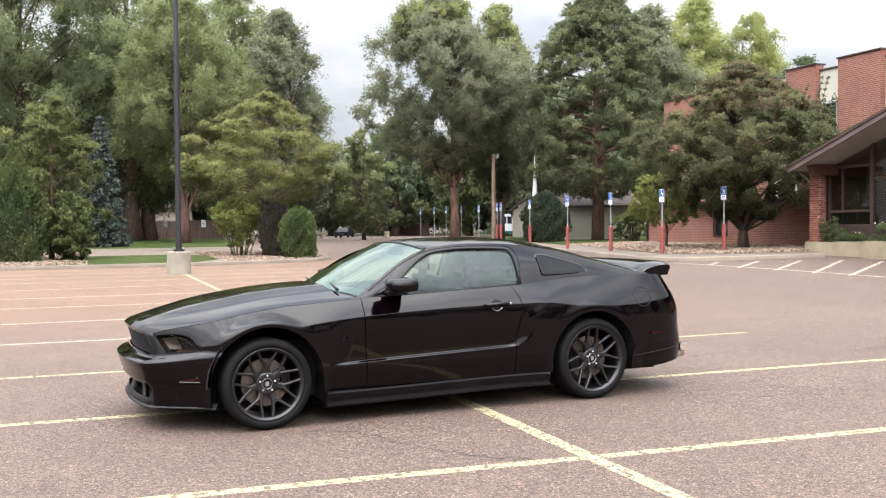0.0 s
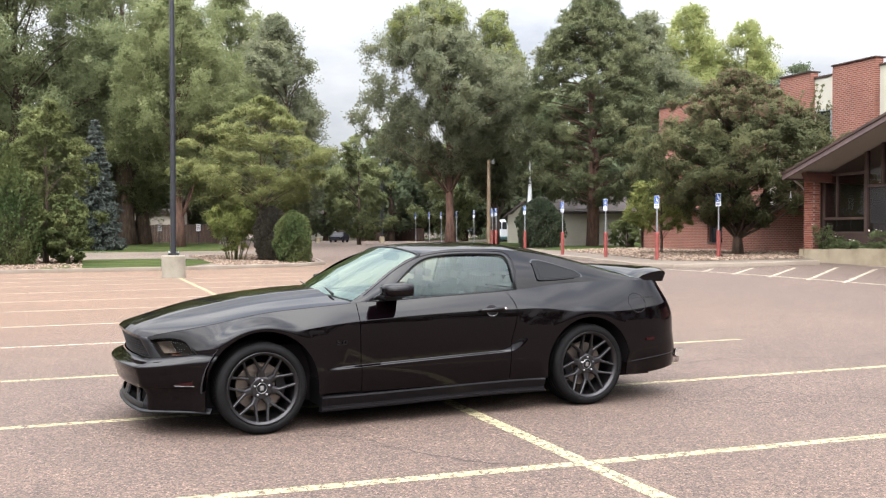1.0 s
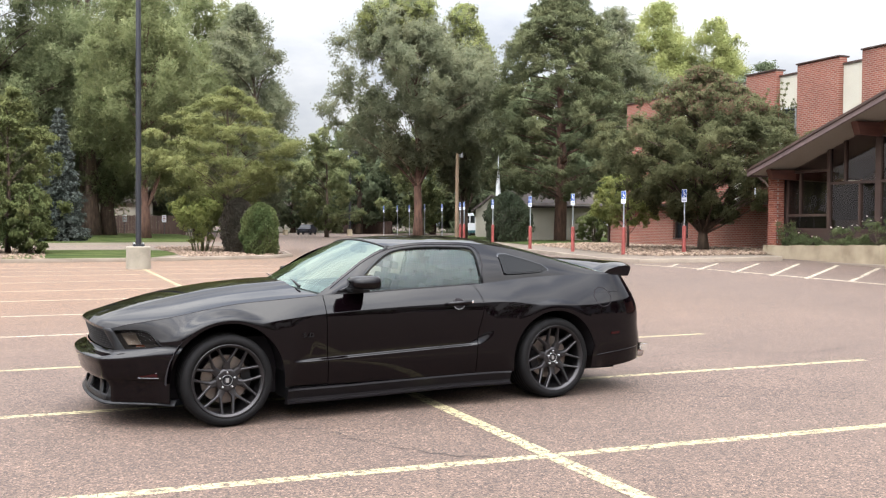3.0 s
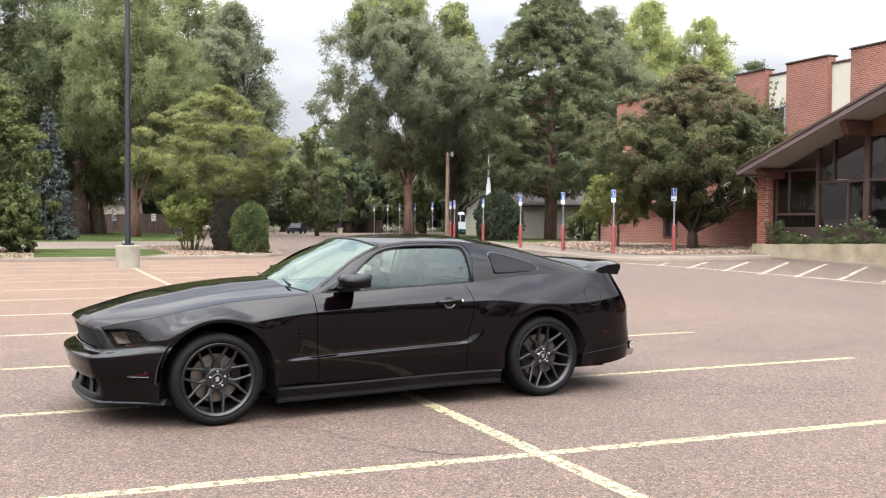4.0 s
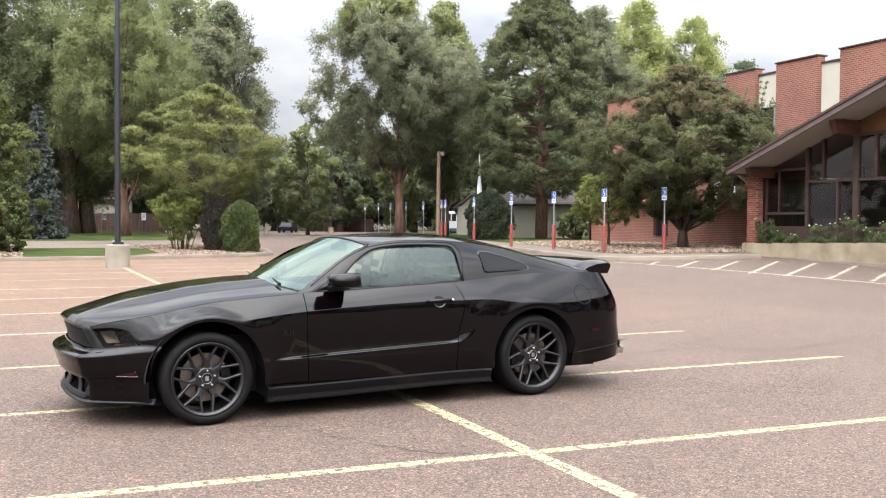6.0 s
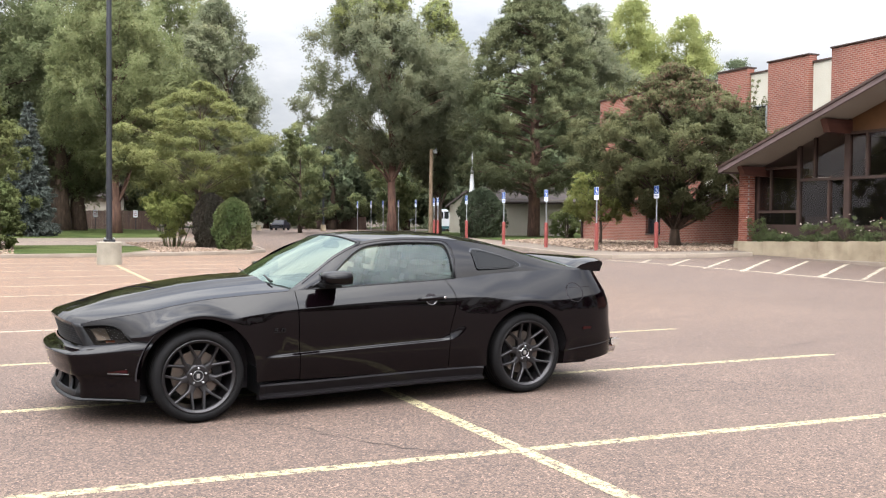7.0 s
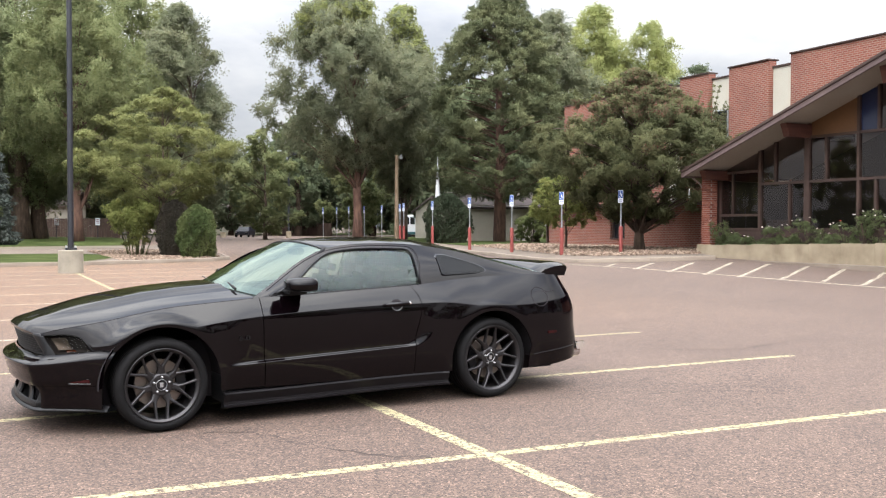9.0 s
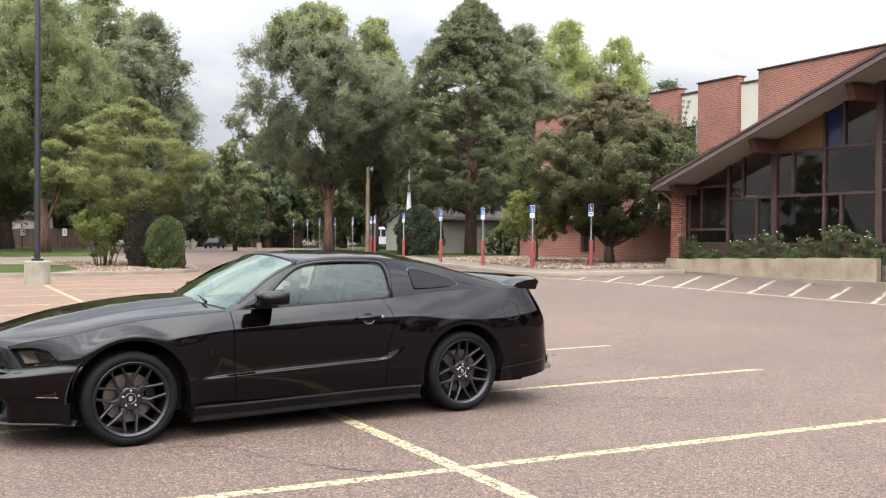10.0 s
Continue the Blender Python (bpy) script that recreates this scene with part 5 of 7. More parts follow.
for px, py in ((7.65, 72.81), (4.79, 73.88), (8.82, 68.11)):
    ob = thing("small_sign", "small white notice on a thin post by the fence", "sign", on_land(px, py, -20), "small notices")
    Shape().box(-0.025, 0.025, -0.02, 0.02, -0.2, 1.5).make("post", black_metal, ob)
    pl = Shape().box(-0.17, 0.17, -0.035, -0.022, 1.05, 1.6, cut=0.004).make("plate", sign_white, ob)
    for k in range(3):
        Shape().box(-0.11, 0.11, -0.039, -0.036, 1.45 - 0.13 * k, 1.5 - 0.13 * k).make("text_bar", sleeve_red, pl)


def small_house(name, label, at, w, d, h, roof_h, wall_mat, ridge_along_x=True, over=0.4):
    ob = thing(name, label, "building", at)
    Shape().box(-w / 2, w / 2, 0, d, -0.3, h).make("wall", wall_mat, ob)
    if ridge_along_x:
        pr = [(-over, h - 0.15), (d / 2, h + roof_h), (d + over, h - 0.15), (d + over, h - 0.3), (d / 2, h + roof_h - 0.2), (-over, h - 0.3)]
        v = [(x, y, z) for x in (-w / 2 - over, w / 2 + over) for y, z in pr]
    else:
        pr = [(-w / 2 - over, h - 0.15), (0, h + roof_h), (w / 2 + over, h - 0.15), (w / 2 + over, h - 0.3), (0, h + roof_h - 0.2), (-w / 2 - over, h - 0.3)]
        v = [(x, y, z) for y in (-over, d + over) for x, z in pr]
        Shape().add([(-w / 2, 0.01, h - 0.3), (w / 2, 0.01, h - 0.3), (0, 0.01, h + roof_h - 0.2), (-w / 2, 0.2, h - 0.3), (w / 2, 0.2, h - 0.3), (0, 0.2, h + roof_h - 0.2)], [(0, 1, 2), (5, 4, 3), (0, 3, 4, 1), (1, 4, 5, 2), (2, 5, 3, 0)]).make("gable_wall", wall_mat, ob)
    Shape().add(v, [tuple(range(6)), tuple(range(11, 5, -1))] + [(i, (i + 1) % 6, 6 + (i + 1) % 6, 6 + i) for i in range(6)]).make("roof", roof_shingle, ob, "brown shingle roof")
    return ob


chapel = small_house("chapel", "low beige chapel with a brown shingle roof", on_land(*(30.59, 51.43), -24, 0.0), 5.6, 8, 2.55, 1.0, beige_siding)
for xx in (-2.8, 0.4, 2.7):
    Shape().box(xx - 0.06, xx + 0.06, -0.06, -0.004, 0, 2.5).make("corner_board", brown_trim, chapel)
gab = small_house("chapel_porch", "pale gabled chapel front with a brown roof", on_land(*(33.57, 67.40), -24, 0.0), 2.6, 5, 2.5, 1.2, beige_siding, False)
Shape().box(-0.45, 0.45, -0.05, -0.004, 0, 2.1).make("door", brown_trim, gab)
steeple = thing("steeple", "slender white church steeple", "steeple", on_land(*(24.59, 47.80), 10, 0.0))
Shape().tube([(0, 0, -0.3), (0, 0, 2.75), (0, 0, 2.8), (0, 0, 5.35)], [0.18, 0.18, 0.17, 0.008], 8).make("spire", white_paint, steeple)
van = thing("white_van", "white van with a sloping bonnet parked beside the chapel", "van", on_land(*(35.58, 75.19), -20, 0.0))
side_line = [(-1.0, 0.35), (-1.0, 1.75), (-0.8, 2.15), (-0.15, 2.2), (0.25, 1.45), (0.75, 1.2), (0.85, 0.8), (0.85, 0.35)]
n = len(side_line)
Shape().add([(x, y, z) for y in (0.0, 1.8) for x, z in side_line], [tuple(range(n)), tuple(range(2 * n - 1, n - 1, -1))] + [(i, i + n, (i + 1) % n + n, (i + 1) % n) for i in range(n)]).make("body", white_paint, van, bevel=0.05)
for x0, x1 in ((-0.85, -0.5), (-0.4, 0.0)):
    Shape().box(x0, x1, -0.02, -0.004, 1.3, 1.95, cut=0.006).make("window", dark_glass, van)
Shape().box(-1.05, 0.9, -0.03, -0.004, 0.38, 0.62, cut=0.006).make("side_skirt", mottled("teal_paint", (0.03, 0.11, 0.12), (0.05, 0.15, 0.16), 2.0, 0.5), van, "teal lower band")
for sx in (-0.6, 0.5):
    for y in (0.1, 1.7):
        Shape().lathe([(0.0, 0.1), (0.2, 0.1), (0.31, 0.08), (0.33, 0.05), (0.33, -0.1), (0.0, -0.1)], 16, pose(sx, y, 0.33, 0, 0, 0)).make("wheel", black_metal, van)
small_house("far_house", "distant tan house behind the trees", on_land(*(30.61, 119.74), -15, 0.0), 9, 8, 2.6, 1.8, beige_siding)
small_house("far_house", "pale house behind the lawn", on_land(*(5.77, 94.87), -15, 0.0), 4, 8, 3.3, 1.5, beige_siding)
fa, fb = Vector((30.74, 109.02)), Vector((36.55, 100.44))
wf = thing("far_fence", "dark wooden fence beyond the street", "fence")
for i in range(40):
    p, q = fa.lerp(fb, i / 40), fa.lerp(fb, (i + 0.95) / 40)
    Shape().add([(p.x, p.y, 0.3), (q.x, q.y, 0.3), (q.x, q.y, 1.9), (p.x, p.y, 1.9), (p.x, p.y + 0.04, 0.3), (q.x, q.y + 0.04, 0.3), (q.x, q.y + 0.04, 1.9), (p.x, p.y + 0.04, 1.9)],
                [(0, 1, 2, 3), (7, 6, 5, 4), (0, 4, 5, 1), (1, 5, 6, 2), (2, 6, 7, 3), (3, 7, 4, 0)]).make("plank", fence_wood, wf)

# ---------------------------------------------------------------- the black coupe
car_paint = material("black_car_paint", (0.0013, 0.0006, 0.0009), 0.3, coat=1.0, spec=0.0)
car_paint.node_tree.nodes["Principled BSDF"].inputs["Coat Roughness"].default_value = 0.012
car_paint.node_tree.nodes["Principled BSDF"].inputs["Coat IOR"].default_value = 1.305
gloss_black = material("gloss_black_trim", (0.008, 0.008, 0.009), 0.15)
satin_black = mottled("satin_black_plastic", (0.010, 0.010, 0.011), (0.015, 0.015, 0.016), 8.0, 0.42, 120.0, 0.02, 0.2)
skirt_black = material("skirt_black", (0.005, 0.0042, 0.0046), 0.28, spec=0.13)
rubber = mottled("tyre_rubber", (0.005, 0.0045, 0.0046), (0.009, 0.0080, 0.0080), 9.0, 0.75, 150.0, 0.05, 0.12)
# near-black base colour carries the shade under the car and inside its openings
void_black = material("shadowed_underbody", (0.015, 0.013, 0.014), 0.95, spec=0.05)
rim_paint = mottled("dark_gunmetal_rim", (0.028, 0.025, 0.026), (0.040, 0.036, 0.037), 6.0, 0.34, 120.0, 0.01, 0.6)
rim_paint.node_tree.nodes["Principled BSDF"].inputs["Metallic"].default_value = 0.6
disc_steel = material("brake_disc_steel", (0.150, 0.122, 0.104), 0.42, 0.8)
nut_steel = material("dull_nut_steel", (0.32, 0.31, 0.31), 0.38, 0.9)
chrome = material("chrome", (0.85, 0.85, 0.86), 0.12, 1.0)
badge_grey = material("dark_badge_metal", (0.014, 0.013, 0.014), 0.4, 0.8)
amber = material("amber_reflector", (0.075, 0.022, 0.01), 0.25)
red_lens = material("red_lens", (0.016, 0.003, 0.003), 0.2, spec=0.12)
lamp_dark = material("dark_lamp_housing", (0.006, 0.005, 0.005), 0.5, spec=0.2)
badge_light = material("bright_edge", (0.20, 0.195, 0.20), 0.4, 0.3)
lamp_bowl = material("headlamp_bowl", (0.085, 0.072, 0.060), 0.3, 0.6)
seat_cloth = mottled("dark_seat_cloth", (0.03, 0.03, 0.032), (0.045, 0.045, 0.047), 10.0, 0.9, 150.0, 0.1)
dash_mat = mottled("dark_dashboard", (0.025, 0.025, 0.026), (0.04, 0.04, 0.04), 6.0, 0.7, 150.0, 0.1)


screen_glass = glass_material("windscreen_glass", (0.48, 0.60, 0.53), 0.088, gleam=(0.82, 1.0, 0.92))
side_glass = glass_material("side_glass", (0.56, 0.66, 0.61), 0.034, gleam=(0.88, 1.0, 0.97))
lamp_glass = glass_material("lamp_lens", (0.52, 0.49, 0.46), 0.01, 8.0, (0.4, 0.4, 0.42))

R_TYRE, BASE = 0.330, 2.71
ARCH = 0.400
half_w = curve((-1.0, 0.905), (-0.5, 0.91), (0, 0.93), (0.6, 0.915), (1.2, 0.905), (1.8, 0.91), (2.3, 0.932), (2.8, 0.945), (3.3, 0.93), (3.9, 0.90))
nose = curve((0.15, -0.785), (0.24, -0.785), (0.31, -0.80), (0.34, -0.825), (0.355, -0.838), (0.42, -0.856), (0.486, -0.876), (0.496, -0.871), (0.520, -0.824), (0.530, -0.795), (0.545, -0.779), (0.58, -0.777), (0.64, -0.793), (0.69, -0.807), (0.76, -0.812))
plan = curve((0, 1), (0.3, 0.985), (0.50, 0.906), (0.695, 0.795), (0.83, 0.715), (0.893, 0.675), (0.912, 0.635), (0.95, 0.50), (0.98, 0.32), (0.995, 0.15), (1, 0.0))
tail = curve((0.2, 3.77), (0.26, 3.80), (0.40, 3.81), (0.47, 3.80), (0.55, 3.785), (0.73, 3.77), (0.83, 3.72), (0.98, 3.65), (1.05, 3.63))
crest = curve((-0.78, 0.692), (-0.71, 0.705), (-0.46, 0.757), (-0.165, 0.816), (0.065, 0.852), (0.34, 0.874), (0.745, 0.902), (1.05, 0.910), (1.25, 0.920), (2.10, 0.962), (2.55, 1.0), (2.99, 1.012), (3.4, 1.004), (3.7, 0.982), (3.9, 0.97))
# the shoulder: the flank stands upright below it and leans in above it
line_z = curve((-0.9, 0.56), (-0.5, 0.60), (0, 0.675), (0.35, 0.735), (0.8, 0.775), (2.0, 0.813), (2.3, 0.812), (2.5, 0.788), (2.75, 0.772), (3.05, 0.768), (3.3, 0.787), (3.55, 0.82), (3.8, 0.85))
inset = curve((-0.9, 0.04), (-0.5, 0.07), (0, 0.118), (0.72, 0.085), (1.8, 0.088), (2.1, 0.105), (2.4, 0.138), (2.7, 0.16), (2.95, 0.157), (3.3, 0.125), (3.8, 0.06))
# the rear edge of the hollow in the side, which curls up behind the door
hook = curve((0.44, 1.97), (0.48, 2.00), (0.53, 2.085), (0.58, 2.14), (0.64, 2.155), (0.70, 2.155), (0.76, 2.20), (0.83, 2.33))


def flank(x, z, front=True):
    """Half the body's width at x and height z."""
    w = half_w(x)
    f = 1.0
    if x < -0.1:
        f = plan(min(1.0, (-0.1 - x) / (-0.1 - nose(z - 0.035 * smooth(-0.78, -0.42, x)))))
    if x > 3.0:
        f = max(0.0, 1 - (min(1.0, (x - 3.0) / (tail(z) - 3.0))) ** 4.4) ** (1 / 4.4)
    zl, zt = line_z(x), crest(x)
    y = w
    belly = 0.60 - 0.10 * (1 - smooth(-0.4, 0.5, x))
    if z > belly:
        y -= 0.31 * (min(z, zl) - belly) ** 2 if zl > belly else 0.0
    if z > zl:
        u = min(1.15, (z - zl) / max(0.02, zt - zl))
        y -= inset(x) * (0.86 * u + 0.14 * u * u)
    if z < 0.46:
        y -= 0.055 * ((0.46 - z) / 0.31) ** 2
    crease = 0.404 + 0.038 * x
    if 0.40 < x < 2.4 and crease < z < 0.84:
        u = (z - crease) / (0.84 - crease)
        depth = smooth(0.44, 0.62, x) * (1 - smooth(-0.13, 0.02, x - hook(z)))
        y -= depth * (0.021 * smooth(0.0, 0.05, u) * (1 - u) ** 1.2)
    for xc in (0.0, BASE):
        rho = math.hypot(x - xc, z - R_TYRE)
        k = 1 - smooth(0.415, 0.50, rho)
        if k > 0:
            y = y + (w - y) * k
    return y * f


def mirror_grid(pts):
    return [[(x, -y, z) for x, y, z in row] for row in pts]


COUPE = pose(-0.036, 2.595, 0.0, 0, 0, 4.25)
coupe = thing("coupe", "glossy black two-door coupe with dark mesh wheels on the asphalt", "car", COUPE)
INSIDE = (1.4, 0.0, 0.5)


def panel(name, pts, mat=None, label="", thick=0.008, parent=None, both=True):
    """A body panel for each side; pts are for the side away from the lens, +y."""
    for q in ((mirror_grid(pts), pts) if both else (pts,)):
        Shape().grid(q).make(name, mat or car_paint, parent or coupe, label, True, thick, 0, INSIDE)


def arch_z(x, xc):
    return R_TYRE + math.sqrt(max(0.0, ARCH * ARCH - (x - xc) ** 2))


def arc_cols(xc, n=30, a0=-90, a1=90):
    return [xc + ARCH * math.sin(radians(a0 + (a1 - a0) * i / n)) for i in range(n + 1)]


gap_front = curve((0.2, 0.737), (0.6, 0.726), (0.93, 0.717))
gap_rear = curve((0.25, 1.974), (0.47, 1.983), (0.58, 1.995), (0.67, 2.02), (0.78, 2.042), (0.87, 2.03), (0.97, 1.978))
lamp_top = curve((-0.90, 0.692), (-0.72, 0.690), (-0.55, 0.688), (-0.505, 0.665), (-0.475, 0.62), (-0.453, 0.585), (-0.42, 0.578))


def rise(z0, z1, n=26):
    return [z0 + (z1 - z0) * i / n for i in range(n + 1)]


def levels(x, z0, z1):
    """Heights up the flank, close together at the crease and at the shoulder."""
    crease = 0.404 + 0.038 * x
    zl = min(max(line_z(x), z0 + 0.3 * (z1 - z0)), z1 - 0.15 * (z1 - z0))
    e = 0.06 * (z1 - zl)
    top = rise(zl - e, zl + e, 6)[:-1] + rise(zl + e, z1, 26)
    if z0 < crease - 0.02 and 0.4 < x < 2.33:
        return rise(z0, crease - 0.004, 18)[:-1] + rise(crease - 0.004, crease + 0.03, 16)[:-1] + rise(crease + 0.03, zl - e, 22)[:-1] + top
    return rise(z0, zl - e, 56)[:-1] + top


# front wings
cols = spread([-0.715, -0.50, -0.42, -0.3175], 0.015)[:-1]
a_start = math.degrees(math.asin(-0.312 / ARCH))
cols += arc_cols(0, 36, a_start, 90) + spread([ARCH + 0.001, 0.70], 0.02)[0:] + [None]
pts = []
for x in cols:
    if x is None:
        z0, xx = 0.258, 0.70
    else:
        xx = x
        z0 = lamp_top(x) if x < -0.42 else max(0.578, arch_z(x, 0)) if x < 0 else (arch_z(x, 0) if x <= ARCH else 0.258)
    row = []
    for z in levels(xx, z0, crest(xx)):
        xe = gap_front(z) - 0.003 if x is None else xx
        row.append((xe, flank(xe, z), z))
    pts.append(row)
panel("front_wing", pts)

# doors
pts = []
for i in range(49):
    u = i / 48
    row = []
    for z in levels(0.74 + u * 1.27, 0.25, crest(0.74 + u * 1.27)):
        x = gap_front(z) + 0.003 + u * (gap_rear(z) - gap_front(z) - 0.006)
        row.append((x, flank(x, z), z))
    pts.append(row)
panel("door", pts)

# rear quarters, which run round to the middle of the tail
pts = []
cols = [("g", k / 8) for k in range(8)] + [("x", x) for x in spread([2.075, 2.309], 0.012)] + [("x", x) for x in arc_cols(BASE, 40)] + [("x", x) for x in spread([BASE + ARCH + 0.001, 3.3], 0.03)] + [("t", k / 22) for k in range(1, 23)]
for kind, v in cols:
    row = []
    if kind == "t":
        z0, z1 = 0.235 + 0.03 * smooth(0, 0.5, v), 0.985 + 0.028 * (1 - v)
    elif kind == "x":
        z0, z1 = 0.258 if v < BASE - ARCH else (arch_z(v, BASE) if abs(v - BASE) <= ARCH else 0.235), crest(v)
    else:
        z0, z1 = 0.258, crest(2.03)
    for z in levels(v if kind == "x" else 2.03 if kind == "g" else 3.3 + 0.5 * math.sin(v * math.pi / 2), z0, z1):
        if kind == "g":
            x = gap_rear(z) + 0.003
            x += v * (2.075 - x)
            y = flank(x, z)
        elif kind == "x":
            x, y = v, flank(v, z)
        else:
            x = 3.3 + (tail(z) - 3.3) * math.sin(v * math.pi / 2)
            y = flank(x, z) if v < 1 else 0.0
        row.append((x, y, z))
    pts.append(row)
panel("rear_quarter", pts)
pts = []
for i in range(9):
    z = 0.235 + 0.215 * i / 8
    x0 = BASE + 0.352 + 0.047 * (i / 8) ** 1.6
    pts.append([(x, flank(x, z), z) for x in (x0, 0.5 * (x0 + BASE + ARCH), BASE + ARCH)])
panel("arch_corner", pts)

# front bumper: runs from the middle of the nose to the wheel arch, with a ledge under the lamps
LEVELS = rise(0.345, 0.475, 9) + [0.482, 0.487, 0.491, 0.496, 0.503, 0.511, 0.519, 0.526, 0.535, 0.546, 0.558]


def nose_row(v, zs):
    row = []
    for z in zs:
        end = -math.sqrt(max(0.0, ARCH ** 2 - (z - R_TYRE) ** 2)) if z > R_TYRE else -ARCH
        n0 = nose(z)
        x = n0 + (end - n0) * (1 - math.cos(v * math.pi / 2)) ** 0.9
        row.append((x, flank(x, z) if v > 0 else 0.0, z))
    return row


def bumper_levels(v):
    up = 0.019 * smooth(0.3, 0.8, v)
    return [z + 1.75 * up * smooth(0.40, 0.49, z) * (1 - 0.45 * smooth(0.52, 0.558, z)) for z in LEVELS]


panel("front_bumper", [nose_row(i / 90, bumper_levels(i / 90)) for i in range(91)])
pts = [nose_row(i / 60, rise(0.185, 0.343, 10)) for i in range(21, 61)]
panel("lower_bumper", pts)
pts = [[(x + 0.10, y * 0.97, z) for x, y, z in nose_row(v / 60, rise(0.18, 0.37, 6))] for v in range(0, 24)]
panel("lower_intake", pts, void_black, "black lower air intake")
# satin valance below the bumper: a sill, and fins that part the openings
def valance(v, z):
    x, y, _ = nose_row(v, [z])[0]
    return (x + 0.03 - 0.045 * smooth(0.33, 0.19, z) * (1 - smooth(0.30, 0.40, v)), y, z)


panel("valance_sill", [[valance(i / 60, z) for z in rise(0.185, 0.232, 4)] for i in range(0, 23)], satin_black, "satin black valance", 0.012)
for v0, v1 in ((0.0, 0.05), (0.165, 0.205), (0.30, 0.352)):
    panel("intake_fin", [[valance(v0 + (v1 - v0) * k / 4 + (0.06 * smooth(0.30, 0.19, z) if 0 < v0 < 0.2 else 0.0), z) for z in rise(0.20, 0.345, 8)] for k in range(5)], satin_black, "", 0.02)
# splitter
edge = [valance(i / 32, 0.19) for i in range(33)]
pts = []
for (x, y, z) in edge:
    k = 1 - smooth(-0.6, -0.38, x)
    pts.append([(x + 0.25, y * 0.80, 0.172), (x + 0.02, y, 0.170), (x - 0.012 * k, y + 0.016, 0.164), (x - 0.016 * k, y + 0.018, 0.170), (x - 0.012 * k, y + 0.016, 0.178), (x + 0.01, y + 0.003, 0.190), (x + 0.02, y, 0.205)])
panel("splitter", pts, satin_black, "satin black front splitter", 0.0)

# grille with slats, and the headlamps; the grille's outer edge leans back downwards
def face(v, z, push=0.0):
    """The nose between the lamps: v runs from 0 in the middle to 1 at the grille's outer edge."""
    xe = -0.702 - 0.055 * (z - 0.555) / 0.135
    n0 = nose(z)
    x = n0 + (xe - n0) * v ** 2.2
    return (x + push, flank(x, z) if v > 0 else 0.0, z)


panel("grille_back", [[face(i / 16, z, 0.05) for z in rise(0.545, 0.715, 5)] for i in range(17)], void_black, "black grille")
for k in range(8):
    z = 0.562 + 0.0172 * k
    rows = []
    for i in range(17):
        x, y, _ = face(i / 16, z)
        rows.append([(x + 0.035, y, z + 0.004), (x + 0.012, y, z + 0.005), (x + 0.010, y, z + 0.001), (x + 0.014, y, z - 0.003), (x + 0.035, y, z - 0.003)])
    panel("grille_slat", rows, satin_black, "", 0.0)


def beside(k, z, push=0.0):
    """From the grille's outer edge, k = 0, to the lamp's inner edge, k = 1."""
    h = (z - 0.555) / 0.135
    x = (-0.702 - 0.055 * h) * (1 - k) + (-0.640 - 0.066 * h) * k
    return (x + push, flank(x, z), z)


panel("grille_surround", [[beside(k / 8, z, 0.004) for z in rise(0.548, 0.70, 8)] for k in range(9)], satin_black, "satin black grille surround", 0.03)


def lamp_face(k, h):
    x0 = -0.640 - 0.066 * h
    x = x0 + k * (-0.452 - 0.03 * max(0.0, h - 0.2) - x0)
    z = 0.558 + 0.012 * k + h * max(0.012, lamp_top(x) - 0.003 - 0.558 - 0.012 * k)
    return (x, flank(x, z), z)


panel("headlamp_lens", [[lamp_face(k / 16, h / 8) for h in range(9)] for k in range(17)], lamp_glass, "clear headlamp lens over a dark housing", 0.0)
rows = [[Vector(lamp_face(k / 16, h / 8)) + Vector((0.012, -0.04, 0)) * (1 if 0 < k < 16 and 0 < h < 8 else 0.0) for h in range(9)] for k in range(17)]
panel("headlamp_bowl", [[tuple(p) for p in r] for r in rows], lamp_dark, "dark headlamp housing", 0.0)
for sd in (-1, 1):
    for k0, k1, h0, h1, mt, name in ((0.12, 0.46, 0.22, 0.84, lamp_bowl, "lamp_reflector"), (0.30, 0.54, 0.05, 0.21, amber, "turn_signal"), (0.84, 0.95, 0.22, 0.40, lamp_bowl, "lamp_reflector")):
        rows = []
        for i in range(6):
            row = []
            for j in range(6):
                p = Vector(lamp_face(k0 + (k1 - k0) * i / 5, h0 + (h1 - h0) * j / 5))
                dip = 0.012 * (1 - ((i - 2.5) / 2.5) ** 2) * (1 - ((j - 2.5) / 2.5) ** 2)
                row.append((p.x + 0.01, sd * (p.y - 0.020 - dip), p.z))
            rows.append(row)
        Shape().grid(rows).make(name, mt, coupe, soft=True)
    mk = Shape().box(-0.07, 0.07, -0.004, 0.004, -0.013, 0.013, cut=0.003).make("side_marker", red_lens, coupe, "dark red side marker with a bright edge")
    slope = math.degrees(math.atan2(flank(-0.48, 0.38) - flank(-0.58, 0.38), 0.10))
    mk.matrix_basis = pose(-0.53, sd * (flank(-0.53, 0.38) + 0.001), 0.379, 0, 0, sd * slope)
    for dz, ln in ((0.0165, 0.062), (-0.0175, 0.075)):
        Shape().box(-ln, ln, -0.004, 0.004, dz - 0.0013, dz + 0.0013).make("marker_edge", badge_light, mk)
    Shape().box(-0.05, 0.05, -0.004, 0.004, -0.011, 0.011, cut=0.003).make("rear_side_marker", red_lens, coupe, "dark red side marker").matrix_basis = pose(3.32, sd * (flank(3.32, 0.52) + 0.001), 0.52, 0, 0, -sd * 8)

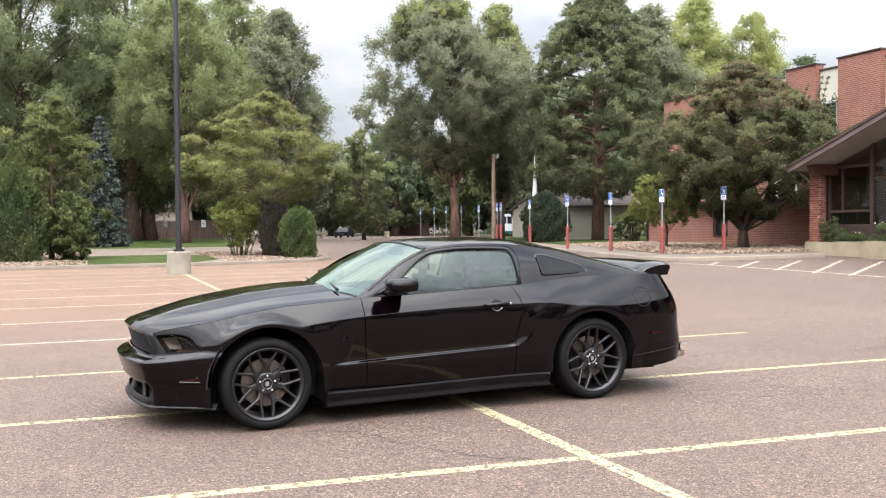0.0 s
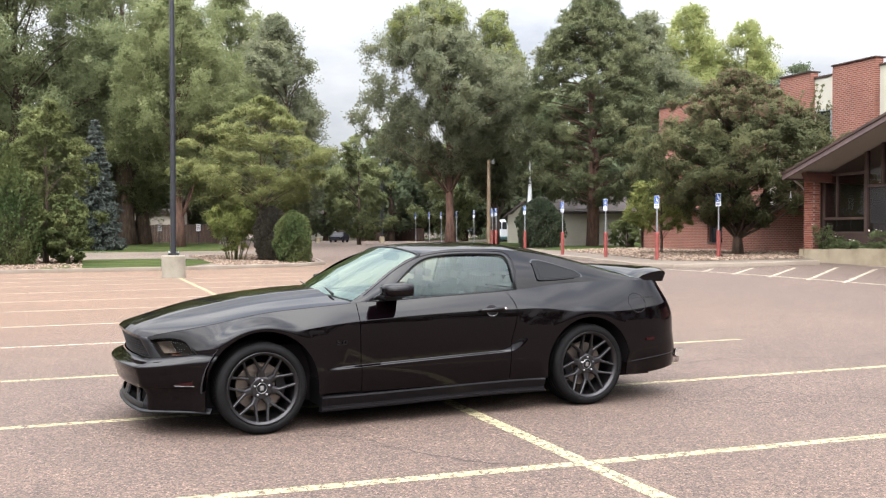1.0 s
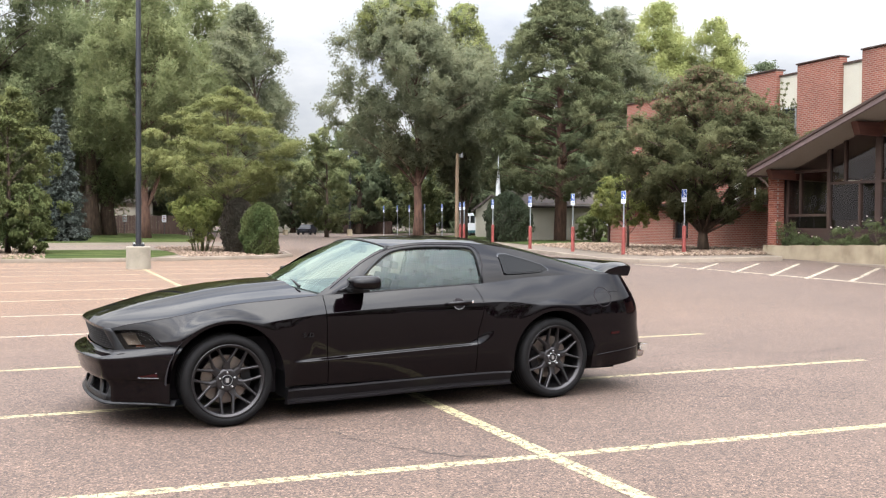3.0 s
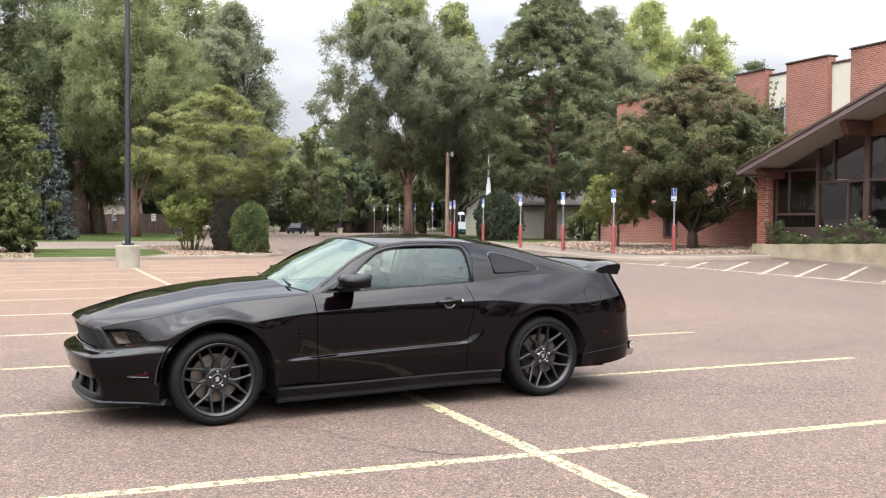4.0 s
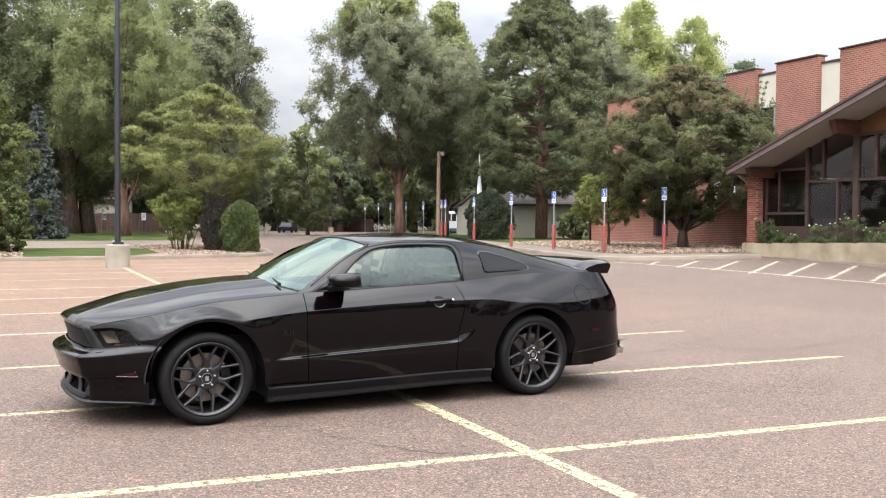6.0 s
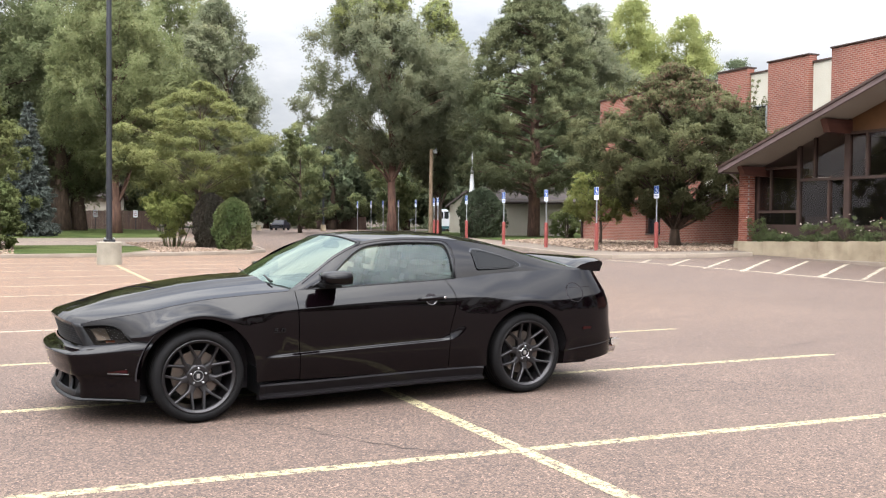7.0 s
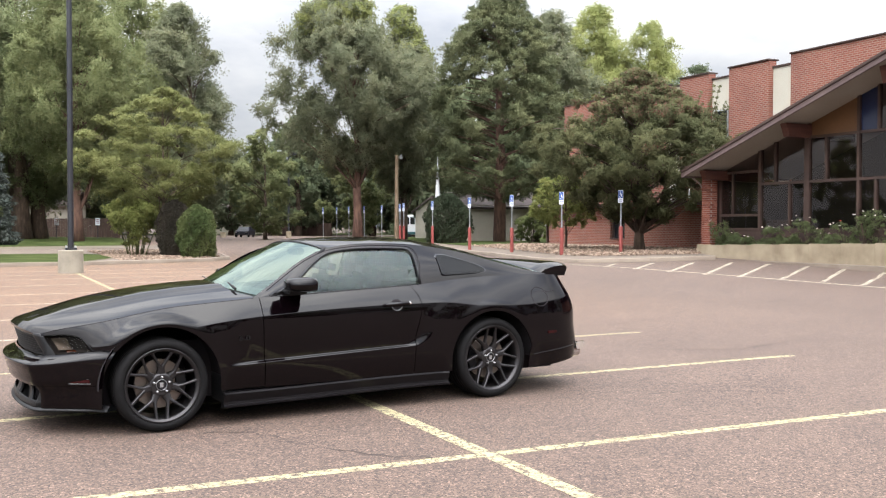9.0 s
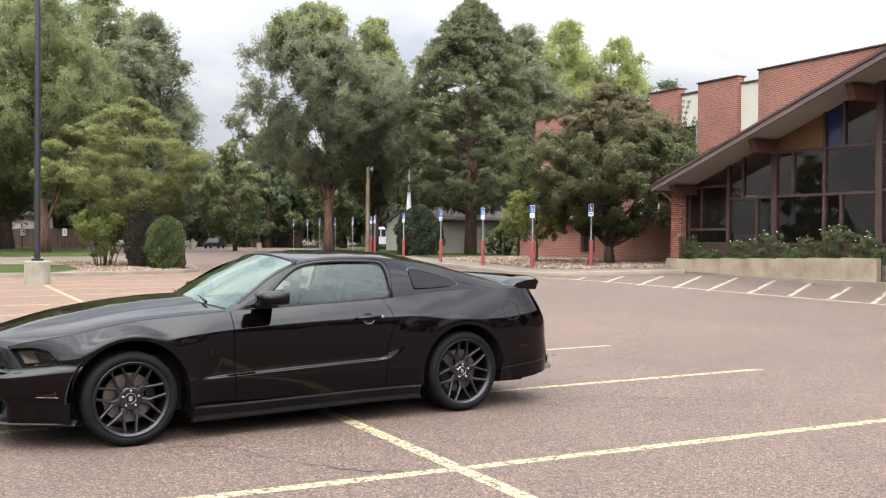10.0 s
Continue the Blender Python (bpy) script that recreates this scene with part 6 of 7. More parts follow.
# bonnet
bonnet_mid = curve((-0.82, 0.733), (-0.78, 0.752), (-0.69, 0.784), (-0.48, 0.838), (-0.26, 0.884), (-0.04, 0.922), (0.19, 0.95), (0.42, 0.968), (0.7, 0.98))
pts = []
for i in range(51):
    u = i / 50
    row = []
    for j in range(-28, 29):
        v = abs(j) / 28
        x0 = -0.815 + 0.105 * v ** 3.0
        x = x0 + u * (0.56 + 0.145 * v ** 2.2 - x0)
        zc, ze = bonnet_mid(x), crest(x)
        z = zc + (ze - zc) * v ** 2.1
        z += 0.016 * (1 - smooth(0.40, 0.52, v)) * smooth(-0.78, -0.3, x) - 0.010 * smooth(0.50, 0.62, v) * (1 - smooth(0.62, 0.98, v)) * smooth(-0.8, -0.2, x)
        if u < 0.03:
            z -= 0.014 * (1 - u / 0.03) ** 2
        yc = flank(max(x, -0.71), crest(max(x, -0.71)))
        row.append((x, math.copysign(v * (yc - 0.003), j), z))
    pts.append(row)
panel("bonnet", pts, both=False, thick=0.01)
Shape().grid([[(x, y, z), (x + 0.003, y, z - 0.012), (x + 0.02, y, z - 0.026), (x + 0.06, y * 0.98, z - 0.03)] for x, y, z in pts[0]]).make("bonnet_lip", gloss_black, coupe, soft=True)
# shut line between the bonnet and each wing
for sd in (-1, 1):
    Shape().tube([(row[0][0], sd * (abs(row[0][1]) + 0.0015), row[0][2] - 0.0005) for row in pts[1:-1]], 0.0028, 5).make("bonnet_gap", void_black, coupe)
# cowl and wipers
Shape().grid([[(0.54 + 0.16 * abs(t) ** 2.2 + k * 0.05, 0.79 * t, 0.945 - 0.045 * t * t - 0.03 * (k == 0) + 0.012 * (k == 2)) for k in range(3)] for t in np.linspace(-1, 1, 25)]).make("cowl", satin_black, coupe, soft=True)
for y0, y1 in ((-0.55, 0.05), (0.0, 0.52)):
    Shape().tube([(0.60 + 0.1 * y0 * y0, y0, 0.955), (0.66, (y0 + y1) / 2, 0.99), (0.69, y1, 1.0)], [0.009, 0.006, 0.004], 6).make("wiper", satin_black, coupe)

# greenhouse
quarter_glass = material("dark_quarter_glass", (0.007, 0.007, 0.007), 0.08, spec=0.10)
rail_z = curve((0.66, 0.90), (0.72, 0.925), (0.9, 1.04), (1.1, 1.165), (1.3, 1.246), (1.5, 1.280), (1.75, 1.291), (2.0, 1.286), (2.3, 1.256), (2.6, 1.203), (2.9, 1.125), (3.15, 1.06), (3.42, 1.006))
rail_y = curve((0.66, 0.80), (0.72, 0.785), (0.9, 0.735), (1.1, 0.68), (1.3, 0.63), (1.6, 0.605), (2.0, 0.60), (2.4, 0.605), (2.8, 0.645), (3.1, 0.70), (3.42, 0.795))
win_z = curve((0.84, 0.915), (1.02, 1.008), (1.20, 1.145), (1.32, 1.210), (1.50, 1.242), (1.74, 1.252), (1.95, 1.247), (2.03, 1.241), (2.06, 1.229), (2.078, 1.205), (2.085, 1.17))
roof_z = curve((1.20, 1.288), (1.35, 1.314), (1.5, 1.328), (1.9, 1.338), (2.2, 1.326), (2.48, 1.293), (2.75, 1.242), (3.0, 1.178), (3.27, 1.105), (3.44, 1.058))


def cabin(x, z, out=0.0):
    """Half the cabin's width at height z."""
    yb, zb, yr, zr = flank(x, crest(x)) - 0.004, crest(x), rail_y(x), rail_z(x)
    s = min(1.0, max(0.0, (z - zb) / max(0.02, zr - zb)))
    return yb + (yr - yb) * s + 0.022 * math.sin(math.pi * s) * smooth(0.02, 0.2, zr - zb) + out


pts = [[(x, cabin(x, z), z) for z in rise(max(crest(x) - 0.004, min(win_z(x), rail_z(x) - 0.01) if x > 0.84 else crest(x) - 0.004), rail_z(x), 8)] for x in spread([0.67, 2.04], 0.03)[:-1] + [2.04, 2.05, 2.06, 2.07, 2.078, 2.085]]
panel("roof_rail", pts)
pts = [[(x, cabin(x, z), z) for z in rise(crest(x) - 0.004, rail_z(x), 8)] for x in [2.0855] + spread([2.11, 3.42], 0.04)]
panel("rear_pillar", pts)
pts = [[(x, cabin(x, z, -0.012), z) for z in rise(crest(x) - 0.01, win_z(x) + 0.004, 10)] for x in spread([0.86, 2.04], 0.04)[:-1] + [2.04, 2.05, 2.06, 2.07, 2.08, 2.088]]
panel("side_window", pts, side_glass, "greenish side window", 0.0)
# dark seals round the side window
for s in (-1, 1):
    line = [(x, s * cabin(x, win_z(x), 0.001), win_z(x)) for x in spread([0.86, 2.0], 0.05) + [2.03, 2.05, 2.065, 2.077]] + [(x, s * cabin(x, z, 0.001), z) for x, z in ((2.085, 1.19), (2.088, 1.16), (2.088, 1.12), (2.086, 1.05), (2.084, 0.965))]
    Shape().tube(line, 0.012, 6).make("window_seal", satin_black, coupe, soft=True)
    Shape().tube([(x, s * (cabin(x, crest(x)) - 0.002), crest(x) + 0.002) for x in spread([0.86, 2.045], 0.08)], 0.009, 6).make("belt_seal", satin_black, coupe, soft=True)
    # seam of the door frame under the roof, and the black corner piece that carries the mirror
    Shape().tube([(x, s * cabin(x, rail_z(x) - 0.018, 0.0005), rail_z(x) - 0.018) for x in spread([0.79, 2.06], 0.04)] + [(x, s * cabin(x, z, 0.0005), z) for x, z in ((2.10, 1.243), (2.122, 1.20), (2.12, 1.10), (2.06, 0.975))], 0.0035, 5).make("door_frame_seam", void_black, coupe, soft=True)
    Shape().grid([[(x, s * cabin(x, z, 0.003), z) for z in rise(crest(x) - 0.002, max(crest(x) + 0.004, win_z(x) + 0.004), 6)] for x in spread([0.80, 1.058], 0.03)]).make("mirror_sail", skirt_black, coupe, "black corner piece at the mirror")
    # triangular quarter window with a raised rim
    tri = [(2.288, 1.035), (2.283, 1.18), (2.305, 1.197), (2.37, 1.195), (2.54, 1.15), (2.70, 1.098), (2.745, 1.066), (2.74, 1.045), (2.66, 1.033), (2.46, 1.024), (2.31, 1.022)]
    tri = [(x + 0.006, z + 0.002) for x, z in tri]
    cen = (2.47, 1.10)
    inner = [(cen[0] + (x - cen[0]) * 0.95, cen[1] + (z - cen[1]) * 0.92) for x, z in tri]
    rim_pts = [[(x, s * cabin(x, z, o), z) for (x, z), o in ((a, 0.0), (a, 0.001), (b, 0.0014), (b, 0.0))] for a, b in zip(tri + tri[:1], inner + inner[:1])]
    Shape().grid(rim_pts).make("quarter_window_rim", gloss_black, coupe, soft=False)
    sx_, sz_ = (cabin(2.6, 1.1) - cabin(2.35, 1.1)) / 0.25, (cabin(2.45, 1.15) - cabin(2.45, 1.05)) / 0.10
    vs = [(x, s * (cabin(*cen, 0.006) + sx_ * (x - cen[0]) + sz_ * (z - cen[1])), z) for x, z in inner]
    pane = Shape().add(vs, [tuple(range(len(vs)))]).make("quarter_window", quarter_glass, coupe, "dark quarter window with a pale inner line")
    mid = Vector((sum(p[0] for p in vs), sum(p[1] for p in vs), sum(p[2] for p in vs))) / len(vs)
    Shape().tube([mid + (Vector(p) - mid) * 0.84 + Vector((0, s * 0.001, 0)) for p in vs + vs[:1]], 0.0014, 5).make("pane_line", badge_grey, pane)

pts = [[(x, v * rail_y(x), rail_z(x) + (roof_z(x) - rail_z(x)) * (1 - abs(v) ** 2.2)) for v in np.linspace(-1, 1, 33)] for x in spread([1.26, 2.50], 0.05)]
for i, row in enumerate(pts):
    pts[i] = [(x + (0.06 * v * v if i == 0 else 0), y, z + (0.012 * v * v if i == 0 else 0)) for (x, y, z), v in zip(row, np.linspace(-1, 1, 33))]
panel("roof", pts, both=False)
pts = [[(x, v * (rail_y(x) - 0.02), rail_z(x) + (roof_z(x) - rail_z(x)) * (1 - abs(v) ** 2.2) - 0.004) for v in np.linspace(-1, 1, 25)] for x in spread([2.504, 3.40], 0.06)]
panel("rear_window", pts, side_glass, "tinted rear window", 0.0, both=False)
pts = []
for k in np.linspace(0, 1, 15):
    row = []
    for v in np.linspace(-1, 1, 31):
        a = Vector((0.575 + 0.155 * abs(v) ** 2.2, v * 0.765, 0.962 - 0.05 * v * v))
        zt = rail_z(1.27) + (roof_z(1.27) - rail_z(1.27)) * (1 - abs(v) ** 2.2)
        b = Vector((1.265 + 0.05 * v * v, v * 0.625, zt + 0.008 * v * v))
        p = a.lerp(b, k) + Vector((-0.3, 0, 0.5)) * 0.028 * math.sin(math.pi * k) * (1 - 0.6 * v * v)
        row.append(tuple(p))
    pts.append(row)
panel("windscreen", pts, screen_glass, "clear raked windscreen", 0.0, both=False)
for s in (0, -1):
    Shape().tube([row[s] for row in pts], 0.014, 6).make("windscreen_seal", satin_black, coupe, soft=True)
Shape().tube([pts[-1][i] for i in range(31)], 0.009, 6).make("header_seal", satin_black, coupe, soft=True)

# boot lid and spoiler
pts = []
for k in np.linspace(0, 1, 10):
    row = []
    for v in np.linspace(-1, 1, 31):
        x = 3.42 + (tail(0.99) - 0.01 - 3.42 - 0.10 * abs(v) ** 3) * k
        y = v * (flank(min(x, 3.6), crest(min(x, 3.6))) - 0.002) * (1 - 0.03 * k)
        row.append((x, y, crest(x) + 0.036 * (1 - v * v) * (1 - 0.5 * k)))
    pts.append(row)
panel("boot_lid", pts, both=False)
sp = Shape()
rows = []
for v in np.linspace(-1, 1, 41):
    y = 0.72 * v
    x0 = 3.335 + 0.085 * (1 - v * v)
    prof = [(0.0, 0.030), (0.06, 0.066), (0.16, 0.092), (0.25, 0.100), (0.292, 0.093), (0.302, 0.074), (0.292, 0.040), (0.24, 0.046), (0.175, 0.052), (0.12, 0.048), (0.06, 0.034), (0.0, 0.024)]
    fall = 0.030 * max(0.0, (abs(v) - 0.70) / 0.30) ** 2.0
    deep = smooth(0.86, 0.97, abs(v))
    rows.append([(x0 + a - (0.02 * deep if k == 6 else 0.0), y, 1.014 + h - fall - (max(0.0, h + 0.022 - fall) * deep if 5 < k < 11 else 0.0)) for k, (a, h) in enumerate(prof)])
sp.grid(rows)
sp.add(rows[0], [tuple(range(12))]).add(rows[-1], [tuple(reversed(range(12)))])
sp.make("spoiler", car_paint, coupe, "black rear spoiler", True)
for s in (-1, 1):
    Shape().box(3.44, 3.60, s * 0.62 - 0.025, s * 0.62 + 0.025, 0.99, 1.07, cut=0.012).make("spoiler_foot", car_paint, coupe, soft=False)

# skirts, sills
for s in (-1, 1):
    rows = []
    for x in spread([0.425, 2.285], 0.05):
        w = flank(x, 0.28)
        lo = 0.022 * (1 - smooth(0.6, 2.2, x))
        rows.append([(x, s * (w - 0.03), 0.262 - lo), (x, s * (w - 0.002), 0.256 - lo), (x, s * (w + 0.002), 0.244 - lo), (x, s * (w - 0.020), 0.186 - lo), (x, s * (w - 0.018), 0.170 - lo), (x, s * (w + 0.006), 0.160 - lo), (x, s * (w + 0.004), 0.150 - lo), (x, s * (w - 0.10), 0.136 - lo)])
    Shape().grid(rows).add(rows[0], [tuple(range(8))]).add(rows[-1], [tuple(reversed(range(8)))]).make("side_skirt", skirt_black, coupe, "satin black side skirt")
    Shape().box(0.425, 0.45, s * 0.74 - 0.14, s * 0.74 + 0.14, 0.155, 0.36, cut=0.006).make("mud_flap", satin_black, coupe)
# underbody and wheel housings, with their shade put into a near-black colour
Shape().box(-0.62, 3.55, -0.60, 0.60, 0.17, 0.60).box(0.46, 2.26, -0.84, 0.84, 0.17, 0.5).box(-0.60, -0.42, -0.60, 0.60, 0.2, 0.52).box(3.16, 3.5, -0.66, 0.66, 0.26, 0.8).make("underbody", void_black, coupe, "shadowed underbody")
for xc in (0.0, BASE):
    for s in (-1, 1):
        rows = [[(xc + 0.43 * math.sin(a), s * y, R_TYRE + 0.43 * math.cos(a)) for y in (0.55, 0.905)] for a in np.linspace(-1.6, 1.6, 25)]
        Shape().grid(rows).make("wheel_housing", void_black, coupe)
Shape().box(0.45, 0.72, -0.76, 0.76, 0.55, 0.88).make("bulkhead", void_black, coupe)

# mirrors
for s in (-1, 1):
    m = Shape()
    rows = []
    for k, (dx, sy, sz) in enumerate(((-0.135, 0.02, 0.015), (-0.125, 0.085, 0.038), (-0.06, 0.105, 0.05), (0.02, 0.108, 0.053), (0.07, 0.10, 0.05), (0.075, 0.09, 0.042))):
        ring_ = []
        for a in np.linspace(0, math.tau, 21):
            ca, sa = math.cos(a), math.sin(a)
            e = 0.6
            ring_.append((1.0 + dx + (0.1 if s > 0 else 0.0), s * (0.99 + sy * math.copysign(abs(ca) ** e, ca)), 1.0 + sz * math.copysign(abs(sa) ** e, sa)))
        rows.append(ring_)
    m.grid(rows).add(rows[-1][:-1], [tuple(range(20))]).add(rows[0][:-1], [tuple(reversed(range(20)))])
    mir = m.make("door_mirror", car_paint, coupe, "black door mirror", True)
    Shape().box(0.90, 1.06, s * 0.86 - 0.08, s * 0.86 + 0.06, 0.925, 0.962, cut=0.012).make("mirror_arm", satin_black, mir)
    # handle with its lock; the cup's shade is a flat black patch, its glint a pale arc
    cup = Shape()
    hx, hz = 1.822, 0.815
    cup.grid([[(hx + q * 0.055 * math.cos(a), s * (flank(hx + q * 0.055 * math.cos(a), hz - 0.008 + q * 0.045 * math.sin(a)) + 0.002), hz - 0.008 + q * 0.045 * math.sin(a)) for q in (0.02, 0.35, 0.7, 1.0)] for a in np.linspace(0, math.tau, 25)]).make("handle_cup", void_black, coupe)
    Shape().tube([(hx + 0.046 * math.cos(a), s * (flank(hx + 0.046 * math.cos(a), hz - 0.010 + 0.038 * math.sin(a)) + 0.003), hz - 0.010 + 0.038 * math.sin(a)) for a in np.linspace(math.pi * 1.1, math.pi * 1.9, 12)], 0.003, 5).make("cup_rim", badge_light, coupe)
    h = Shape().tube([(hx - 0.115, s * (flank(hx, hz) + 0.004), hz - 0.006), (hx - 0.09, s * (flank(hx, hz) + 0.03), hz), (hx, s * (flank(hx, hz) + 0.04), hz + 0.004), (hx + 0.09, s * (flank(hx, hz) + 0.03), hz + 0.006), (hx + 0.12, s * (flank(hx, hz) + 0.004), hz + 0.006)], [0.013, 0.017, 0.018, 0.017, 0.013], 10)
    hd = h.make("door_handle", car_paint, coupe, soft=True)
    Shape().lathe([(0.0, 0.004), (0.009, 0.004), (0.011, 0.0)], 12, pose(hx + 0.10, s * (flank(hx, hz) + 0.042), hz + 0.008, 0, 0, 0 if s < 0 else 180)).make("lock", chrome, hd)
    # fuel flap: a thin round seam and a trim line
    if s < 0:
        fx, fz = 3.204, 0.826
        rows = [[(fx + (0.084 + d) * math.cos(a), s * (flank(fx + 0.078 * math.cos(a), fz + 0.078 * math.sin(a)) + o), fz + (0.078 + d) * math.sin(a)) for d, o in ((-0.004, 0.0), (-0.003, 0.0012), (0.003, 0.0012), (0.004, 0.0))] for a in np.linspace(0, math.tau, 41)]
        Shape().grid(rows).make("fuel_flap_seam", void_black, coupe, "round fuel flap seam")
        Shape().tube([(x, s * (flank(x, 0.868) + 0.0005), 0.862 + 0.03 * (x - 3.08)) for x in spread([3.08, 3.38], 0.03)], 0.0022, 5).make("body_seam", void_black, coupe)
    Shape().tube([(x, s * (flank(x, 0.34 + 0.06 * (x - 3.1)) + 0.0005), 0.34 + 0.09 * (x - 3.1)) for x in spread([3.12, 3.60], 0.03)], 0.0025, 5).make("rear_bumper_seam", badge_grey, coupe)
    # displacement badge on the wing, in three plain figures
    bx, bz = 0.53, 0.606
    for txt in ("5.0",):
        cu = bpy.data.curves.new("badge_text", "FONT")
        cu.body, cu.size, cu.extrude = txt, 0.058, 0.002
        tmp = bpy.data.objects.new("badge_text", cu)
        me = bpy.data.meshes.new_from_object(tmp)
        bpy.data.objects.remove(tmp)
        me.materials.append(badge_grey)
        b = new("engine_badge", me)
        b.parent = coupe
        b["label"] = "dark metal engine badge reading 5.0"
        b.matrix_basis = pose(bx if s < 0 else bx + 0.11, s * (flank(bx, bz) + 0.004), bz, 90, 0, 0 if s < 0 else 180) @ Matrix.Diagonal((1.25, 0.8, 1, 1))

# tail: lamp strips, exhausts
Shape().grid([[(tail(z) + 0.003, y, z) for z in (0.62, 0.70, 0.80)] for y in np.linspace(-0.3, 0.3, 7)]).make("tail_panel", gloss_black, coupe)
for s in (-1, 1):
    for k in range(3):
        y = s * (0.33 + 0.085 * k)
        Shape().box(-0.02, 0.012, -0.03, 0.03, -0.09, 0.07, cut=0.008).make("tail_lamp", red_lens, coupe, "dark red tail lamp").matrix_basis = pose(tail(0.72) - 0.012 - 0.02 * k, y - s * 0.06, 0.70)
    Shape().lathe([(0.047, 0.0), (0.055, 0.004), (0.055, -0.16), (0.047, -0.16), (0.047, 0.0)], 20, pose(3.80, s * 0.65, 0.305, 0, 0, 90)).make("exhaust_tip", chrome, coupe, "chrome exhaust tip", True)
    Shape().box(3.70, 3.80, s * 0.77 - 0.02, s * 0.77 + 0.02, 0.33, 0.40, cut=0.01).make("rear_reflector", chrome, coupe, "small bright rear corner reflector")

# interior
Shape().box(0.9, 2.9, -0.70, 0.70, 0.30, 0.42).make("cabin_floor", dash_mat, coupe)
Shape().box(0.74, 1.02, -0.72, 0.72, 0.55, 0.90, cut=0.05).make("dashboard", dash_mat, coupe, "dark dashboard")
Shape().grid([[(0.66 + 0.30 * k + 0.1 * abs(v) ** 2 * (1 - k), 0.74 * v, 0.925 - 0.03 * v * v + 0.02 * math.sin(k * 3.1)) for k in np.linspace(0, 1, 6)] for v in np.linspace(-1, 1, 13)]).make("dash_top", dash_mat, coupe, soft=True)
wheel_rows = [[((0.18 + 0.014 * math.cos(b)) * math.cos(a), (0.18 + 0.014 * math.cos(b)) * math.sin(a), 0.014 * math.sin(b)) for b in np.linspace(0, math.tau, 9)] for a in np.linspace(0, math.tau, 33)]
st = Shape().grid(wheel_rows)
for a in (0.2, 1.6, math.pi - 0.2):
    st.tube([(0, 0, 0), (0.18 * math.cos(a + math.pi), 0.18 * math.sin(a + math.pi), 0)], 0.013, 6)
st.make("steering_wheel", dash_mat, coupe, soft=True).matrix_basis = pose(1.12, -0.36, 0.86, 0, -65, 0)
for sx in (-0.36, 0.36):
    Shape().box(1.08, 1.61, sx - 0.25, sx + 0.25, 0.40, 0.58, cut=0.05).make("seat", seat_cloth, coupe)
    Shape().box(-0.09, 0.07, -0.25, 0.25, 0.0, 0.52, cut=0.06).make("seat_back", seat_cloth, coupe).matrix_basis = pose(1.585, sx, 0.50, 0, 18, 0)
    Shape().box(-0.075, 0.075, -0.15, 0.15, -0.02, 0.17, cut=0.065).make("head_rest", satin_black, coupe).matrix_basis = pose(1.735, sx, 1.0, 0, 10, 0)
    for d in (-0.05, 0.05):
        Shape().tube([(1.72, sx + d, 0.94), (1.735, sx + d, 1.03)], 0.007, 6).make("head_rest_post", dash_mat, coupe)
Shape().box(2.35, 2.55, -0.6, 0.6, 0.42, 0.92, cut=0.06).make("rear_seat", seat_cloth, coupe)
Shape().box(2.55, 3.30, -0.62, 0.62, 0.86, 0.93).make("parcel_shelf", dash_mat, coupe)
Shape().box(1.30, 1.36, -0.12, 0.12, 1.19, 1.25, cut=0.012).make("inner_mirror", dash_mat, coupe)
for s in (-1, 1):
    Shape().grid([[(x, s * (0.80 - 0.02), z) for z in (0.4, 0.9)] for x in (0.78, 2.3)]).make("door_card", dash_mat, coupe, thick=0.03)


# draw the nose out a little and lower the lamps: all front panels together
for ob in coupe.children:
    if ob.type == "MESH" and ob.matrix_basis == Matrix():
        for v in ob.data.vertices:
            if v.co.x < -0.40:
                k = 1 - smooth(-0.80, -0.40, v.co.x)
                v.co.x -= 0.034 * k
                v.co.z -= 0.012 * k * smooth(0.48, 0.55, v.co.z) * (1 - smooth(0.68, 0.74, v.co.z))


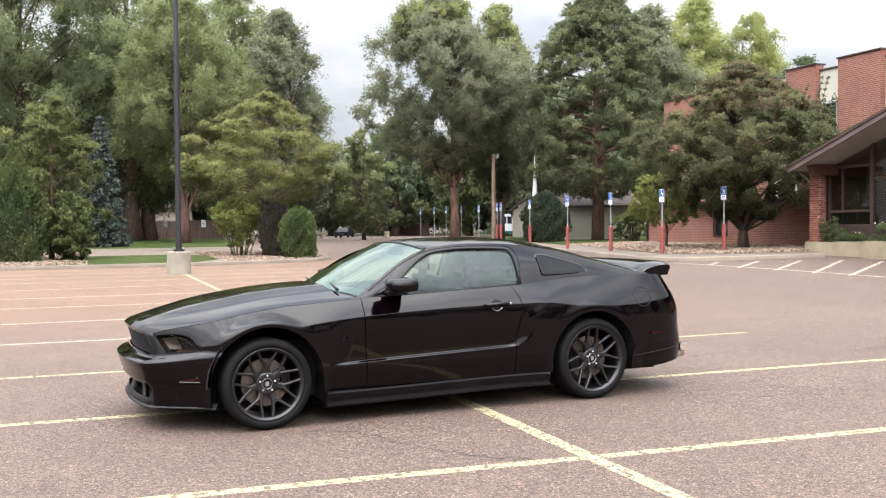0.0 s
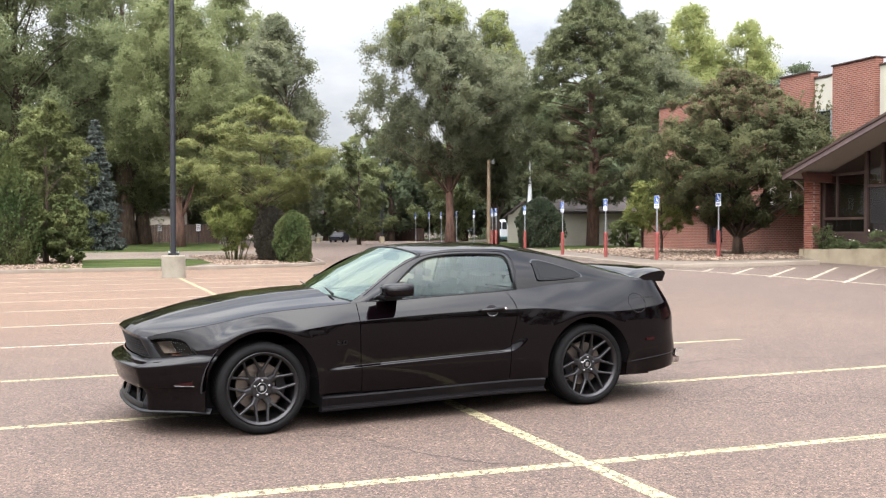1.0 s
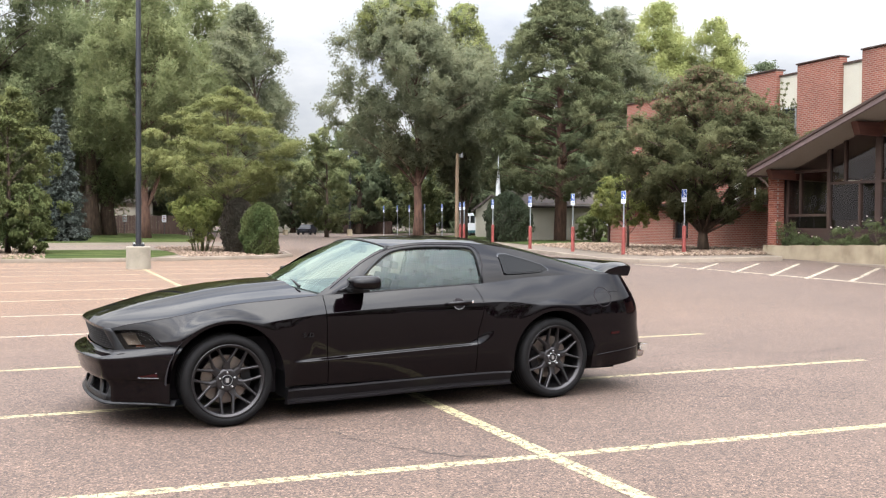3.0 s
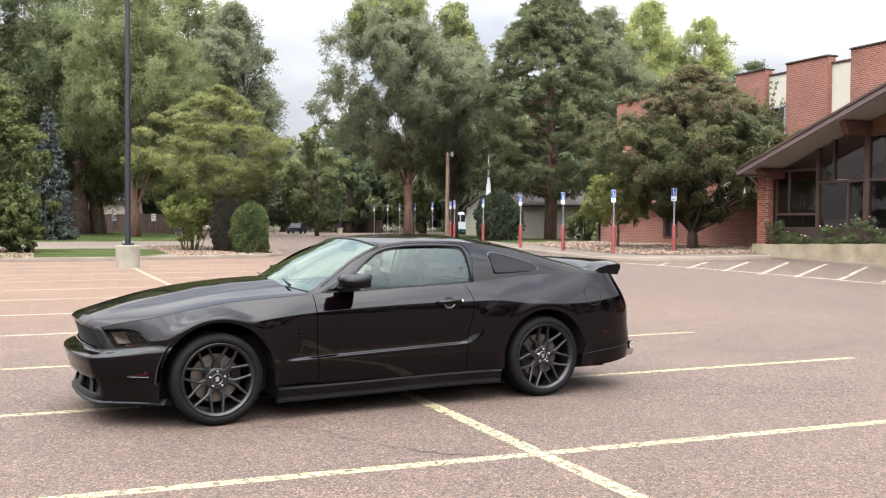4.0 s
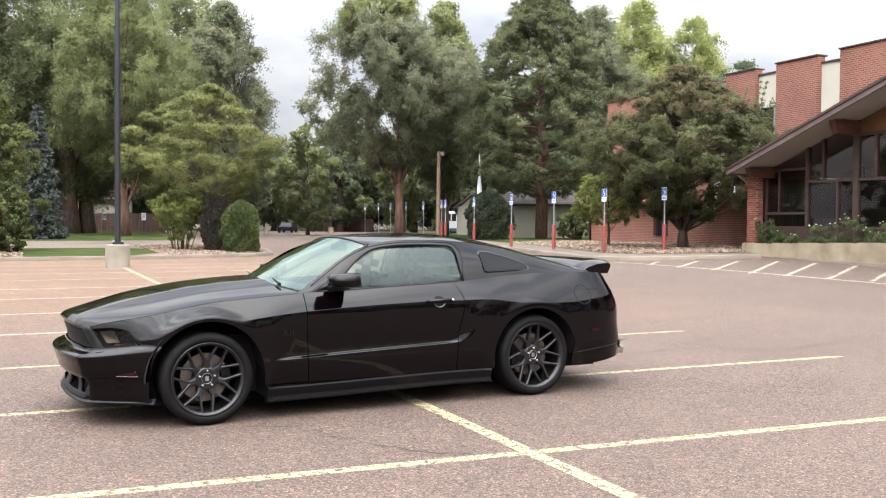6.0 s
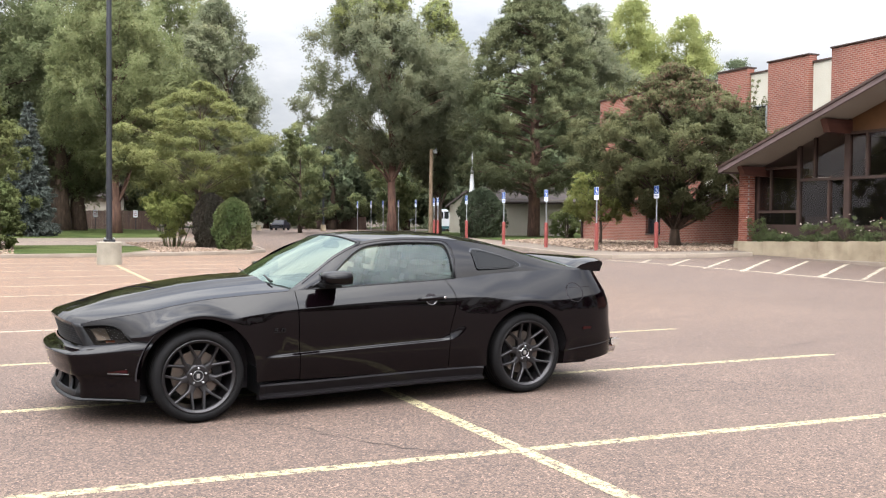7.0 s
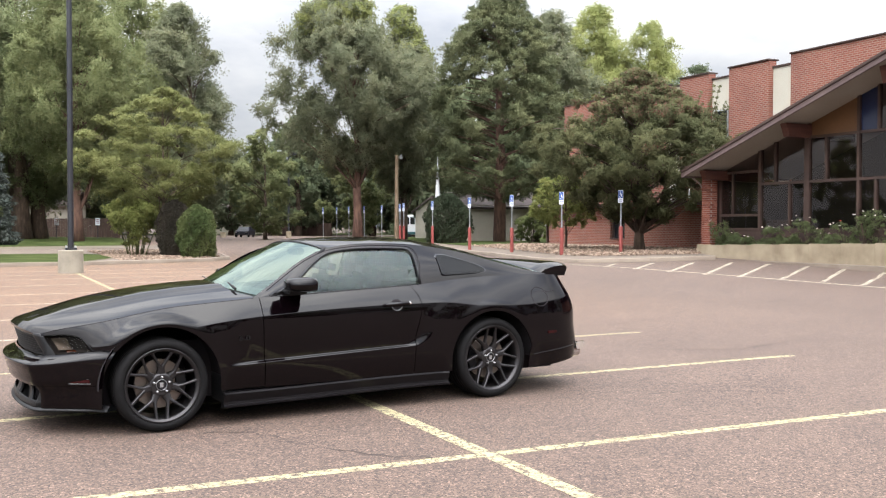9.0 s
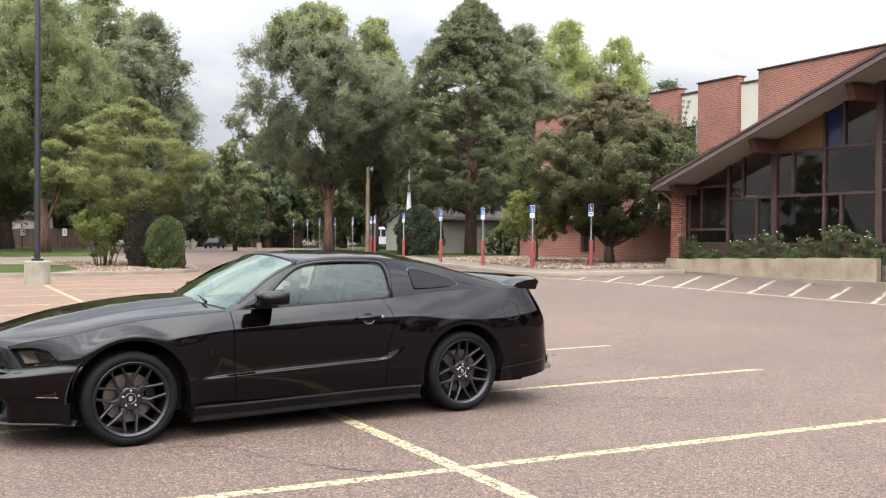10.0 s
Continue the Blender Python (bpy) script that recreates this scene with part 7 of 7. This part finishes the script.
# ---------------------------------------------------------------- wheels
def build_wheel(at, front):
    w = new("wheel")
    w.parent = coupe
    w.matrix_basis = at
    w["label"] = "dark gunmetal mesh wheel with a low-profile tyre"
    # tyre: low profile with a rounded shoulder and tread grooves; the outer face looks along -y
    wide = 1.005 if front else 1.035
    prof = [(0.265, 0.004), (0.277, 0.016), (0.295, 0.020), (0.312, 0.014), (0.325, 0.002), (0.3325, -0.016), (0.335, -0.035)]
    for k in range(4):
        y = -0.05 - 0.045 * k
        prof += [(0.335, y), (0.329, y - 0.003), (0.329, y - 0.009), (0.335, y - 0.012)]
    prof += [(0.335, -0.225), (0.325, -0.245), (0.29, -0.26), (0.255, -0.25)]
    Shape().lathe(prof, 72).make("tyre", rubber, w, "low-profile black tyre", True)
    rim = Shape().lathe([(0.266, -0.002), (0.266, 0.010), (0.259, 0.014), (0.253, 0.009), (0.250, 0.004), (0.243, 0.003), (0.240, -0.03), (0.236, -0.10), (0.236, -0.235), (0.258, -0.245)], 72)
    rim.make("rim", rim_paint, w, "dark gunmetal rim", True).scale = (wide, 1, wide)
    for i in range(7):
        for sg in (-1, 1):
            c = radians((-90 if front else 90) + 360 / 7 * i)
            path = [(0.050, c + sg * radians(25.7), -0.037, 0.034), (0.085, c + sg * radians(25.6), -0.034, 0.0325), (0.104, c + sg * radians(24.6), -0.032, 0.0265), (0.122, c + sg * radians(22.4), -0.029, 0.0170), (0.143, c + sg * radians(18.6), -0.025, 0.0126), (0.178, c + sg * radians(13.9), -0.018, 0.0106), (0.215, c + sg * radians(10.6), -0.010, 0.0102), (0.250, c + sg * radians(8.4), -0.002, 0.0125)]
            rows = []
            for r, a, y, hw in path:
                px, pz = r * math.cos(a), r * math.sin(a)
                tx, tz = -math.sin(a), math.cos(a)
                rows.append([(px - tx * hw, -y + 0.03, pz - tz * hw), (px - tx * hw * 0.8, -y + 0.002, pz - tz * hw * 0.8), (px - tx * hw * 0.35, -y - 0.002, pz - tz * hw * 0.35), (px + tx * hw * 0.35, -y - 0.002, pz + tz * hw * 0.35), (px + tx * hw * 0.8, -y + 0.002, pz + tz * hw * 0.8), (px + tx * hw, -y + 0.03, pz + tz * hw)])
            Shape().grid(rows).make("spoke", rim_paint, w, soft=False).scale = (wide, 1, wide)
    hub = Shape().lathe([(0.0, -0.034), (0.034, -0.034), (0.036, -0.036), (0.040, -0.036), (0.042, -0.030), (0.072, -0.030), (0.084, -0.036), (0.088, -0.06)], 40)
    hub.make("hub", rim_paint, w, soft=False)
    Shape().lathe([(0.0, -0.028), (0.026, -0.028), (0.029, -0.031), (0.031, -0.027), (0.033, -0.034)], 32).make("centre_cap", gloss_black, w, "black centre cap with a plain silver mark")
    Shape().lathe([(0.0345, -0.030), (0.0375, -0.026), (0.0405, -0.030)], 40).make("cap_ring", nut_steel, w)
    Shape().box(-0.012, 0.012, 0.0265, 0.028, -0.016, 0.016).make("cap_mark", nut_steel, w)
    for k in range(5):
        a = radians(90 + 72 * k)
        Shape().lathe([(0.0, -0.010), (0.006, -0.012), (0.0085, -0.018), (0.0085, -0.034)], 10, pose(0.057 * math.cos(a), 0, 0.057 * math.sin(a))).make("lug_nut", nut_steel, w, soft=True)
    # brake disc and caliper
    Shape().lathe([(0.06, -0.115), (0.075, -0.10), (0.09, -0.10), (0.092, -0.105), (0.176, -0.105), (0.176, -0.13), (0.06, -0.13)], 48).make("brake_disc", disc_steel, w, "bare steel brake disc")
    cal = Shape()
    rows = []
    for a in np.linspace(radians(-28), radians(28), 9):
        aa = a + (0 if front else math.pi)
        rows.append([(r * math.cos(aa), -y, r * math.sin(aa)) for r, y in ((0.115, -0.095), (0.12, -0.082), (0.185, -0.082), (0.195, -0.095), (0.195, -0.15), (0.115, -0.15))])
    cal.grid(rows).make("brake_caliper", badge_grey, w, "dark brake caliper")
    return w


# the rear tyres are a little taller
for xc, front, k in ((-0.006, True, 0.97), (BASE + 0.010, False, 0.995)):
    for side in (-1, 1):
        build_wheel(pose(xc, side * 0.900, 0.335 * k, 0, 0, 0 if side < 0 else 180) @ Matrix.Scale(k, 4), front)


# ---------------------------------------------------------------- distant parked car
suv = thing("parked_suv", "distant dark blue sport utility car parked across the street", "car", on_land(*(23.08, 89.47), -24, 0.0) @ Matrix.Diagonal((0.74, 1, 0.62, 1)))
suv_paint = material("dark_blue_car_paint", (0.005, 0.005, 0.008), 0.5, spec=0.08)
rows = []
for y, zb, zt, w in ((0.0, 0.42, 0.62, 0.80), (0.03, 0.35, 0.95, 0.90), (0.9, 0.35, 1.08, 0.93), (1.2, 0.35, 1.1, 0.94), (4.4, 0.35, 1.1, 0.94), (4.6, 0.4, 1.0, 0.9)):
    rows.append([(-w, y, zb), (-w, y, zt - 0.15), (-w * 0.93, y, zt), (w * 0.93, y, zt), (w, y, zt - 0.15), (w, y, zb)])
Shape().grid(rows).add(rows[0], [tuple(range(6))]).add(rows[-1], [tuple(range(6))]).make("body", suv_paint, suv, bevel=0.02)
rows = []
for y, zt, w in ((1.0, 1.08, 0.86), (1.6, 1.60, 0.72), (1.9, 1.68, 0.70), (4.1, 1.68, 0.70), (4.5, 1.08, 0.84)):
    rows.append([(-0.88, y, 1.05), (-w, y, zt - 0.02), (-w * 0.9, y, zt), (w * 0.9, y, zt), (w, y, zt - 0.02), (0.88, y, 1.05)])
Shape().grid(rows).make("cabin", suv_paint, suv)
Shape().add([(-0.74, 1.03, 1.12), (0.74, 1.03, 1.12), (0.62, 1.53, 1.56), (-0.62, 1.53, 1.56)], [(0, 1, 2, 3)]).make("windscreen", satin_black, suv, thick=0.01)
Shape().box(-0.45, 0.45, -0.02, 0.0, 0.6, 0.8).make("grille", black_metal, suv)
for s in (-1, 1):
    Shape().box(s * 0.68 - 0.14, s * 0.68 + 0.14, -0.01, 0.03, 0.70, 0.84, cut=0.02).make("headlight", chrome, suv)
    for y in (0.85, 3.7):
        Shape().lathe([(0.0, 0.10), (0.22, 0.10), (0.30, 0.11), (0.34, 0.06), (0.34, -0.1), (0.0, -0.1)], 20, pose(s * 0.84, y, 0.34, 0, 0, -90 * s)).make("wheel", rubber, suv)
Shape().box(-0.9, 0.9, -0.06, 0.02, 0.36, 0.56, cut=0.03).make("bumper", black_metal, suv)

# daylight passes the panes
for ob in list(bpy.data.objects):
    if ob.name.split(".")[0] in ("windscreen", "side_window", "rear_window", "headlamp_lens", "pane"):
        ob.visible_shadow = False
